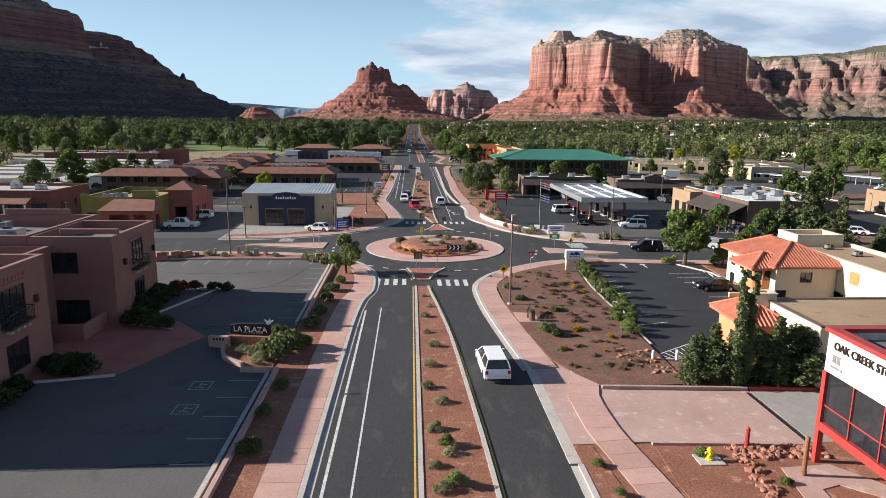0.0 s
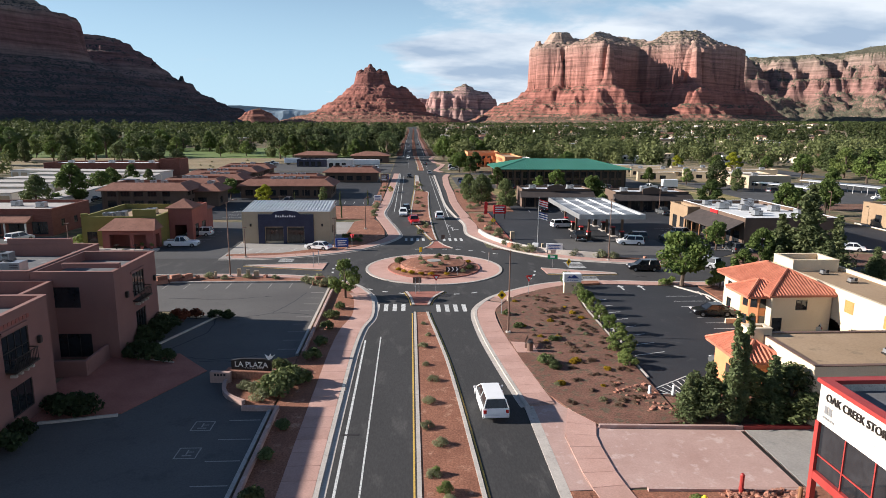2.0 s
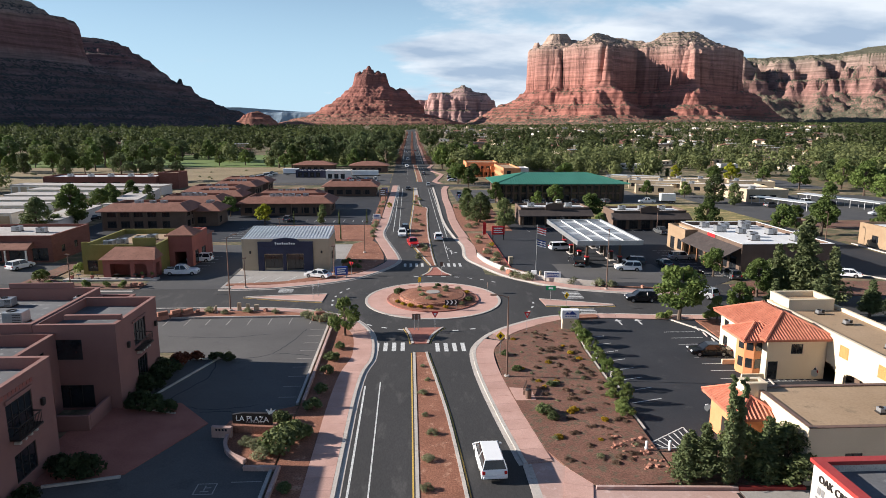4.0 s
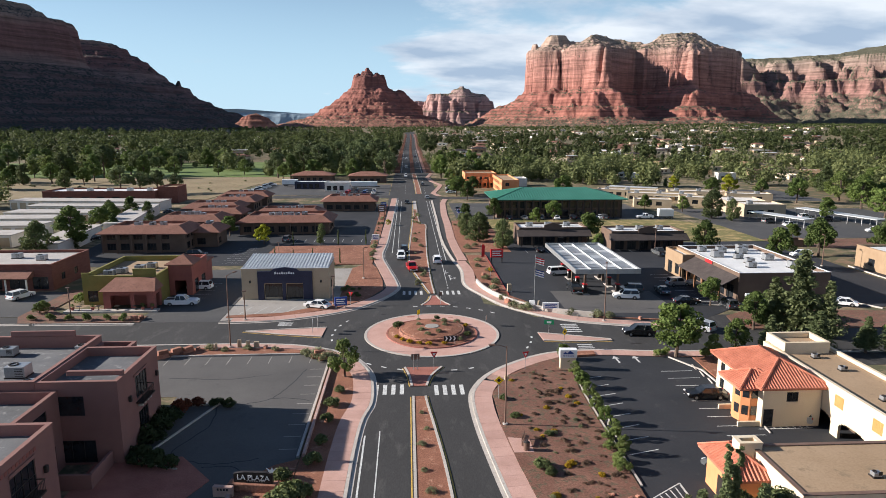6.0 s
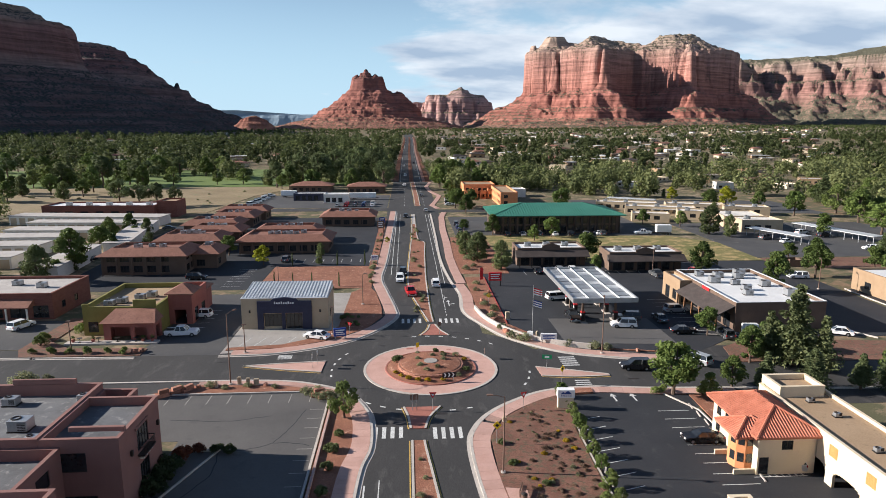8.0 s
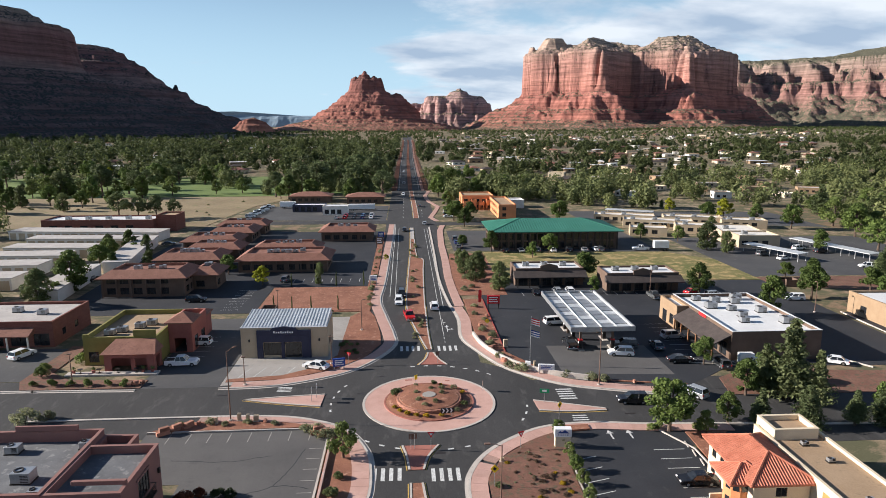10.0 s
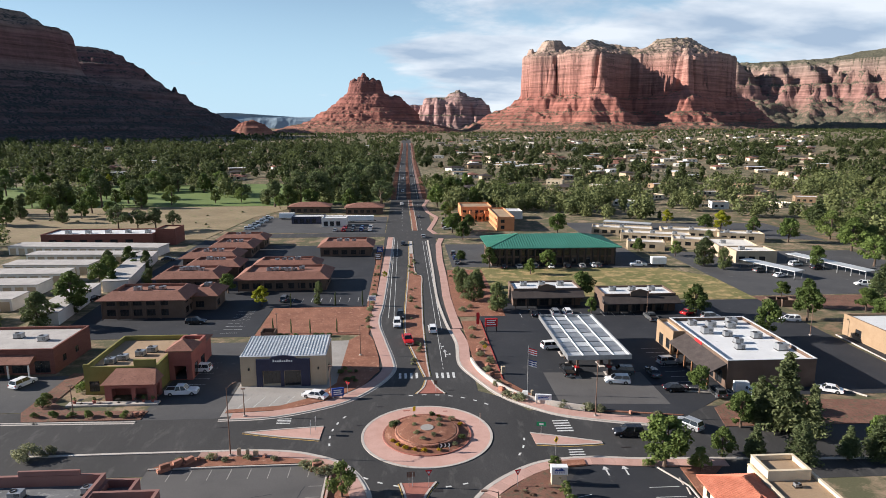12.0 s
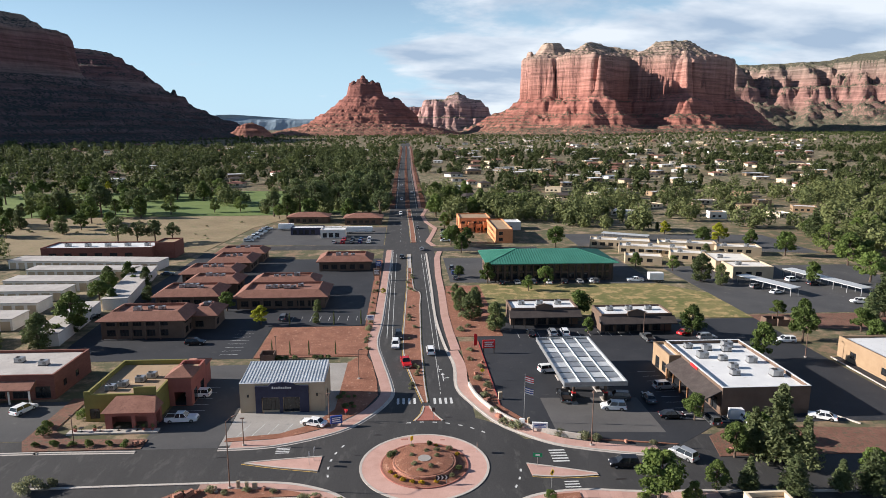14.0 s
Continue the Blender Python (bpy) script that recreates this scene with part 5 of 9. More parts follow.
def hip(parent, x0, y0, x1, y1, z, rise, over, material, well=None, name="roof", label="", ribs=0.0):
    """A hipped roof over a rectangle; well: how far in the flat top begins. ribs: spacing of the tile courses up the slope."""
    x0, y0, x1, y1 = x0 - over, y0 - over, x1 + over, y1 + over
    bm = bmesh.new()
    run = min(x1 - x0, y1 - y0) / 2
    w = min(well, run - 0.05) if well else run - 0.05
    lo = [(x0, y0), (x1, y0), (x1, y1), (x0, y1)]
    hi = [(x0 + w, y0 + w), (x1 - w, y0 + w), (x1 - w, y1 - w), (x0 + w, y1 - w)]
    rings = [(lo, z - 0.22), (lo, z), (hi, z + rise)]
    if well:
        hi2 = [(x0 + w + 0.25, y0 + w + 0.25), (x1 - w - 0.25, y0 + w + 0.25), (x1 - w - 0.25, y1 - w - 0.25), (x0 + w + 0.25, y1 - w - 0.25)]
        rings += [(hi2, z + rise), (hi2, z + rise - 0.7)]
    vs = [[bm.verts.new((*p, h)) for p in r] for r, h in rings]
    for a, b in zip(vs, vs[1:]):
        for k in range(4):
            bm.faces.new((a[k], a[(k + 1) % 4], b[(k + 1) % 4], b[k]))
    bm.faces.new(vs[0][::-1])
    if not well:
        bm.faces.new(vs[-1])
    else:
        bm.faces.new(vs[-1])
    ob = part(name, bm, material, parent, label)
    if ribs:
        rb = bmesh.new()
        for k in range(4):
            a, b, c, d = (Vector((*lo[k], z)), Vector((*lo[(k + 1) % 4], z)), Vector((*hi[(k + 1) % 4], z + rise)), Vector((*hi[k], z + rise)))
            n = (b - a).cross(d - a).normalized()
            along, up = (b - a).normalized(), None
            length = (b - a).length
            inward = Vector((-along.y, along.x, 0)) * w + Vector((0, 0, rise))
            cnt = int(length / ribs)
            for i in range(cnt):
                u = (i + 0.5) * length / cnt
                reach = min(1.0, u / w, (length - u) / w)
                if reach < 0.05:
                    continue
                p, q = a + along * u + n * 0.01, a + along * u + inward * reach + n * 0.01
                s = along * (ribs * 0.27)
                tri = [rb.verts.new(p - s), rb.verts.new(p + n * 0.075), rb.verts.new(p + s), rb.verts.new(q - s), rb.verts.new(q + n * 0.075), rb.verts.new(q + s)]
                for f in ((0, 1, 4, 3), (1, 2, 5, 4), (0, 2, 1), (3, 4, 5)):
                    rb.faces.new([tri[j] for j in f])
            tube(rb, [a + n * 0.06, d + n * 0.06], [0.13, 0.13], 6)
        tagged(part("tile_course", rb, material, ob), kind="stuff")
    return ob


def roof_unit(x, y, z, s=1.0, turn=0.0, w=1.6, d=1.2, h=1.0):
    """A rooftop air handler: casing, base rail, fan ring and side louvres."""
    u = thing("air_conditioner", "grey rooftop air conditioning unit on a flat roof", "air conditioner", x, y, z, turn, group="rooftop units")
    w, d, h = w * s, d * s, h * s
    part("casing", box(-w / 2, -d / 2, 0.12, w / 2, d / 2, h, 0.03), GALV, u)
    part("base_rail", box(-w / 2 - 0.05, -d / 2 - 0.05, 0, w / 2 + 0.05, d / 2 + 0.05, 0.12), DARK_TRIM, u)
    part("fan_ring", ring(bmesh.new(), -w * 0.2, 0, d * 0.22, d * 0.33, h, h + 0.08, 16), DARK_TRIM, u)
    bm = bmesh.new()
    for k in range(5):
        bx(bm, w * 0.02, -d / 2 - 0.03, 0.25 + k * 0.14 * s, w * 0.42, -d / 2 - 0.002, 0.31 + k * 0.14 * s)
    part("louvre", bm, DARK_TRIM, u)
    return u


def letters(text, size, m, material, parent, name="lettering", depth=0.03):
    cu = bpy.data.curves.new(name, "FONT")
    cu.body, cu.size, cu.extrude, cu.align_x, cu.align_y = text, size, depth, "CENTER", "CENTER"
    tmp = bpy.data.objects.new(name, cu)
    me = bpy.data.meshes.new_from_object(tmp)
    bpy.data.objects.remove(tmp)
    me.name = name
    me.materials.clear()
    me.materials.append(material)
    ob = part(name, me, material, parent)
    ob.matrix_basis = m
    return ob


def plaza_building():
    b = thing("plaza_building", "two-storey pink stucco commercial building with stepped parapets", "building", -40, 55)
    ox, oy = 40, -55

    def blk(x0, y0, x1, y1, h, op=None, **k):
        block(b, x0 + ox, y0 + oy, x1 + ox, y1 + oy, h, STUCCO_PINK, ROOF_GREY, op, **k)

    blk(-35.2, 58.6, -27.7, 68.4, 8.4, {"S": [(1.3, 5.0, 4.3, 7.0, "window", 1), (1.6, 0.2, 5.0, 2.5, "door", 3)], "E": [(3.6, 4.9, 6.4, 7.6, "window", 4, 2), (3.8, 1.2, 6.2, 3.4, "window", 4, 1)]}, parapet=0.9)
    blk(-62, 58.6, -35.25, 72.2, 8.5, {"N": [(4, 1, 6.5, 3, "window"), (10, 1, 12.5, 3, "window"), (4, 4.8, 6.5, 6.6, "window"), (10, 4.8, 12.5, 6.6, "window")]}, parapet=1.3)
    blk(-35.2, 68.45, -31.4, 72.2, 7.7, {"E": [(0.8, 4.9, 2.4, 6.6, "window", 1)]}, parapet=0.9)
    blk(-62, 49.55, -33.2, 58.55, 7.6, {"E": [(1.0, 5.0, 3.2, 6.6, "window", 1), (4.4, 5.0, 6.6, 6.6, "window", 1), (0.8, 0.15, 3.0, 2.6, "door", 2), (4.6, 0.15, 7.4, 2.7, "window", 3)]}, parapet=1.1)
    blk(-62, 35.5, -28.8, 49.5, 8.7, {"E": [(7.7, 4.6, 10.9, 7.2, "window", 4, 2), (8.0, 1.0, 10.7, 3.2, "window", 3), (1.0, 4.6, 4.2, 7.2, "window", 4, 2), (1.2, 1.0, 4.0, 3.2, "window", 3)]}, parapet=0.9)
    # low garden walls of the entrance, stepped parapet caps
    part("garden_wall", box(-33.0 + ox, 54.0 + oy, 0, -28.6 + ox, 54.3 + oy, 1.5, 0.03), STUCCO_PINK, b)
    part("garden_wall", box(-28.9 + ox, 54.35 + oy, 0, -28.6 + ox, 58.4 + oy, 1.5, 0.03), STUCCO_PINK, b)
    part("parapet_step", box(-33 + ox, 60.0 + oy, 8.48, -27.72 + ox, 60.4 + oy, 8.95, 0.03), STUCCO_PINK, b)
    part("parapet_step", box(-45 + ox, 71.85 + oy, 8.58, -38 + ox, 72.15 + oy, 9.2, 0.03), STUCCO_PINK, b)
    part("parapet_step", box(-62 + ox, 58.62 + oy, 8.58, -50 + ox, 58.9 + oy, 9.1, 0.03), STUCCO_PINK, b)
    for y in (62.2, 43.5, 36.7):          # iron balconies with their row of corbels
        bal = part("balcony", box(-27.68 + ox if y > 60 else -28.78 + ox, y + oy, 4.55, (-27.68 if y > 60 else -28.78) + 0.75 + ox, y + 3.0 + oy, 4.68), DARK_TRIM, b, "dark iron balcony rail")
        x = (-27.68 if y > 60 else -28.78) + ox
        part("rail", box(x + 0.66, y + oy, 5.55, x + 0.72, y + 3.0 + oy, 5.62), DARK_TRIM, bal)
        for k in range(16):
            part("baluster", box(x + 0.67, y + oy + 0.05 + k * 0.19, 4.68, x + 0.70, y + oy + 0.08 + k * 0.19, 5.55), DARK_TRIM, bal)
        for e in (0.0, 2.94):
            part("side_rail", box(x + 0.02, y + oy + e, 5.55, x + 0.66, y + oy + e + 0.06, 5.62), DARK_TRIM, bal)
        for k in range(4):
            part("corbel", box(x + 0.02, y + oy + 0.35 + k * 0.7, 4.1, x + 0.5, y + oy + 0.6 + k * 0.7, 4.3, 0.03), KERB, b)
        part("window_head", box(x + 0.004, y + oy - 0.1, 7.35, x + 0.12, y + oy + 3.1, 7.6), STUCCO_PINK, b)
    for x, y, z, s in ((-36.4, 70.3, 7.2, 0.9), (-44.0, 69.6, 7.2, 1.0), (-39.5, 63.5, 7.2, 1.3), (-43.8, 61.0, 7.2, 1.1), (-41.6, 60.2, 7.2, 1.0), (-47.0, 62.4, 7.2, 0.9), (-50.0, 66.5, 7.2, 1.2), (-36.8, 60.6, 7.2, 0.8)):
        roof_unit(x, y, z, s * 0.95)
    for k in range(10):
        part("sign_bar", box(-28.795 + ox, 42.6 + oy + k * 0.45, 7.75, -28.76 + ox, 42.9 + oy + k * 0.45, 8.05), STUCCO_RED, b)
    for y in (60.6, 67.4, 47.6):
        part("wall_lamp", box((-27.69 if y > 55 else -28.79) + ox, y + oy, 5.4, (-27.69 if y > 55 else -28.79) + 0.28 + ox, y + 0.35 + oy, 6.0, 0.05), DARK_TRIM, b)


plaza_building()


def navy_shop():
    b = thing("corner_shop", "beige shop with a navy front and ribbed metal roof", "building", -31, 117.5)
    block(b, 0, 0, 16, 9.6, 5.9, STUCCO_TAN, ROOF_METAL, {"S": [(4.2, 0.5, 7.4, 3.0, "window", 4), (8.2, 0.1, 11.2, 3.0, "door", 4)], "E": [(3, 1.2, 5, 2.8, "window")], "W": [(3, 1.0, 5, 3.0, "window"), (6, 1.0, 8, 3.0, "window")]}, parapet=0.35, coping=ROOF_METAL, roof_label="pale ribbed metal roof")
    # the ribbed roof: one low slope rising to the back, with standing ribs
    bm = bmesh.new()
    v = [bm.verts.new(p) for p in ((0.1, 0.35, 5.98), (15.9, 0.35, 5.98), (15.9, 9.5, 6.85), (0.1, 9.5, 6.85), (0.1, 9.5, 5.98), (15.9, 9.5, 5.98))]
    for f in ((0, 1, 2, 3), (0, 3, 4), (1, 5, 2), (3, 2, 5, 4)):
        bm.faces.new([v[i] for i in f])
    roof = part("metal_roof", bm, ROOF_METAL, b, "pale ribbed metal roof")
    for k in range(27):
        x = 0.2 + k * 0.6
        rib = bmesh.new()
        tube(rib, [(x, 0.36, 6.02), (x, 9.5, 6.89)], [0.07, 0.07], 4)
        part("rib", rib, ROOF_METAL, roof)
    bm = bmesh.new()
    prism(bm, [(3.0, 5.9), (13.0, 5.9), (13.0, 6.9), (10.6, 6.9), (10.0, 7.4), (8, 7.65), (6.0, 7.4), (5.4, 6.9), (3.0, 6.9)][::-1], 0, 0.4)
    crown = part("sign_parapet", bm, NAVY, b, "navy sign parapet")
    crown.matrix_basis = pose(0, -0.02, -1.45, 90, 0, 0)
    front = bmesh.new()
    for q in ((3.0, 0.0, 4.1, 4.44), (7.5, 0.0, 8.1, 3.2), (11.3, 0.0, 13.0, 4.44), (4.1, 3.2, 11.3, 4.44)):
        bx(front, q[0], -0.42, q[1], q[2], -0.02, q[3])
    part("shopfront", front, NAVY, b, "navy painted shopfront surround")
    bars = bmesh.new()
    for k in range(9):
        bx(bars, 6.15 + k * 0.42, -0.46, 4.95, 6.4 + k * 0.42, -0.425, 5.25 if k % 3 else 5.4)
    part("sign_bars", bars, SIGN_WHITE, b, "white sign lettering shown as bars")
    for x in (1.4, 14.4):
        part("wall_lamp", box(x, -0.25, 3.2, x + 0.3, -0.005, 3.7, 0.04), DARK_TRIM, b)
    part("side_panel", box(14.2, -0.06, 0.3, 15.4, -0.004, 3.6), STUCCO_TAN, b)


navy_shop()


def restaurant():
    b = thing("restaurant", "lime and red stucco restaurant with stepped parapets", "building", -58.6, 113.2)
    block(b, 0, 2.2, 13.0, 20, 5.3, STUCCO_GREEN, ROOF_TAN, {"S": [(0.8, 0.6, 2.6, 2.6, "window")], "W": [(4, 1, 6, 3, "window"), (10, 1, 12, 3, "window")]}, parapet=0.9)
    block(b, 13.05, 8.2, 17.4, 17.5, 6.0, STUCCO_RED, ROOF_TAN, {"E": [(1.2, 0.1, 3.2, 2.8, "door", 2), (5.2, 0.7, 7.6, 2.7, "window", 3)], "S": [(1.0, 0.1, 3.2, 2.9, "open")]}, parapet=0.7)
    hip(b, 13.05, 8.2, 17.4, 13.0, 6.1, 1.5, 0.5, TILE_BROWN, label="small hipped tile tower roof")
    block(b, 5.2, -1.6, 13.8, 2.15, 3.4, STUCCO_RED, ROOF_TAN, {"S": [(1.2, 0.0, 4.6, 2.7, "open"), (5.3, 0.0, 7.4, 2.7, "open")], "E": [(0.8, 0.0, 2.6, 2.6, "open")]}, parapet=0.3)
    bm = bmesh.new()
    v = [bm.verts.new(p) for p in ((4.7, -2.1, 3.5), (14.3, -2.1, 3.5), (13.0, 2.0, 5.1), (6.0, 2.0, 5.1), (4.7, 2.1, 3.5), (14.3, 2.1, 3.5))]
    for f in ((0, 1, 2, 3), (0, 3, 4), (1, 5, 2), (4, 3, 2, 5)):
        bm.faces.new([v[i] for i in f])
    part("porch_roof", bm, TILE_BROWN, b, "sloped reddish tile porch roof")
    part("parapet_step", box(9.0, 2.16, 5.38, 13.0, 2.5, 6.6, 0.03), STUCCO_GREEN, b)
    part("parapet_step", box(0.0, 2.16, 5.38, 1.2, 2.5, 5.9, 0.03), STUCCO_GREEN, b)
    part("entrance_wing", box(13.05, 17.55, 0, 17.0, 22.0, 4.6), STUCCO_RED, b)
    hip(b, 13.05, 17.55, 17.0, 22.0, 4.6, 0.9, 0.4, TILE_BROWN)
    part("terrace", box(-1.0, -3.2, 0.0, 14.8, -1.65, 0.35, 0.03), KERB, b, "pale terrace step")
    for x, y in ((3.0, 6.5), (4.6, 8.2), (8.5, 12.5), (7.0, 10.5)):
        roof_unit(-58.6 + x, 113.2 + y, 4.42, 1.1)


restaurant()


def brown_shops():
    b = thing("brown_shops", "low brown block shops with a tiled canopy", "building", -101, 126.2)
    block(b, 0, 0, 31.5, 15, 5.2, BRICK_RED, CONCRETE, {"S": [(k * 4.4 + 1.2, 0.3, k * 4.4 + 4.2, 2.8, "window", 3) for k in range(7)], "E": [(3, 1.4, 4.4, 2.8, "window"), (8, 1.4, 9.4, 2.8, "window")]}, parapet=0.5)
    bm = bmesh.new()
    v = [bm.verts.new(p) for p in ((-0.4, -2.4, 3.0), (28, -2.4, 3.0), (28, 0.0, 4.1), (-0.4, 0.0, 4.1), (-0.4, -2.4, 2.8), (28, -2.4, 2.8), (28, 0, 2.8), (-0.4, 0, 2.8))]
    for f in ((0, 1, 2, 3), (4, 7, 6, 5), (0, 4, 5, 1), (1, 5, 6, 2), (0, 3, 7, 4)):
        bm.faces.new([v[i] for i in f])
    part("canopy", bm, TILE_BROWN, b)
    for k in range(8):
        part("post", box(0.2 + k * 3.9, -2.25, 0, 0.45 + k * 3.9, -2.0, 2.8), STUCCO_WHITE, b)
    for x, y in ((26, 7), (20, 9)):
        roof_unit(-101 + x, 126.2 + y, 4.7, 1.1)


brown_shops()


def office(x, y, w, d, h, turn=0, label="brown tiled office building with a hipped mansard roof", floors=1, units=4, seed=0):
    b = thing("office_building", label, "building", x, y, 0, turn, group="tiled office buildings")
    op = {s: [(u, v, u + 2.2, v + 1.7, "window", 3) for v in ([0.7, 3.4][:floors]) for u in [1.2 + 3.3 * k for k in range(int((ln - 2.5) / 3.3))]] for s, ln in (("S", w), ("N", w), ("E", d - 0.6), ("W", d - 0.6))}
    block(b, 0, 0, w, d, h, STUCCO_BROWN, ROOF_TAN, op, parapet=0.4)
    hip(b, 0, 0, w, d, h + 0.1, 1.7, 1.1, TILE_BROWN, well=3.0, label="brown tile mansard roof")
    for k in range(int(w / 3.6)):
        part("post", box(0.3 + k * 3.6, -1.0, 0, 0.6 + k * 3.6, -0.7, h), STUCCO_BROWN, b)
    rnd = random.Random(seed)
    m = pose(x, y, 0, 0, 0, turn)
    for k in range(units):
        p = m @ Vector((w * (0.28 + 0.44 * (k + 0.5) / units), d * rnd.uniform(0.42, 0.6), h + 1.1))
        roof_unit(p.x, p.y, h + 1.11, rnd.uniform(0.8, 1.2), turn)
    return b


office(-77, 163.5, 20.5, 12, 4.9, 0, "two-storey brown tiled office building", 2, 3, 1)
office(-57, 170.5, 6.5, 9, 4.0, 0, units=1, seed=2)
office(-49.5, 189.5, 26, 14, 3.6, 0, units=6, seed=3)
office(-48.5, 206.5, 20, 10, 3.6, 0, units=4, seed=4)
office(-74, 192, 18, 12, 3.6, 0, units=4, seed=5)
office(-70, 208, 16, 10, 3.6, 0, units=3, seed=6)
office(-76, 222, 18, 12, 3.6, 0, units=3, seed=61)
office(-72, 240, 15, 14, 3.6, 0, units=3, seed=7)
office(-74, 258, 18, 10, 3.6, 0, units=2, seed=71)
office(-31.5, 240, 19, 13, 3.6, 0, units=3, seed=8)


def long_red():
    b = thing("warehouse", "long dark red block building with a pale roof", "building", -146, 265)
    block(b, 0, 0, 44, 14, 5.2, BRICK_RED, ROOF_WHITE, {"S": [(3 + 6 * k, 0.4, 6 + 6 * k, 3.0, "window", 2) for k in range(6)]}, parapet=0.5)
    block(b, 44.05, 3, 52, 14, 6.6, BRICK_RED, ROOF_TAN, {}, parapet=0.5)
    for k in range(5):
        roof_unit(-138 + 8 * k, 271, 4.7, 1.3)


long_red()


def storage_row(x, y, w, d, h=3.2, turn=0):
    b = thing("storage_row", "long low white storage unit row with a white roof", "building", x, y, 0, turn, group="storage rows")
    n = max(2, int(w / 3.3))
    part("wall", box(0, 0, 0, w, d, h), STUCCO_WHITE, b)
    part("roof", box(-0.25, -0.25, h, w + 0.25, d + 0.25, h + 0.25, 0.04), CONCRETE, b, "pale flat roof")
    for k in range(n):
        u = (k + 0.15) * w / n
        part("roller_door", box(u, -0.06, 0.05, u + 0.7 * w / n, -0.004, h - 0.6), STUCCO_TAN, b)


storage_row(-150, 250, 58, 9, turn=-6)
storage_row(-134, 233, 38, 7, turn=-3)
storage_row(-132, 216, 28, 8, turn=-3)
storage_row(-140, 202, 34, 8)
storage_row(-140, 188, 34, 8)
storage_row(-140, 172, 36, 8)
storage_row(-150, 158, 46, 8)
storage_row(-97, 236, 46, 7, turn=-80)
storage_row(-95, 188, 30, 6.5, turn=-84)


def filling_station():
    c = thing("fuel_canopy", "white flat fuel canopy with a panelled roof on steel posts", "canopy", 37, 128.5)
    x0, y0, x1, y1, z = -6.2, -13.5, 6.2, 13.5, 4.9
    part("deck", box(x0 + 0.2, y0 + 0.2, z, x1 - 0.2, y1 - 0.2, z + 0.25), DARK_TRIM, c)
    bm = bmesh.new()
    for q in ((x0, y0, x1, y0 + 0.2), (x0, y1 - 0.2, x1, y1), (x0, y0 + 0.2, x0 + 0.2, y1 - 0.2), (x1 - 0.2, y0 + 0.2, x1, y1 - 0.2)):
        bx(bm, q[0], q[1], z - 0.1, q[2], q[3], z + 0.8)
    part("fascia", bm, GALV, c, "grey metal fascia")
    for i in range(4):
        for j in range(9):
            a, b_ = x0 + 0.35 + i * 2.95, y0 + 0.4 + j * 2.92
            part("roof_panel", box(a, b_, z + 0.25, a + 2.8, b_ + 2.5, z + 0.42, 0.03), GALV if (i + j) % 3 else ROOF_METAL, c)
    for i in range(5):
        part("gutter", box(x0 + 0.22 + i * 2.95, y0 + 0.25, z + 0.26, x0 + 0.32 + i * 2.95, y1 - 0.25, z + 0.62), WHITE_TRIM, c)
    for x in (-3.2, 3.2):
        for y in (-9.5, 0, 9.5):
            part("post", box(x - 0.2, y - 0.2, 0, x + 0.2, y + 0.2, z, 0.02), STUCCO_BROWN, c)
    for x in (33.8, 40.2):
        for y in (119, 124.5, 131, 137):
            p = thing("fuel_pump", "dark fuel pump on a concrete island", "fuel pump", x, y, 0.05, group="fuel pumps")
            part("island", box(-0.6, -1.6, 0, 0.6, 1.6, 0.16, 0.04), KERB, p)
            part("cabinet", box(-0.35, -0.5, 0.16, 0.35, 0.5, 1.75, 0.04), DARK_TRIM, p)
            part("screen", box(-0.36, -0.3, 1.15, -0.352, 0.3, 1.5), SIGN_WHITE, p)
            part("sign_band", box(-0.38, -0.53, 1.76, 0.38, 0.53, 1.95), SIGN_RED, p)
            for s in (-0.56, 0.52):
                part("nozzle", box(-0.1, s, 0.7, 0.1, s + 0.06, 1.2), RUBBER, p)
    b = thing("station_store", "flat white-roofed filling station store with a brown canopy", "building", 60, 111)
    block(b, 0, 0, 17.2, 27, 5.6, STUCCO_BROWN, ROOF_WHITE, {"W": [(2 + 3.4 * k, 0.2, 4.6 + 3.4 * k, 2.9, "window", 2) for k in range(7)], "E": [(4, 0.2, 5.2, 2.3, "door", 1)], "N": [(4, 1, 6, 2.6, "window")]}, parapet=0.7, coping=ROOF_WHITE, roof_label="bright white membrane roof")
    block(b, -2.6, 18.5, -0.05, 27.5, 5.2, STUCCO_SAND, ROOF_WHITE, {"W": [(1.4, 0.1, 3.6, 2.8, "door", 2), (5.2, 0.6, 7.2, 2.8, "window", 2)], "S": [(0.5, 0.5, 2.0, 2.7, "window")]}, parapet=0.5)
    bm = bmesh.new()
    v = [bm.verts.new(p) for p in ((-3.6, 0.2, 3.1), (-0.05, 0.2, 4.9), (-0.05, 18.3, 4.9), (-3.6, 18.3, 3.1), (-3.6, 0.2, 2.9), (-0.05, 0.2, 4.7), (-0.05, 18.3, 4.7), (-3.6, 18.3, 2.9))]
    for f in ((0, 1, 2, 3), (7, 6, 5, 4), (0, 4, 5, 1), (2, 6, 7, 3), (3, 7, 4, 0)):
        bm.faces.new([v[i] for i in f])
    part("shed_roof", bm, SHINGLE_DARK, b, "dark brown sloping shed roof")
    for k in range(6):
        part("post", box(-3.4, 0.5 + k * 3.4, 0, -3.1, 0.8 + k * 3.4, 2.95), WOOD, b)
    part("sign_panel", box(-0.16, 10.5, 4.95, -0.06, 13.6, 5.55), SIGN_RED, b, "red sign panel")
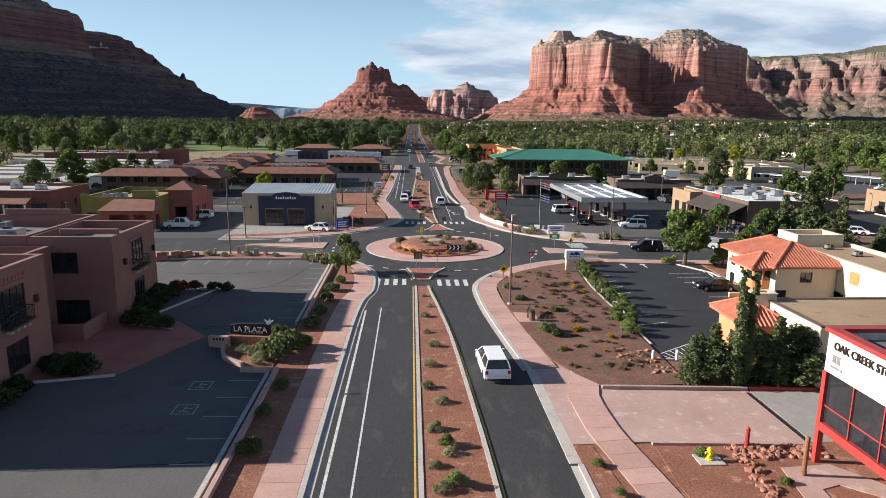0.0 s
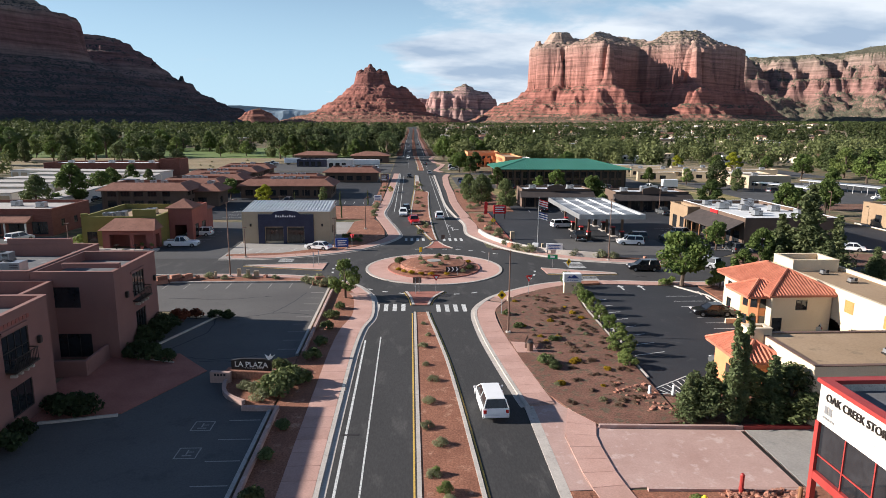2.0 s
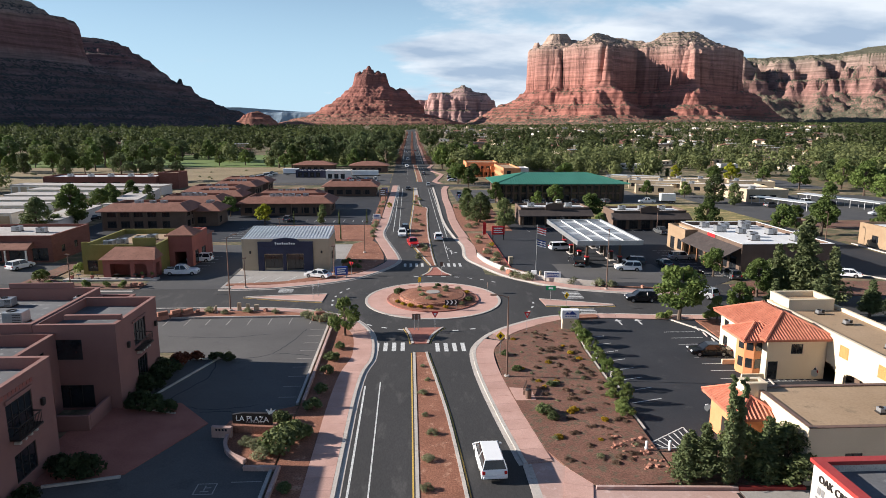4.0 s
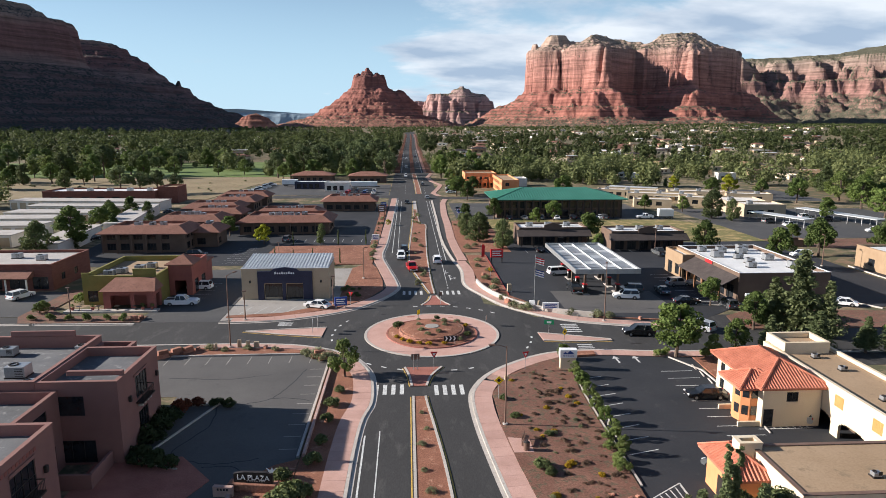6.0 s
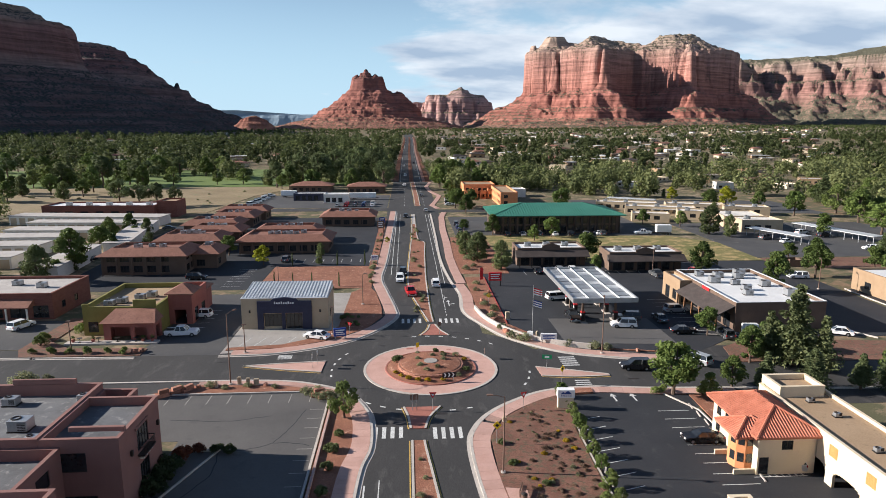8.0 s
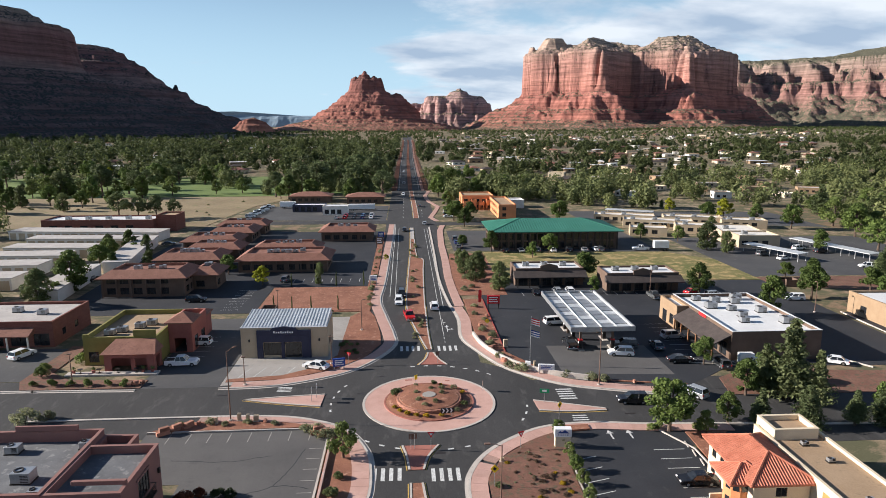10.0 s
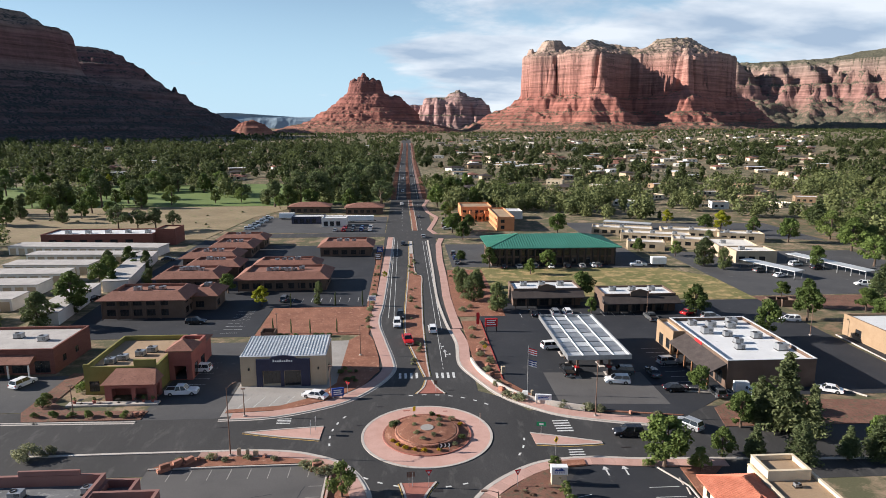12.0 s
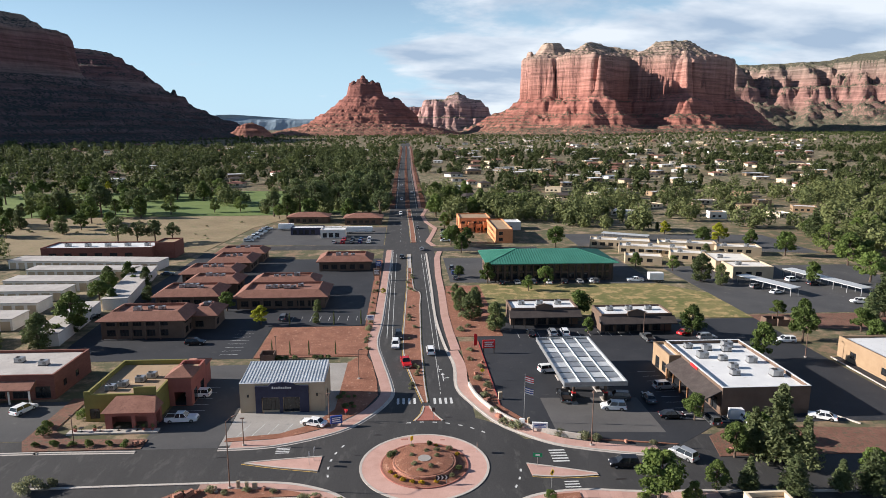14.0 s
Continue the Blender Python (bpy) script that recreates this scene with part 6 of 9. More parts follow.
    for k, (x, y) in enumerate(((4, 24), (7.5, 22.5), (4.5, 18), (8, 16), (11.5, 21.5), (13, 24.2), (8, 11.5), (13.5, 14.5), (14.5, 7), (6.5, 8))):
        roof_unit(60 + x, 111 + y, 4.91, 1.05 + 0.15 * (k % 3))


filling_station()


def strip_shop(x, y, w, d, h, label):
    b = thing("shop_row", label, "building", x, y)
    block(b, 0, 0, w, d, h, STUCCO_BROWN, ROOF_WHITE, {"S": [(1 + 3.2 * k, 0.1, 3.4 + 3.2 * k, 2.6, "window", 2) for k in range(int((w - 2) / 3.2))]}, parapet=0.4)
    bm = bmesh.new()
    v = [bm.verts.new(p) for p in ((-0.6, -2.6, 2.9), (w + 0.6, -2.6, 2.9), (w + 0.6, 0, 4.3), (-0.6, 0, 4.3), (-0.6, -2.6, 2.7), (w + 0.6, -2.6, 2.7), (w + 0.6, 0, 2.7), (-0.6, 0, 2.7))]
    for f in ((0, 1, 2, 3), (4, 7, 6, 5), (0, 4, 5, 1), (1, 5, 6, 2), (0, 3, 7, 4)):
        bm.faces.new([v[i] for i in f])
    part("canopy", bm, SHINGLE_DARK, b)
    for k in range(int(w / 3.2) + 1):
        part("post", box(0.2 + k * 3.2, -2.4, 0, 0.4 + k * 3.2, -2.2, 2.7), DARK_TRIM, b)
    bm = bmesh.new()
    prism(bm, [(w * 0.36, 0), (w * 0.62, 0), (w * 0.62, 1.2), (w * 0.49, 1.9), (w * 0.36, 1.2)], 0, 0.3)
    g = part("gable_sign", bm, STUCCO_BROWN, b)
    g.matrix_basis = pose(0, -0.004, h - 0.5, 90, 0, 0)
    for k in range(3):
        roof_unit(x + w * (0.2 + 0.28 * k), y + d * 0.6, h - 0.4, 1.1)


strip_shop(29.5, 169, 18.6, 9, 4.8, "dark brown shop row with a shingled canopy")
strip_shop(52.5, 162, 19.2, 9, 4.8, "brown shop row with a gabled sign parapet")


def green_building():
    b = thing("green_roofed_building", "two-storey glazed building with a green metal hip roof", "building", 30.5, 220)
    op = {"S": [(0.6 + 2.5 * k, v, 2.5 + 2.5 * k, v + 2.2, "window", 2) for k in range(17) for v in (0.6, 3.4)], "W": [(0.8 + 2.5 * k, v, 2.6 + 2.5 * k, v + 2.2, "window", 2) for k in range(8) for v in (0.6, 3.4)], "E": [(0.8 + 2.5 * k, v, 2.6 + 2.5 * k, v + 2.2, "window", 2) for k in range(8) for v in (0.6, 3.4)]}
    block(b, 0, 0, 44, 22, 6.4, STUCCO_BROWN, ROOF_GREY, op, parapet=0.3)
    hip(b, 0, 0, 44, 22, 6.5, 3.0, 1.6, ROOF_GREEN, label="green standing-seam metal roof", ribs=0.9)
    for k in range(18):
        part("column", box(-1.2 if k < 1 else -1.0 + 2.6 * k, -1.3, 0, (-1.2 if k < 1 else -1.0 + 2.6 * k) + 0.4, -0.9, 6.3), DARK_TRIM, b)


green_building()


def orange_building():
    b = thing("orange_building", "orange stucco pueblo-style building with stepped storeys", "building", 29, 300)
    block(b, 0, 28, 16, 46, 7.2, STUCCO_ORANGE, ROOF_TAN, {"S": [(1 + 3 * k, v, 2.8 + 3 * k, v + 1.5, "window", 2) for k in range(5) for v in (0.9, 3.9)], "W": [(2 + 4 * k, 1, 3.8 + 4 * k, 2.6, "window") for k in range(4)]}, parapet=0.5)
    block(b, 14, -6, 22, 27.9, 6.6, STUCCO_ORANGE, ROOF_TAN, {"S": [(1.6, 1, 3.4, 2.6, "window"), (1.6, 3.9, 3.4, 5.4, "window")], "W": [(2 + 4 * k, v, 3.8 + 4 * k, v + 1.6, "window") for k in range(8) for v in (0.9, 3.9)]}, parapet=0.5)
    for k in range(4):
        block(b, 0.4 + k * 3.9, 25.2, 3.2 + k * 3.9, 27.95, 4.2 + (k % 2), STUCCO_ORANGE, ROOF_TAN, {"S": [(0.5, 0.6, 2.2, 2.4, "open")]}, parapet=0.3, sides="SEW")


orange_building()


def low_white(x, y, w, d, h, turn):
    b = thing("white_complex", "low white stucco building with a pale flat roof", "building", x, y, 0, turn, group="low white buildings")
    block(b, 0, 0, w, d, h, STUCCO_TAN, STUCCO_WHITE, {"S": [(1 + 3.6 * k, 1.0, 3.2 + 3.6 * k, 2.5, "window", 2) for k in range(int((w - 2) / 3.6))], "E": [(1 + 3.6 * k, 1.0, 3.2 + 3.6 * k, 2.5, "window", 2) for k in range(int((d - 2.5) / 3.6))]}, parapet=0.4)
    for k in range(int(w / 9)):
        roof_unit(*(pose(x, y, 0, 0, 0, turn) @ Vector((4 + 9 * k, d * 0.5, 0))).xy, h - 0.4, 1.2, turn)


for q in ((84, 282, 26, 9, 3.6, -18), (92, 266, 28, 9, 3.6, -18), (112, 272, 24, 9, 3.8, -16), (108, 250, 22, 9, 3.6, -18), (117, 230, 15, 18, 4.2, -10), (118, 219, 14.5, 10.5, 4.4, -4), (133, 262, 18, 9, 3.6, -14), (88, 246, 14, 8, 3.4, -16)):
    low_white(*q)


def carport(x, y, w, d, turn):
    c = thing("carport", "long open carport with a flat pale roof", "carport", x, y, 0, turn, group="carports")
    part("roof", box(0, 0, 2.6, w, d, 2.8), ROOF_METAL, c)
    for k in range(int(w / 5) + 1):
        for v in (0.6, d - 0.6):
            u = 0.3 + k * (w - 0.6) / int(w / 5)
            part("post", box(u - 0.08, v - 0.08, 0, u + 0.08, v + 0.08, 2.6), GALV, c)


carport(116, 213, 21, 5, -68)
carport(138, 222, 31, 5, -74)
carport(96, 304, 22, 5, -30)
carport(102, 262, 16, 5, -20)


def sand_shop():
    b = thing("sand_shop", "sand-coloured block shop with a white flat roof", "building", 103.5, 112)
    block(b, 0, 0, 26, 29, 4.9, STUCCO_SAND, ROOF_WHITE, {"W": [(4, 1, 6, 2.6, "window"), (14, 1, 16, 2.6, "window")], "S": [(2 + 4 * k, 0.1, 5 + 4 * k, 3.0, "window", 3) for k in range(5)]}, parapet=0.5)


sand_shop()


def tiled_building():
    """The stucco building beside the dark lot: a tiled front with a turret, and a long arcaded wing."""
    b = thing("stucco_building", "cream stucco building with a red tile hip roof", "building", 37.8, 62.8)
    block(b, 0, 0, 6.5, 10.4, 4.6, STUCCO_CREAM, ROOF_TAN, {"S": [(2.6, 2.9, 3.9, 4.0, "window", 2), (0.2, 0.05, 1.3, 2.1, "door", 1)], "W": [(0.6, 2.8, 1.6, 3.9, "window", 2), (0.6, 0.7, 1.6, 1.9, "window", 2), (2.6, 2.8, 3.6, 3.9, "window", 2)]}, parapet=0.2, coping=STUCCO_CREAM)
    hip(b, 0, 0, 6.5, 10.4, 4.72, 1.9, 0.7, TILE_RED, label="red clay tile hip roof", ribs=0.34)
    tur = part("turret", tube(bmesh.new(), [(-0.3, 2.6, 0.0), (-0.3, 2.6, 4.3)], [1.55, 1.55], 10), STUCCO_ORANGE, b, "orange stucco corner turret")
    for a in (198, 234, 270):
        for z in (0.9, 2.9):
            w = part("window", box(-0.32, -0.05, 0, 0.32, 0.05, 1.05), GLASS, tur)
            w.matrix_basis = pose(-0.3 + 1.47 * math.cos(radians(a)), 2.6 + 1.47 * math.sin(radians(a)), z, 0, 0, a + 90)
    hip(b, -2.2, 0.6, 2.4, 4.7, 4.35, 1.3, 0.35, TILE_RED, label="small red clay tile turret roof", ribs=0.34)
    for y in (4.6, 0.2):
        part("planter_wall", box(-2.4, y, 0, -0.02, y + 0.25, 0.6), STUCCO_CREAM, b)
    long = thing("arcade_wing", "long cream stucco wing with arches and a tan flat roof", "building", 44.4, 44)
    arches = [(4.0 + 5.4 * k, 0.0, 8.2 + 5.4 * k, 2.0, "open") for k in range(4)]
    shut = [(2.6 + 5.6 * k, 3.3, 4.0 + 5.6 * k, 4.6, "open") for k in range(5)]
    block(long, 0, 0, 7.2, 31, 5.4, STUCCO_CREAM, ROOF_TAN, {"W": arches + shut}, parapet=0.35)
    for u0, v0, u1, v1, _ in arches:
        ar = bmesh.new()
        n = 10
        prof = [(u0, 2.0), (u0, 2.6), (u1, 2.6), (u1, 2.0)] + [((u0 + u1) / 2 + (u1 - u0) / 2 * math.cos(math.pi * k / n), 1.2 + 0.85 * math.sin(math.pi * k / n)) for k in range(n + 1)]
        o = [bm_v for bm_v in prof]
        for k in range(n):
            a, c = prof[4 + k], prof[5 + k]
            bx(ar, min(a[0], c[0]), 0.0, max(a[1], c[1]), max(a[0], c[0]), 0.29, 2.0)
        ob = part("arch", ar, STUCCO_CREAM, long)
        ob.matrix_basis = pose(0, 31 - 0.3, 0, 0, 0, 270)
    part("arcade_back", box(2.6, 0.4, 0, 2.8, 30.6, 4.8), STUCCO_BROWN, long)
    for u0, v0, u1, v1, _ in shut:
        s = part("shutter", box(u0 + 0.01, 0.02, v0 + 0.01, u1 - 0.01, 0.12, v1 - 0.01), SHUTTER, long, "closed orange wooden shutter")
        s.matrix_basis = pose(0, 31 - 0.3, 0, 0, 0, 270)
        sl = bmesh.new()
        for k in range(7):
            bx(sl, u0 + 0.1, -0.01, v0 + 0.1 + 0.17 * k, u1 - 0.1, 0.018, v0 + 0.18 + 0.17 * k)
        o = part("slat", sl, SHUTTER, s)
    block(long, 0.6, 27.4, 6.2, 31.5, 6.4, STUCCO_CREAM, ROOF_TAN, {}, parapet=0.6, z0=0.0)
    for x, y in ((48, 70.0), (48.6, 66), (47.5, 58), (49.2, 54)):
        roof_unit(x, y, 5.06, 0.5)
    near = thing("stucco_wing", "cream stucco wing with a tan roof and red tile entrance", "building", 29.6, 42.6)
    block(near, 0, 0, 14.7, 7.9, 4.7, STUCCO_CREAM, ROOF_TAN, {"S": [(3, 1.2, 4.4, 2.6, "window"), (8, 1.2, 9.4, 2.6, "window")]}, parapet=0.04, coping=RUST_STEEL)
    block(near, -1.4, 7.0, 0.6, 8.3, 5.3, STUCCO_CREAM, ROOF_TAN, {}, parapet=0.3)
    part("entrance", box(-2.7, 5.2, 0, -0.01, 9.9, 3.3), STUCCO_ORANGE, near, "orange stucco entrance")
    part("door", box(-2.76, 6.6, 0.02, -2.704, 7.7, 2.1), DARK_TRIM, near)
    hip(near, -2.7, 4.9, 0.2, 10.2, 3.35, 1.15, 0.55, TILE_RED, label="red clay tile entrance roof", ribs=0.34)
    for x, y in ((37, 45), (40.5, 47.5)):
        roof_unit(x, y, 4.67, 0.45)


tiled_building()


def storage_office():
    b = thing("storage_office", "white stone-faced storage office with a red steel frame", "building", 22.94, 12.76)
    b.scale.z = 1.09
    L = 19.5
    part("wall", box(0.02, 0, 5.2, 0.4, L, 7.3), STONE_WHITE, b, "pale stone-faced sign band")
    part("wall", box(0.42, L - 0.35, 5.2, 20, L, 7.3), STONE_WHITE, b)
    part("wall", box(0.42, 0, 2.2, 20, 0.35, 7.3), STONE_WHITE, b)
    part("roof", box(0.42, 0.36, 6.7, 20, L - 0.36, 6.9), ROOF_GREY, b, "dark grey flat roof")
    bm = bmesh.new()
    bx(bm, -0.14, -0.1, 7.3, 0.5, L + 0.14, 7.52), bx(bm, 0.5, L - 0.4, 7.3, 20, L + 0.14, 7.52)
    part("fascia", bm, RED_STEEL, b, "red steel roof edge")
    part("beam", box(-0.05, 0, 2.0, 0.35, L, 2.45), RED_STEEL, b, "red steel floor beam")
    part("beam", box(0.36, L - 0.4, 2.0, 20, L, 2.45), RED_STEEL, b)
    part("soffit", box(0.36, 0.36, 2.1, 20, L - 0.42, 2.2), STUCCO_WHITE, b)
    n = 8
    for k in range(n):
        y0, y1 = L - 0.25 - (k + 1) * 2.3, L - 0.25 - k * 2.3
        w = part("window", box(0.05, y0 + 0.06, 2.46, 0.2, y0 + 0.14, 5.19), RED_STEEL, b)
        part("pane", box(0.12, y0 + 0.15, 2.5, 0.15, y1 + 0.05, 5.16), GLASS, w)
        part("transom", box(0.06, y0 + 0.15, 3.35, 0.19, y1 + 0.05, 3.42), RED_STEEL, w)
    part("corner_post", box(-0.06, L - 0.3, 0, 0.26, L + 0.02, 5.2), RED_STEEL, b, "red steel corner post")
    part("corner_post", box(-0.06, 6, 0, 0.26, 6.3, 2.0), RED_STEEL, b)
    part("inner_wall", box(6, 1, 0, 6.3, L - 1, 2.1), STUCCO_TAN, b)
    letters("OAK CREEK STORAGE", 0.57, Matrix(((0, 0, -1, -0.03), (-1, 0, 0, L - 3.5), (0, 1, 0, 6.72), (0, 0, 0, 1))), DARK_TRIM, b)
    bars = bmesh.new()
    for k in range(2):
        bx(bars, -0.02, L - 0.85 - 0.34 * k, 5.85, 0.015, L - 0.6 - 0.34 * k, 6.25)
    for k in range(5):
        bx(bars, -0.02, L - 0.62 - 0.2 * k, 5.55, 0.015, L - 0.5 - 0.2 * k, 5.66)
    part("sign_bars", bars, GALV, b)


storage_office()


# ---- trees and shrubs ----
def leaf_mesh(name, centres, sizes, normals, material, rnd, squash=0.75):
    """Many small leaf patches, each its own piece: bent quads round the given centres."""
    n = len(centres)
    c, nr = np.asarray(centres), np.asarray(normals)
    nr = nr / (np.linalg.norm(nr, axis=1, keepdims=True) + 1e-9)
    a = np.cross(nr, rnd.normal(size=(n, 3)))
    a /= np.linalg.norm(a, axis=1, keepdims=True) + 1e-9
    b = np.cross(nr, a)
    s = np.asarray(sizes)[:, None]
    k = rnd.uniform(0.6, 1.25, (4, n, 1))
    v = np.stack([c - a * s * k[0], c - b * s * squash * k[1] + nr * s * 0.25, c + a * s * k[2], c + b * s * squash * k[3] + nr * s * 0.25], 1).reshape(-1, 3)
    me = bpy.data.meshes.new(name)
    me.vertices.add(4 * n)
    me.vertices.foreach_set("co", v.astype(np.float32).ravel())
    me.loops.add(4 * n)
    me.loops.foreach_set("vertex_index", np.arange(4 * n, dtype=np.int32))
    me.polygons.add(n)
    me.polygons.foreach_set("loop_start", np.arange(0, 4 * n, 4, dtype=np.int32))
    me.update(calc_edges=True)
    me.materials.append(material)
    return me


def clumps(rnd, heads, radii, per, leaf):
    """Leaf patches round clump heads: places, sizes and outward normals."""
    c, s, nn = [], [], []
    for h, r in zip(heads, radii):
        d = rnd.normal(size=(per, 3))
        d /= np.linalg.norm(d, axis=1, keepdims=True)
        rad = r * rnd.uniform(0.35, 1.0, (per, 1)) ** 0.5
        c.append(np.asarray(h) + d * rad * np.array([1, 1, 0.8]))
        s.append(rnd.uniform(0.6, 1.3, per) * leaf)
        nn.append(d + 0.8 * rnd.normal(size=(per, 3)) + np.array([0, 0, 0.4]))
    return np.concatenate(c), np.concatenate(s), np.concatenate(nn)


def broad_tree(seed, label, material, h=1.0, wide=0.42, per=110, heads_n=36, low=0.22, leaf=0.029, category="tree"):
    """A broad-leaved tree one metre high, to be scaled: tapered trunk, limbs, and a crown of leaf clumps."""
    rnd = np.random.default_rng(seed)
    t = thing("tree", label, category)
    bm = bmesh.new()
    lean = rnd.uniform(-0.03, 0.03, 2)
    tube(bm, [(0, 0, 0), (lean[0] * 0.4, lean[1] * 0.4, 0.2), (lean[0], lean[1], 0.5), (lean[0], lean[1], 0.8)], [0.034, 0.026, 0.017, 0.005], 7)
    heads, radii = [], []
    for k in range(heads_n):
        u = rnd.uniform(low, 0.93)
        w = wide * (math.sin(math.pi * min(1.0, (u - low + 0.16) / (1.06 - low))) ** 0.6) * rnd.uniform(0.45, 1.0)
        a = rnd.uniform(0, 2 * math.pi)
        heads.append((w * math.cos(a) * 0.85, w * math.sin(a) * 0.85, u))
        radii.append(rnd.uniform(0.075, 0.145))
    for k in range(0, heads_n, 5):
        hx, hy, hz = heads[k]
        tube(bm, [(lean[0] * 0.5, lean[1] * 0.5, hz * 0.55), (hx * 0.5, hy * 0.5, hz * 0.82), (hx, hy, hz)], [0.012, 0.008, 0.003], 5)
    part("trunk", bm, BARK, t)
    part("crown", leaf_mesh("crown", *clumps(rnd, heads, radii, per, leaf), material, rnd), material, t)
    return t


def conifer(seed, label, material, wide=0.2, tiers=13, per=52, leaf=0.035, low=0.12, ragged=0.5):
    """A conifer one metre high: straight trunk, boughs in tiers, needles along the boughs."""
    rnd = np.random.default_rng(seed)
    t = thing("tree", label, "tree")
    bm = bmesh.new()
    tube(bm, [(0, 0, 0), (0.005, 0, 0.5), (0, 0.004, 0.97)], [0.026, 0.016, 0.003], 7)
    heads, radii = [], []
    for k in range(tiers):
        u = low + (0.97 - low) * k / (tiers - 1)
        reach = wide * (1 - (u - low) / (1.02 - low)) ** 0.75 * rnd.uniform(1 - ragged, 1.05) + 0.012
        n = max(3, int(8 * (1 - u) + 3))
        a0 = rnd.uniform(0, 6.28)
        for j in range(n):
            a = a0 + 6.283 * j / n + rnd.uniform(-0.25, 0.25)
            rr = reach * rnd.uniform(0.65, 1.05)
            tip = (rr * math.cos(a), rr * math.sin(a), u - 0.12 * rr + rnd.uniform(-0.01, 0.01))
            if k % 2 == 0 and j % 2 == 0:
                tube(bm, [(0, 0, u), tip], [0.006, 0.002], 4)
            for f in (0.45, 0.9) if rr > 0.07 else (0.7,):
                heads.append((tip[0] * f, tip[1] * f, u + (tip[2] - u) * f))
                radii.append(0.022 + 0.24 * rr)
    part("trunk", bm, BARK, t)
    part("crown", leaf_mesh("crown", *clumps(rnd, heads, radii, max(6, per * 40 // len(heads)), leaf), material, rnd, 0.5), material, t)
    return t


def column_tree(seed, label):
    rnd = np.random.default_rng(seed)
    t = thing("cypress", label, "tree")
    part("trunk", tube(bmesh.new(), [(0, 0, 0), (0, 0, 0.9)], [0.018, 0.004], 6), BARK, t)
    heads = [(rnd.uniform(-0.02, 0.02), rnd.uniform(-0.02, 0.02), u) for u in np.linspace(0.05, 0.96, 30)]
    radii = [0.037 * (1 - (2 * u - 0.75) ** 2 * 0.45) * (1 - u**5) + 0.012 for *_, u in heads]
    part("crown", leaf_mesh("crown", *clumps(rnd, heads, radii, 110, 0.016), LEAF_PINE, rnd, 0.5), LEAF_PINE, t)
    return t


def shrub(seed, label, material, flat=0.7, per=64, n=18, leaf=0.055, name="shrub"):
    """A low bush about one metre across: short stems and a dense dome of leaf clumps."""
    rnd = np.random.default_rng(seed)
    t = thing(name, label, "shrub")
    bm = bmesh.new()
    heads, radii = [], []
    for k in range(n):
        a, r = rnd.uniform(0, 6.28), 0.36 * math.sqrt(rnd.uniform(0, 1))
        z = flat * (0.18 + 0.62 * (1 - (r / 0.42) ** 2) * rnd.uniform(0.6, 1.0))
        heads.append((r * math.cos(a), r * math.sin(a), z))
        radii.append(rnd.uniform(0.14, 0.22))
        if k % 4 == 0:
            tube(bm, [(0, 0, 0), (heads[-1][0] * 0.6, heads[-1][1] * 0.6, z * 0.7)], [0.03, 0.012], 4)
    part("stems", bm, BARK, t)
    part("leaves", leaf_mesh("leaves", *clumps(rnd, heads, radii, per, leaf), material, rnd), material, t)
    return t


def stand(x, y):
    """Height of the ground that a plant stands on."""
    r = math.hypot(x - RX, y - RY)
    return 1.02 if r < 4.4 else 0.34 if r < 6.8 else land(x, y) + 0.05


def place(kinds, spots, group, seed=1, wide=1.0):
    """Copies of the given kinds at (x, y, height)."""
    rnd = random.Random(seed)
    for i, (x, y, h) in enumerate(spots):
        ob = kinds[i % len(kinds)]
        s = h * rnd.uniform(0.95, 1.05) * (1.1 if ob['category'] == 'shrub' else 1.0)
        k = rnd.uniform(0.92, 1.1) * wide
        c = copy_thing(ob, Matrix.LocRotScale((x, y, stand(x, y)), Euler((0, 0, rnd.uniform(0, 6.28))), (s * k, s * k, s)))
        c["group"] = group


STORE = []


def model(ob):
    STORE.append(ob)
    return ob


D = [model(broad_tree(s, "round-crowned green broad-leaved tree", LEAF_GREEN, wide=w)) for s, w in ((1, 0.42), (2, 0.36), (3, 0.46), (4, 0.39))]
DL = [model(broad_tree(s, "light green broad-leaved tree with an open crown", LEAF_LIME, wide=w, heads_n=26)) for s, w in ((11, 0.40), (12, 0.45))]
YT = [model(broad_tree(21, "bright yellow-green small tree", LEAF_YELLOW, wide=0.52))]
PN = [model(conifer(s, "dark pine with ragged boughs", LEAF_PINE, w, 15, 130, 0.024, lo, 0.55)) for s, w, lo in ((31, 0.24, 0.10), (32, 0.28, 0.2), (33, 0.21, 0.06))]
UM = [model(broad_tree(s, "tall flat-topped dark pine", LEAF_PINE, wide=0.42, low=0.42, heads_n=26, per=120, leaf=0.024)) for s in (35, 36)]
JN = [model(broad_tree(s, "dense dark green juniper tree", LEAF_JUNIPER, wide=0.36, low=0.06, heads_n=48, per=100, leaf=0.025)) for s in (41, 42)]
PG = [model(conifer(s, "tall grey-green pine with an open ragged crown", LEAF_SOFT, 0.25, 16, 120, 0.027, 0.12, 0.6)) for s in (37, 38)]
CY = [model(column_tree(51, "slender dark green column cypress"))]
S_DARK = [model(shrub(s, "clipped dark green round shrub", LEAF_DARK)) for s in (61, 62)]
S_GREEN = [model(shrub(s, "round light green garden shrub", LEAF_LIME, per=110, leaf=0.036)) for s in (63, 64)]
S_SAGE = [model(shrub(s, "low grey-green desert shrub", LEAF_SAGE, 0.55, per=90, n=14, leaf=0.034)) for s in (65, 66)]
S_DRY = [model(shrub(71, "dry brown twiggy scrub", LEAF_DRY, 0.42, per=80, leaf=0.034))]
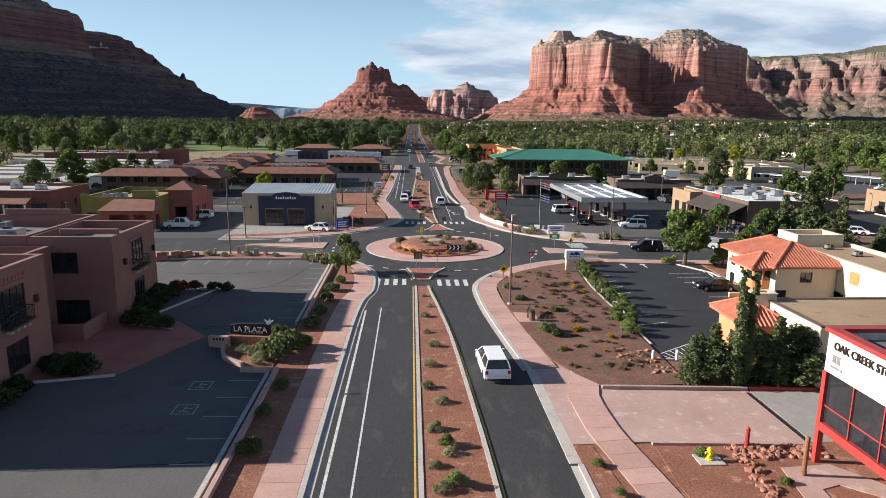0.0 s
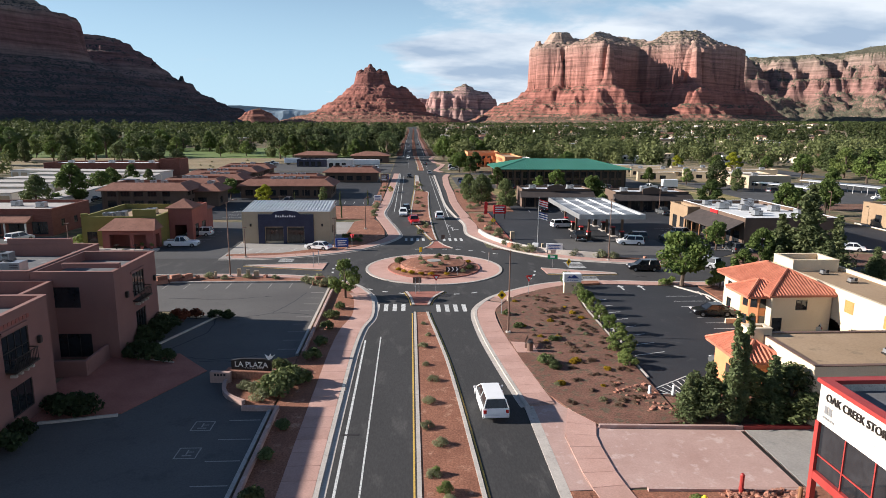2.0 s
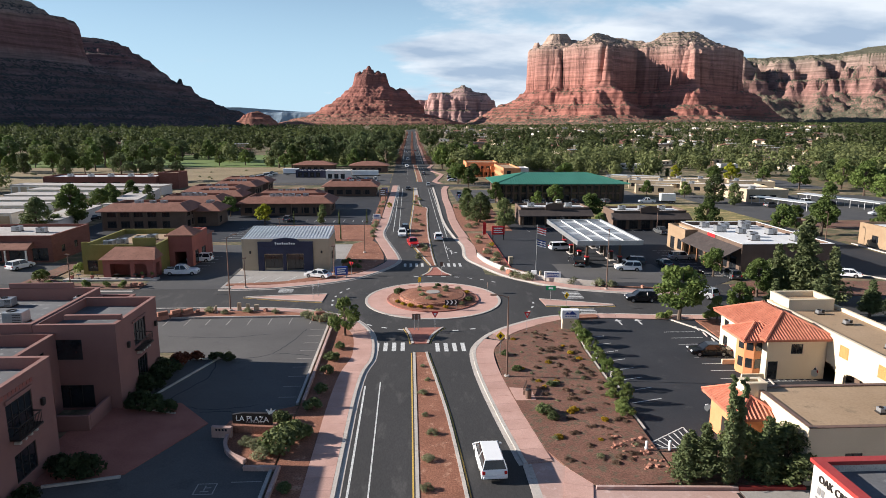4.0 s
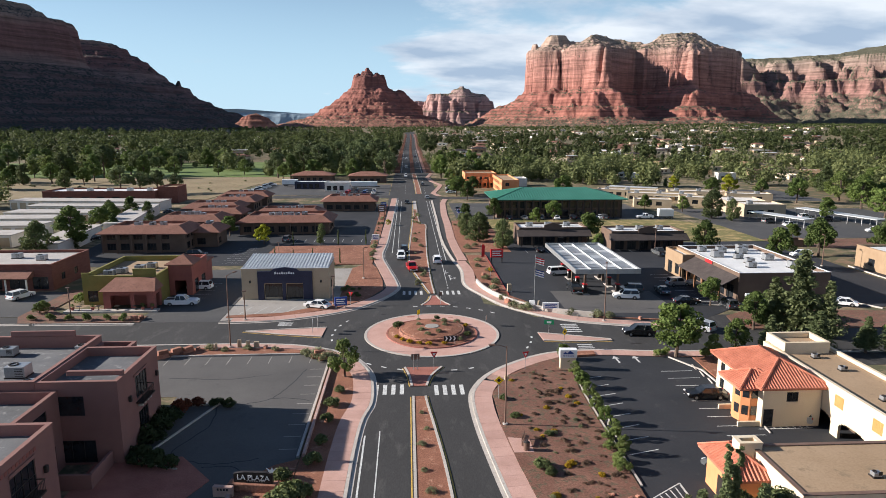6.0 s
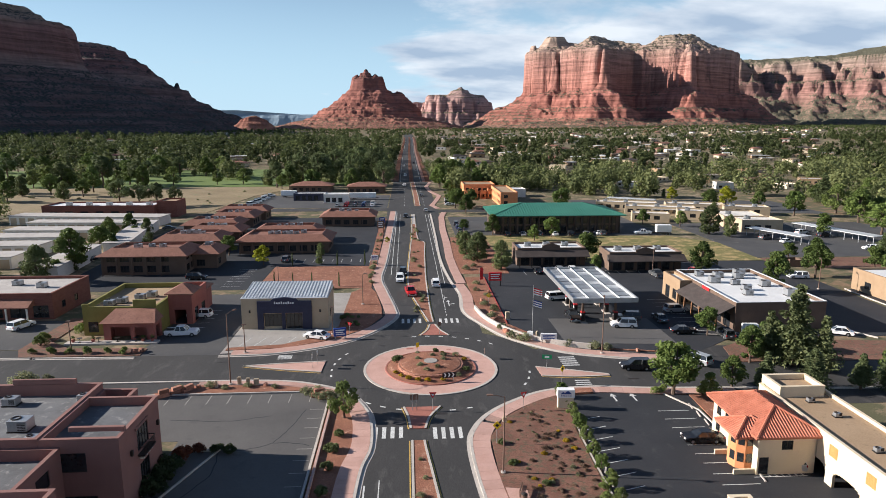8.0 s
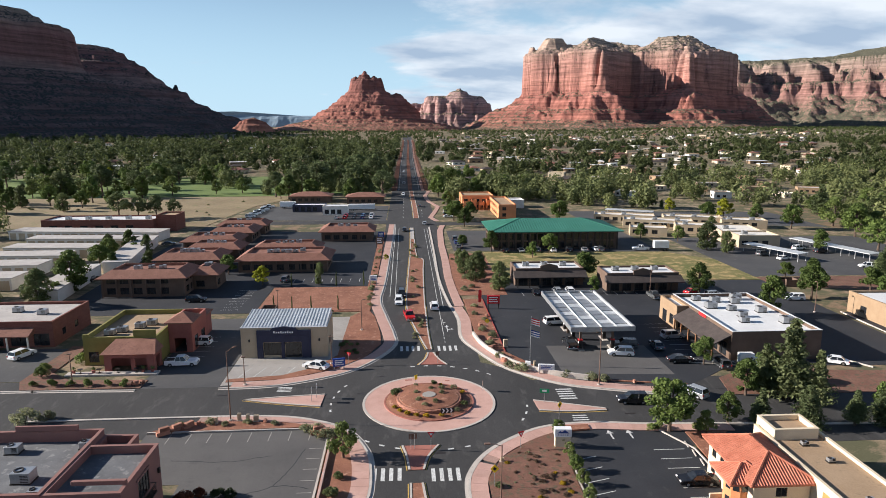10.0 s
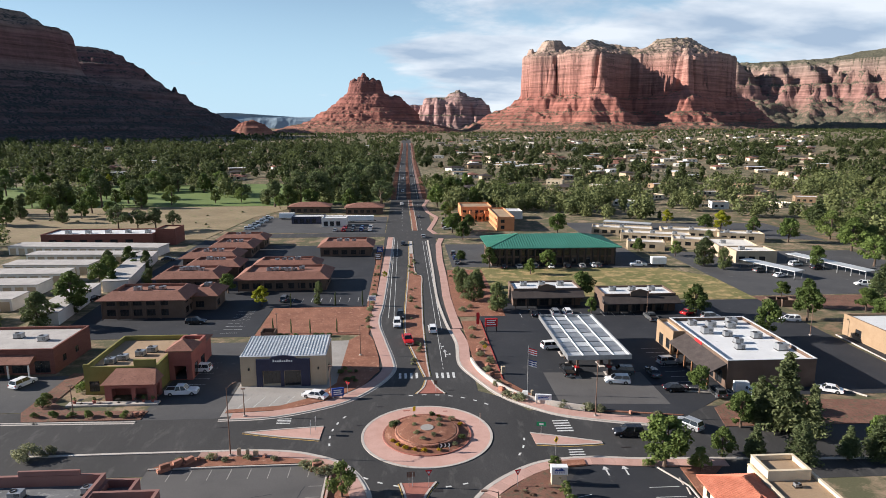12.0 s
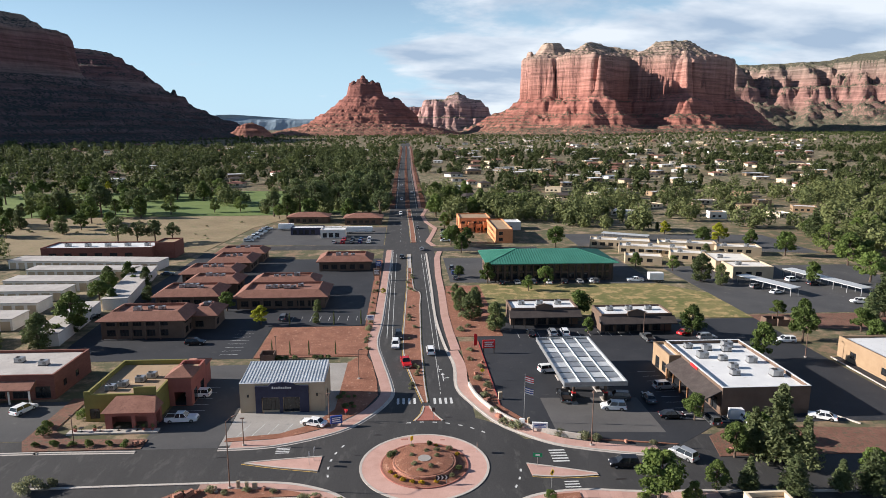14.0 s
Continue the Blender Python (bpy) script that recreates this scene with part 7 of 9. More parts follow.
S_RED = [model(shrub(67, "clipped dark red garden shrub", LEAF_RED))]
S_GOLD = [model(shrub(68, "low yellow flowering desert shrub", LEAF_GOLD, 0.6, name="flowers"))]
S_JUN = [model(shrub(s, "spreading dark green juniper shrub", LEAF_JUNIPER)) for s in (69, 70)]

place(D, [(37.4, 84.3, 8.8), (54.7, 95.6, 6.6), (61.6, 101.1, 5.6), (47.1, 86.4, 5.0), (54.2, 109.4, 5.6), (83.7, 138.6, 9.4), (101.4, 151.2, 9.0), (75.3, 157.5, 8.2), (50.3, 175.4, 9.0), (48.7, 160.6, 4.8), (72.9, 88, 5.6), (108.5, 162.5, 8.0)], "street trees", 1)
place(D, [(107.6, 173, 5.1), (41.5, 206, 5.8), (48.8, 213, 7.2), (29.3, 217.5, 7.1), (-51.9, 187.5, 6.5), (-87, 169, 11), (-96.4, 212, 7.5), (-89.5, 225, 6.1), (21.8, 290, 10), (28.6, 284, 9.5), (24.0, 296.6, 9.0), (25, 272, 7.7), (20.2, 227, 4.5)], "trees between the lots", 2)
place(D, [(68.5, 282, 11), (141.8, 210, 8), (163.6, 211, 12.5), (174.5, 238, 13.5), (160.9, 258, 11), (155.6, 276, 9), (137.7, 285, 9), (90.1, 240, 6), (116.9, 146, 8), (19.7, 394, 13), (30.5, 430, 15), (50.7, 420, 13), (74, 400, 13), (22, 340, 9)], "trees among the buildings", 3)
place(DL, [(42.0, 82.6, 4.2), (-8.5, 79.2, 5.4), (-213, 398, 13), (-203, 400, 12), (-175, 402, 11), (-142, 402, 12), (-118, 410, 9), (-103, 414, 10), (-219, 392, 11), (101.5, 232.3, 6), (-54.5, 178.5, 3.2)], "light green trees", 4)
place(YT, [(-39.1, 173.7, 5.4), (147.6, 290, 9), (131.6, 314, 7.2), (-6.5, 205, 2.0)], "yellow-green trees", 5)
place(PG, [(61.2, 94.3, 13.2), (64.2, 91.8, 9.0), (58.4, 96.8, 8.4)], "tall evergreens by the store", 61, 1.25)
place(PN, [(58.1, 84.6, 6.2), (65.2, 84.4, 5.6), (52.0, 86.2, 5.4), (70.0, 84.5, 6.6), (-124.5, 461, 16), (-205.7, 407, 18), (202, 302, 14), (137.7, 171, 13), (130, 166, 9)], "pines", 6, 1.6)
place(PN + JN, [(20.9, 44.0, 3.8), (22.4, 43.8, 4.9), (27.0, 43.4, 5.5), (25.4, 44.4, 4.4), (28.6, 43.6, 4.6), (21.8, 45.0, 3.6)], "evergreens by the drive", 7, 1.4)
place(UM, [(-129.6, 298, 14), (-121.9, 300, 11.7), (-114.5, 302, 12), (-108, 306, 10), (-179.3, 393, 20), (-34, 520, 20), (-20, 440, 22), (-36, 432, 20), (-60, 455, 20), (-22, 480, 22), (-50, 470, 20), (-18, 460, 18), (-75, 460, 18)], "tall pines by the golf course", 7)
place(JN, [(19.4, 175.5, 8.6), (24.5, 164.5, 8.0), (17.0, 184.2, 6.9), (22.0, 190, 6.0), (104.9, 216, 10.5), (109.1, 209.9, 8), (-88.7, 156.1, 9.6), (-79.5, 200, 5.5), (124, 253, 7), (-25.2, 185.6, 3.8), (16.6, 198, 5), (-24, 173.6, 3.4)], "junipers", 8)
place(CY, [(23.6, 42.8, 9.2), (24.5, 43.0, 8.6), (-31.2, 148.8, 3.8), (-27.0, 148.9, 3.6), (-22.5, 148.8, 3.6), (-16.2, 148.7, 3.8), (-19.0, 172.2, 4.2), (-11.6, 172.2, 4.2), (-31, 172, 4)], "column cypresses", 9)
for k in range(9):
    place(DL if k % 3 else D, [(21.3 - 0.03 * k, 84.2 - 3.3 * k, 2.3)], "young trees along the dark lot", 20 + k)

# shrubs: clipped rows, verges, islands
place(S_DARK, [(-26.0, 58.4, 2.6), (-24.6, 58.0, 2.4), (-23.2, 57.6, 1.8), (-26.4, 46.8, 2.6), (-25.0, 46.4, 2.4), (-27.2, 60.2, 1.6), (-26.9, 63.0, 2.6), (-26.6, 65.2, 3.0), (-26.8, 67.6, 2.6), (-22.5, 71.2, 1.6), (-21.0, 71.0, 1.5), (-28.0, 47.5, 1.8), (-27.8, 43.0, 2.0), (-27.6, 41.0, 2.2)], "clipped shrubs by the plaza building", 30)
place(S_RED, [(-26.0, 69.8, 2.6), (-24.6, 71.0, 1.8)], "red shrubs", 31)
place(S_JUN, [(-11.2, 49.6, 3.2), (-10.6, 51.6, 2.6), (-12.0, 54.6, 2.0), (-9.6, 57.4, 1.8), (-9.3, 61.5, 1.6), (-9.3, 66.4, 1.7), (-9.2, 70.5, 1.6), (-8.6, 74.2, 1.5), (-9.4, 52, 1.6), (-9.8, 39, 1.4), (-9.6, 43.5, 1.2), (-9.7, 34, 1.6)], "dark verge shrubs", 32)
place(S_SAGE, [(-13.2, 50.0, 1.8), (-12.4, 48.6, 1.6), (-14.2, 50.8, 1.4), (-12.9, 86.6, 2.4), (-11.3, 84.8, 2.8), (-14.6, 87.2, 2.0), (-56.2, 92.0, 4.2), (-53.5, 93.0, 2.4), (-29.0, 90.4, 1.6), (-26.6, 89.6, 1.3), (-23.5, 90.0, 1.5), (-19.5, 89.6, 1.2), (-33.2, 89.6, 1.6)], "grey-green shrubs", 33)
for k, x in enumerate((-62.6, -59.6, -56.4, -53.8, -50.4, -47.4)):
    place(S_GREEN, [(x, 105.8 - 0.05 * k, 1.5 + 0.3 * (k % 2))], "clipped bushes along the street", 34 + k)
place(S_GREEN, [(20.2, 56.4, 1.6), (20.0, 58.6, 1.5), (20.2, 60.6, 1.4), (19.9, 54.6, 1.8), (41.8, 84.6, 1.6), (35.0, 84.8, 1.4), (36.4, 85.2, 1.6), (40.2, 71.0, 1.2), (40.0, 75, 1.4), (-63.5, 110.0, 2.6), (-64.6, 113, 2.2), (-60, 117, 2.4)], "green shrubs", 41)
place(S_SAGE, [(18.6, 109.8, 2.4), (20.4, 108.2, 2.6), (17.4, 115, 2.0), (16.4, 122, 2.4), (17.6, 127, 2.6), (16.0, 131, 2.0), (17.4, 138, 1.8), (15.6, 143, 1.6), (27.8, 105.2, 2.0), (31.6, 103.6, 2.4), (33.6, 103.0, 2.0), (43.0, 100.8, 1.4), (16.2, 149, 1.8), (15.4, 165, 2.2), (17.6, 168, 2.0)], "shrubs on the filling station verge", 42)
rs = random.Random(77)
place(S_SAGE, [(rs.uniform(0.9, 3.6 - 0.02 * y), y, rs.uniform(0.6, 1.15)) for y in (26.5, 29.8, 32.2, 33.6, 36.6, 40.6, 43.2, 47.5, 52.0, 55.6, 60.5, 64, 68)], "desert plants on the median", 43)
place(S_GREEN, [(2.2, 30.2, 1.3), (1.9, 34.6, 1.2), (1.4, 36.8, 0.9), (2.6, 27, 1.2)], "green clumps on the median", 44)
place(S_SAGE, [(rs.uniform(1.4, 3.6), rs.uniform(126, 236), rs.uniform(0.8, 1.6)) for k in range(24)], "shrubs on the far median", 45)
place(S_GOLD, [(rs.uniform(11.5, 19.5), rs.uniform(48, 78), rs.uniform(0.5, 0.9)) for k in range(14)], "yellow flowers on the bank", 46)
place(S_JUN, [(12.4, 55.6, 1.6), (13.0, 54.4, 1.3), (11.6, 66.3, 1.2), (11.0, 71.0, 1.2), (14.5, 62, 1.0)], "dark shrubs on the bank", 47)
place(S_DRY, [(rs.uniform(12.4, 19.6), rs.uniform(46, 80), rs.uniform(0.35, 0.85)) for k in range(60)] + [(rs.uniform(15.6, 19.9), rs.uniform(46, 80), rs.uniform(0.4, 1.0)) for k in range(70)], "dry brown scrub on the bank", 49)
place(S_SAGE, [(rs.uniform(12, 19.8), rs.uniform(47, 80), rs.uniform(0.4, 0.9)) for k in range(16)], "low scrub on the bank", 48)
place(S_GOLD, [(RX + 6.0 * math.cos(a), RY + 6.0 * math.sin(a), rs.uniform(0.7, 1.0)) for a in (3.6, 3.85, 4.1, 4.35, 4.6, 5.0, 0.4, 1.2)], "yellow shrubs in the roundabout", 49)
place(S_SAGE, [(RX + r * math.cos(a), RY + r * math.sin(a), rs.uniform(0.8, 1.2)) for r, a in ((2.2, 0.4), (2.6, 1.4), (2.4, 2.6), (2.3, 3.9), (2.6, 5.1), (3.4, 0.9), (3.6, 4.5), (6.0, 2.5), (6.1, 0.8), (5.9, 5.5), (6.1, 1.9))], "shrubs in the roundabout", 50)
place(S_JUN, [(RX - 5.4, RY + 2.4, 1.6), (RX + 1.0, RY + 6.0, 1.2), (RX + 5.4, RY - 2.2, 1.1)], "dark shrubs in the roundabout", 51)
place(S_SAGE, [(rs.uniform(-9.8, -8.5), rs.uniform(148, 255), rs.uniform(0.8, 1.8)) for k in range(22)], "shrubs along the far verge", 52)
place(S_JUN, [(rs.uniform(-30, -16) + 0.0, 146.2, 1.4) for k in range(9)], "hedge behind the shop", 53)
place(S_SAGE, [(rs.uniform(14.5, 24), rs.uniform(176, 212), rs.uniform(1.0, 2.2)) for k in range(16)], "shrubs under the junipers", 54)
place(S_GREEN, [(16.8, 33.0, 0.9), (20.0, 29.8, 0.7), (18.4, 27.5, 0.8), (10.3, 32, 0.7), (10.6, 29, 0.8), (10.0, 26, 0.8)], "small green plants by the driveway", 55)
place(S_SAGE, [(rs.uniform(-240, -90), rs.uniform(290, 372), rs.uniform(0.8, 2.0)) for k in range(40)], "scattered scrub in the dry field", 56)
place(S_JUN, [(rs.uniform(-14.0, -9.5), rs.uniform(117, 126), rs.uniform(0.8, 1.4)) for k in range(8)], "shrubs at the shop corner", 57)


rt = random.Random(31)
place(UM, [(rt.uniform(-78, -13), rt.uniform(372, 530), rt.uniform(13, 21)) for k in range(18)], "tall dark trees beside the road", 71)
place(D, [(rt.uniform(-75, -13), rt.uniform(366, 500), rt.uniform(9, 15)) for k in range(14)], "green trees beside the road", 72)
place(D, [(rt.uniform(17, 75), rt.uniform(365, 520), rt.uniform(9, 15)) for k in range(16)], "green trees east of the road", 73)
place(D + JN + DL, [(rt.uniform(176, 300), rt.uniform(170, 335), rt.uniform(7, 13)) for k in range(34)], "trees among the eastern houses", 74)
place(D + JN, [(rt.uniform(118, 215), rt.uniform(120, 172), rt.uniform(5, 10)) for k in range(9) if k], "trees behind the sand shop", 75)
place(UM + D, [(rt.uniform(-330, -120), rt.uniform(396, 540), rt.uniform(10, 18)) for k in range(30)], "trees on the golf course", 76)
place(UM + D + JN, [(rt.uniform(-330, -150), rt.uniform(318, 400), rt.uniform(8, 16)) for k in range(26)], "trees at the edge of the dry field", 78)
place(JN + D, [(rt.uniform(-104, -86), rt.uniform(150, 262), rt.uniform(4, 8)) for k in range(9)], "trees beside the storage rows", 77)


def house_plots():
    rnd = random.Random(12)
    out = []
    for n, y0, y1, side in ((26, 330, 560, 1), (84, 560, 950, 1), (125, 950, 1600, 1), (40, 1600, 2100, 1), (20, 560, 900, -1), (44, 900, 1600, -1)):
        k = 0
        while k < n:
            y = rnd.uniform(y0, y1)
            x = side * rnd.uniform(40, 0.66 * y)
            if (side > 0 and 78 < x < 185 and y < 345) or any(abs(x - p[0]) < 22 and abs(y - p[1]) < 22 for p in out):
                continue
            out.append((x, y, rnd.uniform(9, 18), rnd.uniform(8, 11), rnd.uniform(2.8, 4.4), rnd.uniform(-40, 40), rnd.random()))
            k += 1
    return out


HOUSES = house_plots()


def house(x, y, w, d, h, turn, pick):
    """A low desert house: flat-roofed stucco, or tiled with a hipped roof."""
    flat = pick < 0.6
    wall = (STUCCO_WHITE, STUCCO_CREAM, STUCCO_TAN, STUCCO_SAND)[int(pick * 40) % 4]
    b = thing("house", "low pale stucco house with a flat roof" if flat else "low stucco house with a brown hipped roof", "house", x, y, land(x, y) - 0.2, turn, group="houses in the valley")
    if y > 560:
        part("wall", box(0, 0, 0, w, d, h), wall, b)
        part("roof", box(-0.2, -0.2, h, w + 0.2, d + 0.2, h + 0.25), ROOF_WHITE if pick < 0.4 else ROOF_TAN, b) if flat else hip(b, 0, 0, w, d, h + 0.08, 1.7, 0.8, TILE_BROWN if pick < 0.8 else SHINGLE_DARK)
        for k in range(2):
            part("window", box(w * (0.2 + 0.4 * k), -0.05, 1.0, w * (0.38 + 0.4 * k), -0.004, 2.4), GLASS, b)
        return
    op = {s: [(1.2 + 3.4 * k, 1.0, 2.9 + 3.4 * k, 2.3, "window") for k in range(int((ln - 2) / 3.4))] for s, ln in (("S", w), ("W", d - 0.6))}
    block(b, 0, 0, w, d, h, wall, ROOF_WHITE if pick < 0.4 else ROOF_TAN, op, parapet=0.4)
    if not flat:
        hip(b, 0, 0, w, d, h + 0.08, 1.6, 0.7, TILE_BROWN if pick < 0.8 else SHINGLE_DARK)


for q in HOUSES:
    house(*q)


def clear_of(x, y):
    """True where the woods may stand: off the road, the lots, the golf course and the buildings."""
    if (-13 < x < 22 and y < 420) or (-10.5 < x < 17 and y < 1600):
        return False
    if y < 300 and -160 < x < 180:
        return False
    if -430 < x < -14 and 270 < y < 400:
        return False
    if -430 < x < -60 and 400 <= y < 520 and noise.noise((x * 0.02, y * 0.03, 5)) < 0.28:
        return False
    if x <= -14 and 285 < y < 352 and x > -80:
        return False
    if 22 < x < 60 and 290 < y < 352:
        return False
    if 78 < x < 185 and 255 < y < 322:
        return False
    return all(not -5 < x - hx < 21 or not -24 < y - hy < 13 for hx, hy, *_ in HOUSES)


def woods(name, label, n, y0, y1, spread, quads, tall, leaf, seed, sight=0.86, material=WOODS, side=0):
    """One sheet of far trees, each a loose heap of leaf patches on a dark core."""
    rnd = np.random.default_rng(seed)
    c, s, nn = [], [], []
    made = tries = 0
    while made < n and tries < 12 * n:
        tries += 1
        y = math.sqrt(rnd.uniform(y0 * y0, y1 * y1))
        x = rnd.uniform(-1, 1) * (sight * y + 40)
        if side:
            x = side * abs(x)
        if not clear_of(x, y) or noise.noise((x * 0.011, y * 0.011, seed)) < spread:
            continue
        made += 1
        h = tall * (0.45 + 1.15 * rnd.uniform(0, 1) ** 1.7)
        w = h * (rnd.uniform(0.16, 0.22) if rnd.uniform() < 0.12 else rnd.uniform(0.34, 0.58))
        z = land(x, y)
        d = rnd.normal(size=(quads, 3))
        d /= np.linalg.norm(d, axis=1, keepdims=True)
        k = rnd.uniform(0.45, 1.0, (quads, 1))
        lump = 1 + 0.28 * np.sin(d[:, :1] * 5 + x) * np.cos(d[:, 1:2] * 5 + y)
        c.append(np.array([x, y, z + h * 0.52]) + d * k * lump * np.array([w, w, h * 0.5]))
        s.append(rnd.uniform(0.6, 1.3, quads) * leaf * (h / tall) ** 0.5)
        nn.append(d + 0.7 * rnd.normal(size=(quads, 3)) + np.array([0, 0, 0.35]))
    me = leaf_mesh(name, np.concatenate(c), np.concatenate(s), np.concatenate(nn), material, rnd, 0.8)
    tagged(new(name, me), label, "woods", kind="stuff")


woods("near_woods", "mixed green trees of the residential valley", 620, 240, 520, -0.25, 330, 9.5, 0.66, 3, material=WOODS_NEAR)
woods("valley_woods", "mixed green woods of the valley floor", 2500, 500, 1150, -0.10, 130, 9.5, 1.1, 4)
woods("west_woods", "dense dark green trees beyond the golf course", 1250, 500, 1350, -0.22, 150, 12.0, 1.15, 6, side=-1)
woods("far_woods", "dark scrubby woods below the red rocks", 9500, 1100, 2700, -0.26, 24, 5.2, 1.6, 5, 0.82)


# ---- vehicles ----
PAINT = {
    "white": surf("white_car_paint", (0.74, 0.74, 0.74), (0.80, 0.80, 0.80), 1, 9, 0.22, 0.0, spec=0.6, grainy=0.03),
    "silver": surf("silver_car_paint", (0.40, 0.41, 0.42), (0.47, 0.48, 0.49), 1, 9, 0.28, 0.0, metal=0.5, spec=0.6, grainy=0.03),
    "black": surf("black_car_paint", (0.012, 0.012, 0.014), (0.02, 0.02, 0.022), 1, 9, 0.18, 0.0, spec=0.6, grainy=0.05),
    "red": surf("red_car_paint", (0.42, 0.015, 0.018), (0.50, 0.022, 0.025), 1, 9, 0.22, 0.0, spec=0.6, grainy=0.03),
    "blue": surf("blue_car_paint", (0.02, 0.045, 0.14), (0.03, 0.06, 0.18), 1, 9, 0.22, 0.0, spec=0.6, grainy=0.03),
    "grey": surf("grey_car_paint", (0.10, 0.105, 0.11), (0.14, 0.145, 0.15), 1, 9, 0.25, 0.0, metal=0.3, spec=0.6, grainy=0.03),
}
SHAPES = {  # length, width, belt height, roof height, cabin foot front/back, cabin top front/back, bonnet height
    "sedan": (4.75, 1.82, 0.92, 1.44, 1.05, -1.75, 0.35, -1.05, 0.86),
    "suv": (4.75, 1.92, 1.08, 1.74, 1.15, -2.25, 0.45, -2.0, 1.02),
    "van": (5.1, 2.0, 1.10, 1.78, 1.75, -2.45, 0.75, -2.2, 1.02),
    "pickup": (5.75, 2.0, 1.10, 1.85, 1.15, -1.05, 0.5, -0.85, 1.06),
}


def side_solid(profile, half, top_half=None):
    """A body from its side outline (x, z), as wide as half at each side, drawn in to top_half at its highest points."""
    bm = bmesh.new()
    zs = [z for _, z in profile]
    zl, zh = min(zs), max(zs)
    rows = []
    for s in (-1, 1):
        rows.append([bm.verts.new((x, s * (half if top_half is None else half + (top_half - half) * (z - zl) / (zh - zl)), z)) for x, z in profile])
    n = len(profile)
    bm.faces.new(rows[0]), bm.faces.new(rows[1][::-1])
    for i in range(n):
        bm.faces.new((rows[0][i], rows[1][i], rows[1][(i + 1) % n], rows[0][(i + 1) % n]))
    bmesh.ops.recalc_face_normals(bm, faces=bm.faces[:])
    return bm


def wheel_mesh():
    t = bmesh.new()
    for r0, r1, w in ((0.20, 0.335, 0.11),):
        prof = [(r0, -w), (r1 - 0.03, -w), (r1, -w + 0.03), (r1, w - 0.03), (r1 - 0.03, w), (r0, w)]
        n = 18
        rows = [[t.verts.new((r * math.cos(6.2832 * k / n), y, r * math.sin(6.2832 * k / n))) for r, y in prof] for k in range(n)]
        for i in range(n):
            for k in range(len(prof)):
                t.faces.new((rows[i][k], rows[(i + 1) % n][k], rows[(i + 1) % n][(k + 1) % len(prof)], rows[i][(k + 1) % len(prof)]))
        bmesh.ops.recalc_face_normals(t, faces=t.faces[:])
    r = bmesh.new()
    tube(r, [(0, -0.07, 0), (0, 0.07, 0)], [0.205, 0.205], 14)
    for k in range(5):
        a = 6.2832 * k / 5
        tube(r, [(0.03 * math.cos(a), -0.085, 0.03 * math.sin(a)), (0.19 * math.cos(a), -0.085, 0.19 * math.sin(a))], [0.035, 0.02], 4)
        tube(r, [(0.03 * math.cos(a), 0.085, 0.03 * math.sin(a)), (0.19 * math.cos(a), 0.085, 0.19 * math.sin(a))], [0.035, 0.02], 4)
    return finish("tyre", t, RUBBER), finish("rim", r, RIM)


TYRE, RIMS = wheel_mesh()
CARS = {}


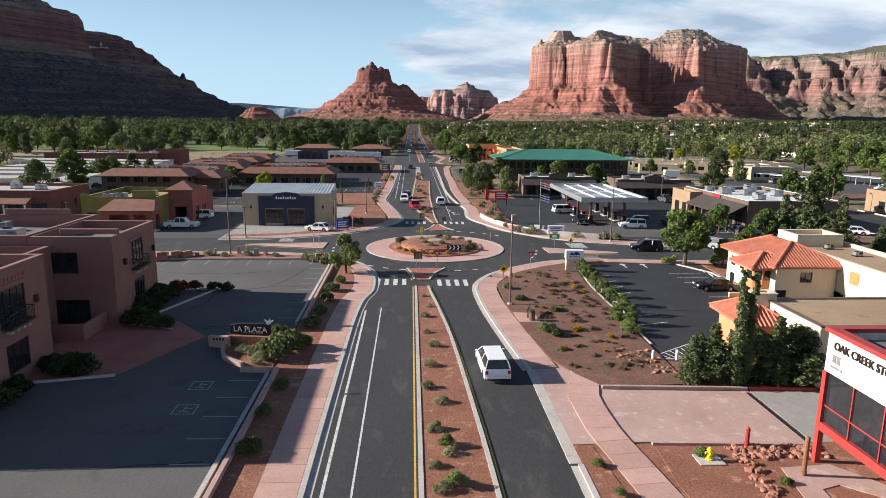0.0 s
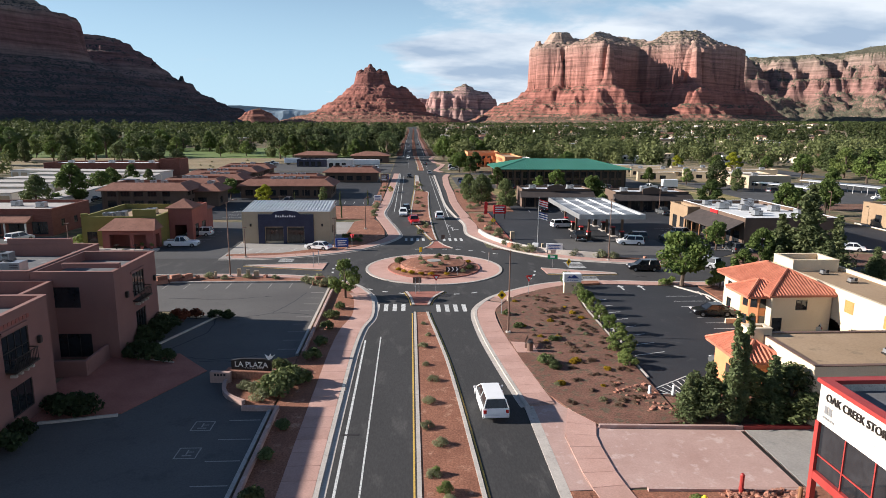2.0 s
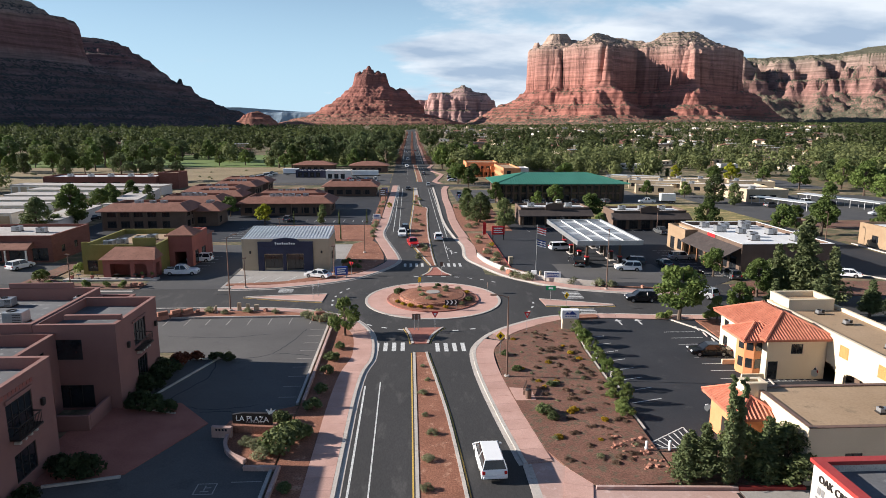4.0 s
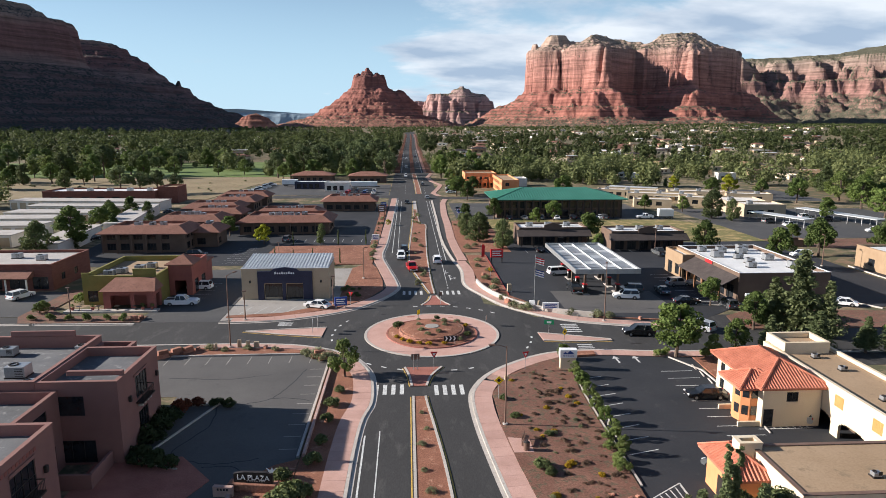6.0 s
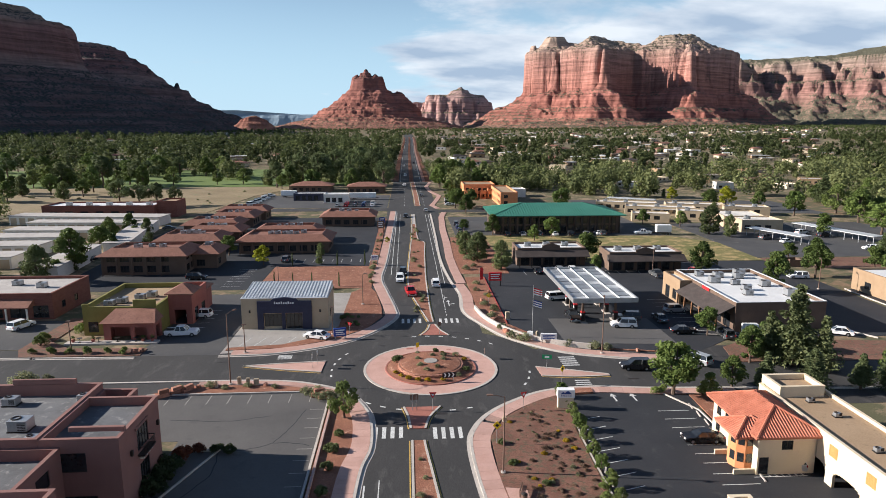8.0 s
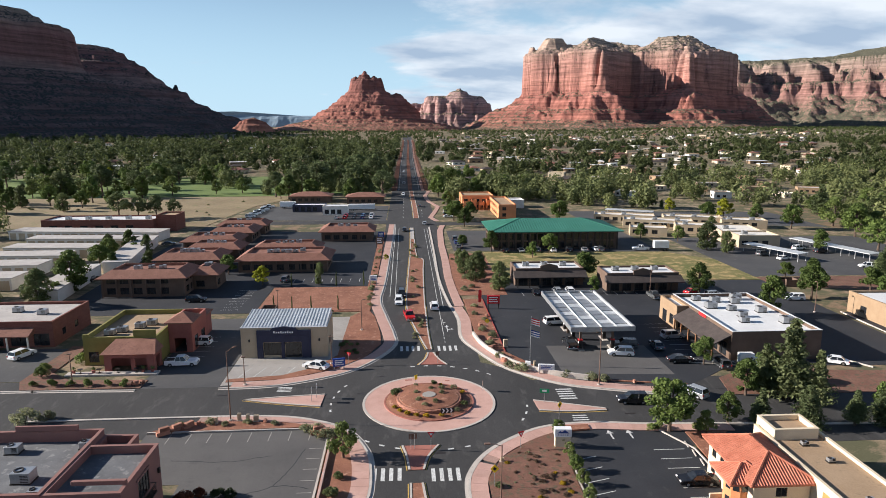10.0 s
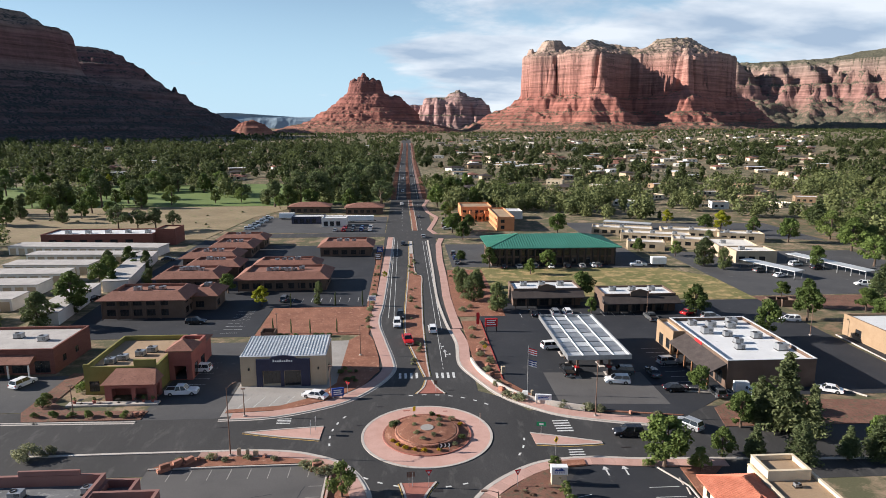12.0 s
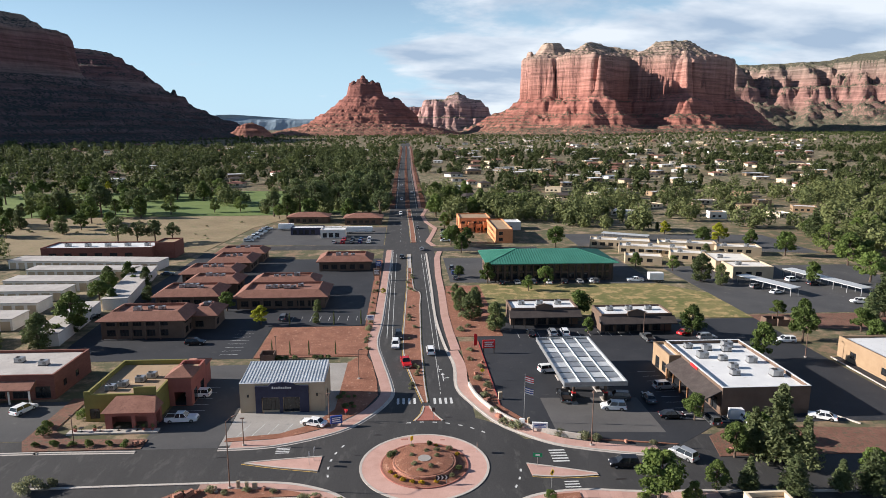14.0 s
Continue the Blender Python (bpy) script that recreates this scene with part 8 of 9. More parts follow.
def car_model(shape, colour):
    L, W, belt, top, cf, cb, tf, tb, hood = SHAPES[shape]
    word = {"van": "minivan", "suv": "sport utility car", "sedan": "saloon car", "pickup": "crew-cab pickup truck"}[shape]
    c = thing("pickup_truck" if shape == "pickup" else "van" if shape == "van" else "car", f"{colour} {word} on dark tyres", "truck" if shape == "pickup" else "car")
    p, h = PAINT[colour], L / 2
    fx, bx_ = h - 0.95, -h + 0.95

    def arch(cx):
        return [(cx + 0.42 * math.cos(math.pi * k / 6), 0.30 + 0.42 * math.sin(math.pi * k / 6)) for k in range(7)]

    if shape == "pickup":
        prof = [(-h, 0.45), (bx_ - 0.42, 0.30)] + arch(bx_)[::-1] + arch(fx)[::-1] + [(h - 0.05, 0.32), (h, 0.55), (h - 0.03, 0.85), (h - 0.35, hood), (cf, belt), (cb, belt), (cb - 0.02, 1.12), (-h, 1.10)]
    else:
        prof = [(-h, 0.50), (-h + 0.12, 0.30)] + arch(bx_)[::-1] + arch(fx)[::-1] + [(h - 0.12, 0.30), (h, 0.50), (h - 0.04, 0.72), (h - 0.4, hood - 0.06), (cf, belt - 0.02), (cb, belt), (-h + 0.06, belt - 0.08 if shape == "sedan" else belt - 0.12), (-h, 0.75)]
    body = side_solid(prof, W / 2)
    bmesh.ops.bevel(body, geom=[e for e in body.edges if abs(e.verts[0].co.y - e.verts[1].co.y) < 1e-4 and min(v.co.z for v in e.verts) > 0.6], offset=0.07, segments=2, affect="EDGES")
    part("body", body, p, c, smooth=False)
    glass = side_solid([(cb, belt - 0.01), (cf, belt - 0.01), (tf, top - 0.05), (tb, top - 0.05)], W / 2 - 0.06, W / 2 - 0.27)
    part("window_glass", glass, GLASS, c, "dark tinted car glass")
    roof = bmesh.new()
    prism(roof, [(tb - 0.03, -W / 2 + 0.28), (tf + 0.05, -W / 2 + 0.30), (tf + 0.05, W / 2 - 0.30), (tb - 0.03, W / 2 - 0.28)], top - 0.07, top)
    bmesh.ops.bevel(roof, geom=roof.edges[:], offset=0.025, segments=1, affect="EDGES")
    part("roof", roof, p, c)
    for s in (-1, 1):
        pil = bmesh.new()
        for a, b in (((cf, belt), (tf, top - 0.04)), ((cb, belt), (tb, top - 0.04)), (((cf + cb) / 2 - 0.1, belt), ((tf + tb) / 2, top - 0.04))):
            tube(pil, [(a[0], s * (W / 2 - 0.065), a[1]), (b[0], s * (W / 2 - 0.275), b[1])], [0.05, 0.045], 5)
        part("pillar", pil, p, c)
        part("mirror", box(cf - 0.35, s * (W / 2 + 0.02) - (0.18 if s < 0 else 0), belt, cf - 0.2, s * (W / 2 + 0.02) + (0.18 if s > 0 else 0), belt + 0.16, 0.02), p, c)
        part("headlight", box(h - 0.16, s * (W / 2 - 0.30) - 0.2, 0.62, h + 0.012, s * (W / 2 - 0.30) + 0.2, 0.80, 0.02), LAMP_CLEAR, c)
        part("tail_light", box(-h - 0.012, s * (W / 2 - 0.16) - 0.11, 0.72, -h + 0.12, s * (W / 2 - 0.16) + 0.11, 0.98 if shape != "sedan" else 0.86, 0.02), LAMP_RED, c)
        for x in (fx, bx_):
            w = part("wheel", TYRE, RUBBER, c)
            w.matrix_basis = pose(x, s * (W / 2 - 0.13), 0.335)
            part("rim", RIMS, RIM, w)
    part("bumper", box(h - 0.08, -W / 2 + 0.12, 0.36, h + 0.04, W / 2 - 0.12, 0.56, 0.03), p if shape != "pickup" else GALV, c)
    part("bumper", box(-h - 0.05, -W / 2 + 0.1, 0.38, -h + 0.08, W / 2 - 0.1, 0.60, 0.03), p if shape != "pickup" else GALV, c)
    part("grille", box(h - 0.02, -0.45, 0.60, h + 0.016, 0.45, 0.78), DARK_TRIM, c)
    part("number_plate", box(-h - 0.07, -0.16, 0.66, -h - 0.01, 0.16, 0.80), SIGN_WHITE, c)
    if shape == "pickup":
        part("bed_floor", box(-h + 0.08, -W / 2 + 0.12, 1.104, cb - 0.06, W / 2 - 0.12, 1.13), DARK_TRIM, c, "dark open load bed")
        for s in (-1, 1):
            part("bed_rail", box(-h + 0.02, s * (W / 2 - 0.05) - 0.05, 1.10, cb - 0.03, s * (W / 2 - 0.05) + 0.05, 1.24, 0.02), p, c)
    return c


def car(shape, colour, x, y, turn, z=0.045, group="parked cars"):
    """turn: 0 heads along +x, 90 along +y."""
    key = shape, colour
    if key not in CARS:
        CARS[key] = ob = car_model(shape, colour)
        ob.matrix_basis = pose(x, y, z, 0, 0, turn)
    else:
        ob = copy_thing(CARS[key], pose(x, y, z, 0, 0, turn))
    ob["group"] = group


for q in (("van", "white", 6.1, 46.5, 92), ("suv", "white", -1.9, 153.5, -90), ("suv", "white", 6.6, 148.5, 90), ("pickup", "red", 0.6, 141, -82), ("suv", "black", -1.2, 160.5, -88), ("sedan", "silver", 8.2, 279, 90), ("sedan", "black", -0.5, 262, -90), ("suv", "white", -1.4, 395, -90), ("sedan", "grey", 7.6, 340, 90), ("pickup", "white", -1.0, 470, -90),
          ("sedan", "silver", 7.0, 520, 90), ("suv", "grey", 6.8, 610, 90), ("sedan", "white", -1.2, 585, -90), ("suv", "black", 35.5, 94.0, 176), ("suv", "silver", 46.3, 96.2, 122)):
    car(*q, z=0.04 + land(q[2], q[3]) + 0.25 * step(420, 500, q[3]), group="cars on the road")
for q in (("pickup", "white", -41.0, 114.6, 2), ("suv", "white", -41.3, 125.8, 176), ("sedan", "white", -16.4, 111.6, 158), ("suv", "white", -72.5, 120.4, 70), ("suv", "white", 40.6, 115.0, 172), ("suv", "silver", 54.5, 124.2, 6), ("van", "white", 32.6, 135.0, 10), ("sedan", "grey", 49.0, 118.6, 88),
          ("sedan", "white", 78.4, 108.6, 150), ("sedan", "black", 50.4, 110.8, 0), ("suv", "grey", 43.0, 119.5, 170), ("pickup", "black", 32.2, 120.5, 90), ("suv", "grey", 57.0, 108.5, 90), ("sedan", "white", 63.5, 108.5, 90)):
    car(*q)
for q in (("sedan", "black", 35.3, 70.6, 178), ("suv", "silver", 41.6, 64.3, 160), ("suv", "grey", 29.4, 53.4, 110), ("suv", "silver", 39.0, 160.4, 90), ("suv", "white", 42.3, 160.4, 88), ("sedan", "black", 33.4, 160.4, 90), ("sedan", "red", 74.0, 158.8, 30), ("suv", "silver", 78.0, 154.6, 4), ("suv", "white", 96.8, 151.0, 175), ("pickup", "grey", 62.5, 155, 90)):
    car(*q)
for q in (("suv", "grey", -33.7, 178, 88), ("sedan", "white", -89.6, 214, 10), ("sedan", "grey", -86, 236, 12), ("suv", "black", -52, 158, 0), ("sedan", "black", -88, 182, 80), ("pickup", "white", 81.5, 216.6, 176), ("sedan", "blue", 18.6, 232, 90), ("suv", "grey", 18.4, 240, 88), ("sedan", "grey", 18.6, 224, 90), ("sedan", "white", 66, 217.2, 90),
          ("suv", "white", 140.8, 185, 170), ("pickup", "white", 146, 184, 170), ("suv", "grey", 119, 205, 20), ("sedan", "white", 122, 198, 20), ("suv", "black", 141, 208, 16), ("suv", "white", 137, 214, 16)):
    car(*q)
for k in range(9):
    car(("suv", "sedan", "pickup")[k % 3], ("white", "silver", "white", "grey")[k % 4], -72.8 + 0.2 * k, 305 + 4.4 * k, 8, group="vehicles on the sales lot")
    car(("sedan", "suv")[k % 2], ("white", "blue", "grey", "red", "silver")[k % 5], -16 - 4.0 * (k % 5), 298 + 3.8 * (k // 5) * 2, 90, group="vehicles on the sales lot")
for k in range(7):
    car(("suv", "sedan")[k % 2], ("black", "silver", "grey", "white")[k % 4], 34 + 5.5 * k, 216.0, 90, group="cars before the green-roofed building")
    car(("suv", "sedan")[(k + 1) % 2], ("white", "silver", "grey", "black")[(k * 3) % 4], 20 + 0.3 * k, 300 + 5.5 * k, 4, 0.05, group="cars by the orange building") if k < 6 else None


def box_trailer(x, y, turn, L=9.0, colour=None):
    t = thing("trailer", "white box trailer on its wheels", "trailer", x, y, 0.05, turn, group="trailers on the sales lot")
    part("box_body", box(-L / 2, -1.2, 0.95, L / 2, 1.2, 3.4, 0.05), colour or WHITE_TRIM, t)
    part("chassis", box(-L / 2, -0.5, 0.6, L / 2 + 1.2, 0.5, 0.93), DARK_TRIM, t)
    for s in (-1, 1):
        for u in (-0.9, 0.1):
            w = part("wheel", TYRE, RUBBER, t)
            w.matrix_basis = pose(-L * 0.2 + u, s * 1.05, 0.335)
            part("rim", RIMS, RIM, w)


for q in ((-61, 338, 0, 8.0), (-38, 326, 4, 14), (-23, 326, 2, 15), (88.4, 215.8, 176, 5.0)):
    box_trailer(*q)
for q in ((-56, 322, 16, 8, 3.6, "blue"), (-40, 312, 12, 8, 4.2, "white")):
    b = thing("sales_office", "small sales office with a pale flat roof", "building", q[0], q[1], 0)
    block(b, 0, 0, q[2], q[3], q[4], NAVY if q[5] == "blue" else STUCCO_WHITE, ROOF_WHITE, {"S": [(1 + 3 * k, 0.4, 3 + 3 * k, 2.6, "window", 2) for k in range(int((q[2] - 2) / 3))]}, parapet=0.3)
for q in ((-32, 355, 20, 12, 3.8), (-64, 362, 22, 12, 3.6)):
    b = thing("brown_house", "low brown building with a hipped roof", "building", q[0], q[1], 0)
    block(b, 0, 0, q[2], q[3], q[4], STUCCO_BROWN, ROOF_TAN, {"S": [(1 + 3.4 * k, 0.8, 3 + 3.4 * k, 2.4, "window", 2) for k in range(int((q[2] - 2) / 3.4))]}, parapet=0.3)
    hip(b, 0, 0, q[2], q[3], q[4] + 0.08, 2.0, 1.0, TILE_BROWN)


# ---- street furniture and small things ----
def street_lamp(x, y, h, arm, turn, label="tall brown steel street lamp with a single arm"):
    s = thing("street_lamp", label, "street lamp", x, y, 0.12, turn, group="street lamps")
    part("footing", tube(bmesh.new(), [(0, 0, 0), (0, 0, 0.22)], [0.28, 0.28], 12), KERB, s)
    part("pole", tube(bmesh.new(), [(0, 0, 0.22), (0, 0, h * 0.5), (0, 0, h)], [0.11, 0.085, 0.06], 10), RUST_STEEL, s)
    if arm:
        part("arm", tube(bmesh.new(), [(0, 0, h - 0.15), (arm * 0.5, 0, h + 0.12), (arm, 0, h + 0.18)], [0.045, 0.04, 0.035], 8), RUST_STEEL, s)
    part("lamp_head", box(arm - 0.35, -0.16, h + 0.1, arm + 0.35, 0.16, h + 0.26, 0.04), RUST_STEEL, s)


for q in ((10.2, 64.6, 9.0, -1.6, 0), (-26.2, 91.1, 10.8, 1.6, 60), (32.2, 101.0, 10.0, 1.2, 250), (-27.3, 104.4, 4.8, 0.0, 0), (-56.5, 106.5, 5.2, 0.0, 0), (86, 101.5, 7.5, 0.8, 120), (-13.8, 113.5, 5.0, 0.0, 0), (-9.6, 133, 6.5, 0.6, 0), (62, 156.5, 6.5, 0.6, 30), (95, 140, 7.0, 0.6, 90), (-30, 147.6, 5.0, 0.0, 0)):
    street_lamp(*q)


def post_sign(x, y, h, plate_pts, material, turn, name, label, z0=0.12, border=None):
    """A sign on a post; plate_pts in its own plane (across, up), centred on the post's top. turn 0 faces -y."""
    s = thing(name, label, "road sign", x, y, z0, turn, group="road signs")
    part("post", tube(bmesh.new(), [(0, 0, 0), (0, 0, h)], [0.035, 0.035], 6), GALV, s)
    p = part("plate", prism(bmesh.new(), plate_pts, 0, 0.02), material, s)
    p.matrix_basis = pose(0, -0.04, h - 0.3, 90, 0, 0)
    if border:
        b = part("symbol", prism(bmesh.new(), [(0.45 * u, 0.45 * v) for u, v in plate_pts], 0.021, 0.026), border, p)
    return s


DIAMOND = [(0.0, -0.55), (0.55, 0.0), (0.0, 0.55), (-0.55, 0.0)]
YIELD = [(0.0, -0.5), (0.5, 0.38), (-0.5, 0.38)]
post_sign(10.4, 71.2, 2.7, DIAMOND, SIGN_YELLOW, 0, "crossing_sign", "yellow diamond crossing sign on a post", border=SIGN_BLACK)
post_sign(22.4, 88.4, 2.8, DIAMOND, SIGN_YELLOW, 40, "crossing_sign", "yellow diamond crossing sign on a post", border=SIGN_BLACK)
post_sign(17.0, 131.0, 2.4, DIAMOND, SIGN_YELLOW, 180, "crossing_sign", "yellow diamond sign on a post", border=SIGN_BLACK)
post_sign(3.1, 80.8, 2.5, YIELD, SIGN_RED, 0, "yield_sign", "red and white yield sign on a post", border=SIGN_WHITE)
post_sign(15.2, 80.2, 2.5, YIELD, SIGN_RED, 20, "yield_sign", "red and white yield sign on a post", border=SIGN_WHITE)
post_sign(-10.6, 112.4, 2.4, YIELD, SIGN_RED, 150, "yield_sign", "red and white yield sign on a post", border=SIGN_WHITE)
RECT = [(-0.75, -0.35), (0.75, -0.35), (0.75, 0.35), (-0.75, 0.35)]
SMALL = [(-0.3, -0.4), (0.3, -0.4), (0.3, 0.4), (-0.3, 0.4)]
post_sign(21.5, 94.6, 2.3, RECT, SIGN_GREEN, -10, "street_sign", "green direction sign on posts", border=SIGN_WHITE)
post_sign(0.4, 81.0, 2.1, SMALL, RUST_STEEL, 180, "street_sign", "small sign seen from its grey back")
post_sign(0.9, 81.1, 2.1, SMALL, RUST_STEEL, 180, "street_sign", "small sign seen from its grey back")
post_sign(-14.6, 98.6, 2.2, SMALL, SIGN_WHITE, 90, "street_sign", "small white sign on a post")
post_sign(-15.2, 97.2, 2.2, SMALL, SIGN_WHITE, 90, "street_sign", "small white sign on a post")
post_sign(5.6, 112.6, 2.2, SMALL, RUST_STEEL, 0, "street_sign", "small sign seen from its grey back")
post_sign(1.4, 102.0, 2.0, SMALL, SIGN_YELLOW, 40, "street_sign", "small sign on the roundabout island")
post_sign(12.3, 99.8, 1.6, SMALL, RUST_STEEL, 90, "street_sign", "small sign on the roundabout island")


def chevron_sign(x, y, turn):
    s = thing("chevron_sign", "black board with white chevrons on two posts", "road sign", x, y, 0.3, turn)
    for u in (-0.7, 0.7):
        part("post", box(u - 0.04, -0.03, 0, u + 0.04, 0.03, 1.0), GALV, s)
    part("board", box(-1.0, -0.08, 0.55, 1.0, -0.035, 1.35), SIGN_BLACK, s)
    for k in range(3):
        ch = part("chevron", prism(bmesh.new(), [(-0.2, -0.32), (0.0, -0.32), (0.22, 0.0), (0.0, 0.32), (-0.2, 0.32), (0.02, 0.0)], 0, 0.012), SIGN_WHITE, s)
        ch.matrix_basis = pose(-0.6 + 0.6 * k, -0.082, 0.95, 90, 0, 0)


chevron_sign(5.9, 90.3, 6)


def stone(sx, sy, sz, seed):
    """A rough stone: a block with pushed corners."""
    rnd = random.Random(seed)
    bm = bmesh.new()
    vs = bx(bm, -sx / 2, -sy / 2, 0, sx / 2, sy / 2, sz)
    bmesh.ops.bevel(bm, geom=bm.edges[:], offset=min(sx, sy, sz) * 0.22, segments=1, affect="EDGES")
    for v in bm.verts:
        v.co += Vector((rnd.uniform(-1, 1) * sx, rnd.uniform(-1, 1) * sy, rnd.uniform(-0.6, 0.6) * sz)) * 0.09
    return finish("stone", bm, STONE)


STONES = [stone(0.55, 0.4, 0.32, k) for k in range(5)]
FLATS = [stone(0.75, 0.42, 0.26, 20 + k) for k in range(4)]


def ring_wall():
    w = thing("stone_wall", "low curved red stone wall in the roundabout", "wall", RX, RY, 0.3)
    for tier in range(2):
        n = 40
        for k in range(n):
            a = radians(150 + 240 * (k + 0.5 * tier) / n)
            ob = part("stone", FLATS[(k * 3 + tier) % 4], STONE, w)
            ob.matrix_basis = pose(4.9 * math.cos(a), 4.9 * math.sin(a), 0.06 + 0.25 * tier, 0, 0, math.degrees(a) + 90 + random.uniform(-4, 4))


ring_wall()


def rubble():
    """Loose red stones spilling round the bed by the drive: each a thing among many of its kind."""
    rnd = random.Random(8)
    for k in range(260):
        if k < 130:
            x, y = rnd.uniform(18.6, 24.0), rnd.uniform(32.4, 33.9)
        elif k < 200:
            x = 18.6 + 0.9 * rnd.random()
            y = rnd.uniform(27.0, 33.0)
            x += 0.25 * (33 - y) * -0.35
        else:
            x, y = rnd.uniform(17.0, 20.4), rnd.uniform(45.0, 51.0)
            x += (48 - y) * 0.25
        ob = part("stone", STONES[k % 5], STONE)
        s = rnd.uniform(0.28, 0.8)
        ob.matrix_basis = Matrix.LocRotScale((x, y, 0.10), Euler((rnd.uniform(-0.3, 0.3), rnd.uniform(-0.3, 0.3), rnd.uniform(0, 6.28))), (s, s, s))
        tagged(ob, "loose rough red sandstone rock", "rock", group="loose rocks")


rubble()
rb = random.Random(4)
for k, (x, y, s) in enumerate(((16.2, 119.0, 2.4), (17.0, 120.2, 1.8), (17.8, 112.6, 2.0), (16.8, 125.0, 1.6), (16.0, 134.0, 1.8), (-45.8, 105.6, 2.0), (-44.9, 106.2, 1.6), (38.5, 101.6, 1.3), (-30.6, 90.2, 1.2), (-21.0, 90.4, 1.2), (55.4, 97.6, 1.6), (62, 98.4, 1.4), (18.2, 141, 1.5), (20.2, 110.3, 1.5))):
    ob = part("boulder", STONES[k % 5], STONE)
    ob.matrix_basis = Matrix.LocRotScale((x, y, 0.1), Euler((0, 0, rb.uniform(0, 6))), (s, s, s * 1.2))
    tagged(ob, "rounded red sandstone boulder on gravel", "rock", group="boulders")


def low_wall(path, w, z1, material, label, z0=0.0, name="retaining_wall"):
    return structure(name, strip(bmesh.new(), path, 0, w, z0, z1), material, label, "wall")


low_wall(spline([(13.6, 128.0), (14.6, 121.8), (17.3, 114.6), (20.6, 109.6), (24.6, 106.2), (31.0, 103.3)], 5), 0.35, 0.95, KERB, "curved pale retaining wall by the pavement")
low_wall([(-11.35, 27.0), (-11.35, 46.6)], -0.28, 0.20, KERB, "pale kerb along the old lot", name="kerb")
low_wall([(-10.75, 27.0), (-10.75, 46.6)], -0.28, 0.48, PINK_DRIVE, "low pinkish wall along the verge")
low_wall([(-11.35, 58.8), (-11.35, 87.4)], -0.28, 0.20, KERB, "pale kerb along the old lot", name="kerb")
low_wall([(-10.75, 58.8), (-10.75, 84.4)], -0.28, 0.48, PINK_DRIVE, "low pinkish wall along the verge")
low_wall([(-10.75, 46.75), (-13.4, 46.9)], 0.28, 0.42, PINK_DRIVE, "low pinkish planter wall")
low_wall(spline([(-13.6, 47.6), (-15.4, 49.2), (-16.2, 51.6), (-16.0, 54.4)], 5), -0.3, 0.45, PINK_DRIVE, "curved low planter wall by the sign")
low_wall([(-37.0, 87.55), (-13.8, 87.7)], 0.25, 0.24, KERB, "pale kerb along the old lot", name="kerb")
low_wall([(-22.2, 71.7), (-27.4, 71.4)], 0.25, 0.2, KERB, "pale kerb round the shrubs", name="kerb")
low_wall([(-22.6, 46.2), (-27.9, 45.0)], 0.2, 0.22, KERB, "pale kerb round the entrance court", name="kerb")
low_wall([(-22.5, 71.6), (-26.9, 58.6), (-22.3, 57.0)], 0.2, 0.2, KERB, "pale kerb along the building bed", name="kerb")
low_wall([(13.7, 42.7), (24.3, 42.1)], 0.25, 0.32, PINK_DRIVE, "low pinkish kerb wall by the drive")
low_wall([(24.4, 42.1), (29.4, 41.9)], 0.25, 0.34, RED_STEEL, "red painted kerb by the drive", name="kerb")
low_wall([(14.3, 34.5), (24.2, 34.0)], -0.25, 0.30, PINK_DRIVE, "low pinkish kerb wall by the drive")
low_wall([(24.25, 34.3), (24.25, 41.8)], 0.28, 0.085, DARK_TRIM, "black drain grating across the drive", name="drain_grating")
low_wall([(39.1, 66.6), (38.9, 79.0), (36.2, 84.4)], 0.2, 0.2, KERB, "white kerb along the dark lot", name="kerb")
low_wall([(20.9, 52), (20.95, 60), (21.1, 72), (21.9, 80.4)], 0.18, 0.2, KERB, "kerb along the dark lot", name="kerb")
low_wall([(19.02, 118), (19.02, 156)], 0.16, 0.2, RED_STEEL, "red painted kerb by the forecourt", name="kerb")
low_wall([(52.2, 110.2), (60.5, 108.2), (60.2, 110.4)], 0.18, 0.22, KERB, "pale kerb by the store", name="kerb")
low_wall([(101, 121), (101.5, 140)], 0.25, 0.25, KERB, "pale kerb by the sand shop", name="kerb")
low_wall([(80, 112), (84, 106)], 0.25, 0.25, KERB, "pale kerb by the store", name="kerb")
structure("planting_bed", plate([(-15.9, 54.2), (-16.0, 51.6), (-15.2, 49.4), (-13.5, 47.7), (-13.2, 47.1), (-11.1, 47.0), (-11.0, 58.4), (-13.2, 57.4)], -0.1, 0.11), RED_DIRT, "red gravel planter behind the sign", "ground")
structure("footpath", plate([(19.8, 26), (20.6, 31.4), (23.6, 31.7), (26, 28.6), (26, 27), (22.8, 29.6), (21.6, 29.2), (21.2, 26)], -0.1, 0.19), PINK_DRIVE, "pink concrete footpath", "paving")
structure("bench_pad", plate([(10.2, 58.4), (12.2, 58.4), (12.2, 61.2), (10.0, 61.6)], -0.1, 0.215), PINK, "pink concrete pad for the bench", "paving")
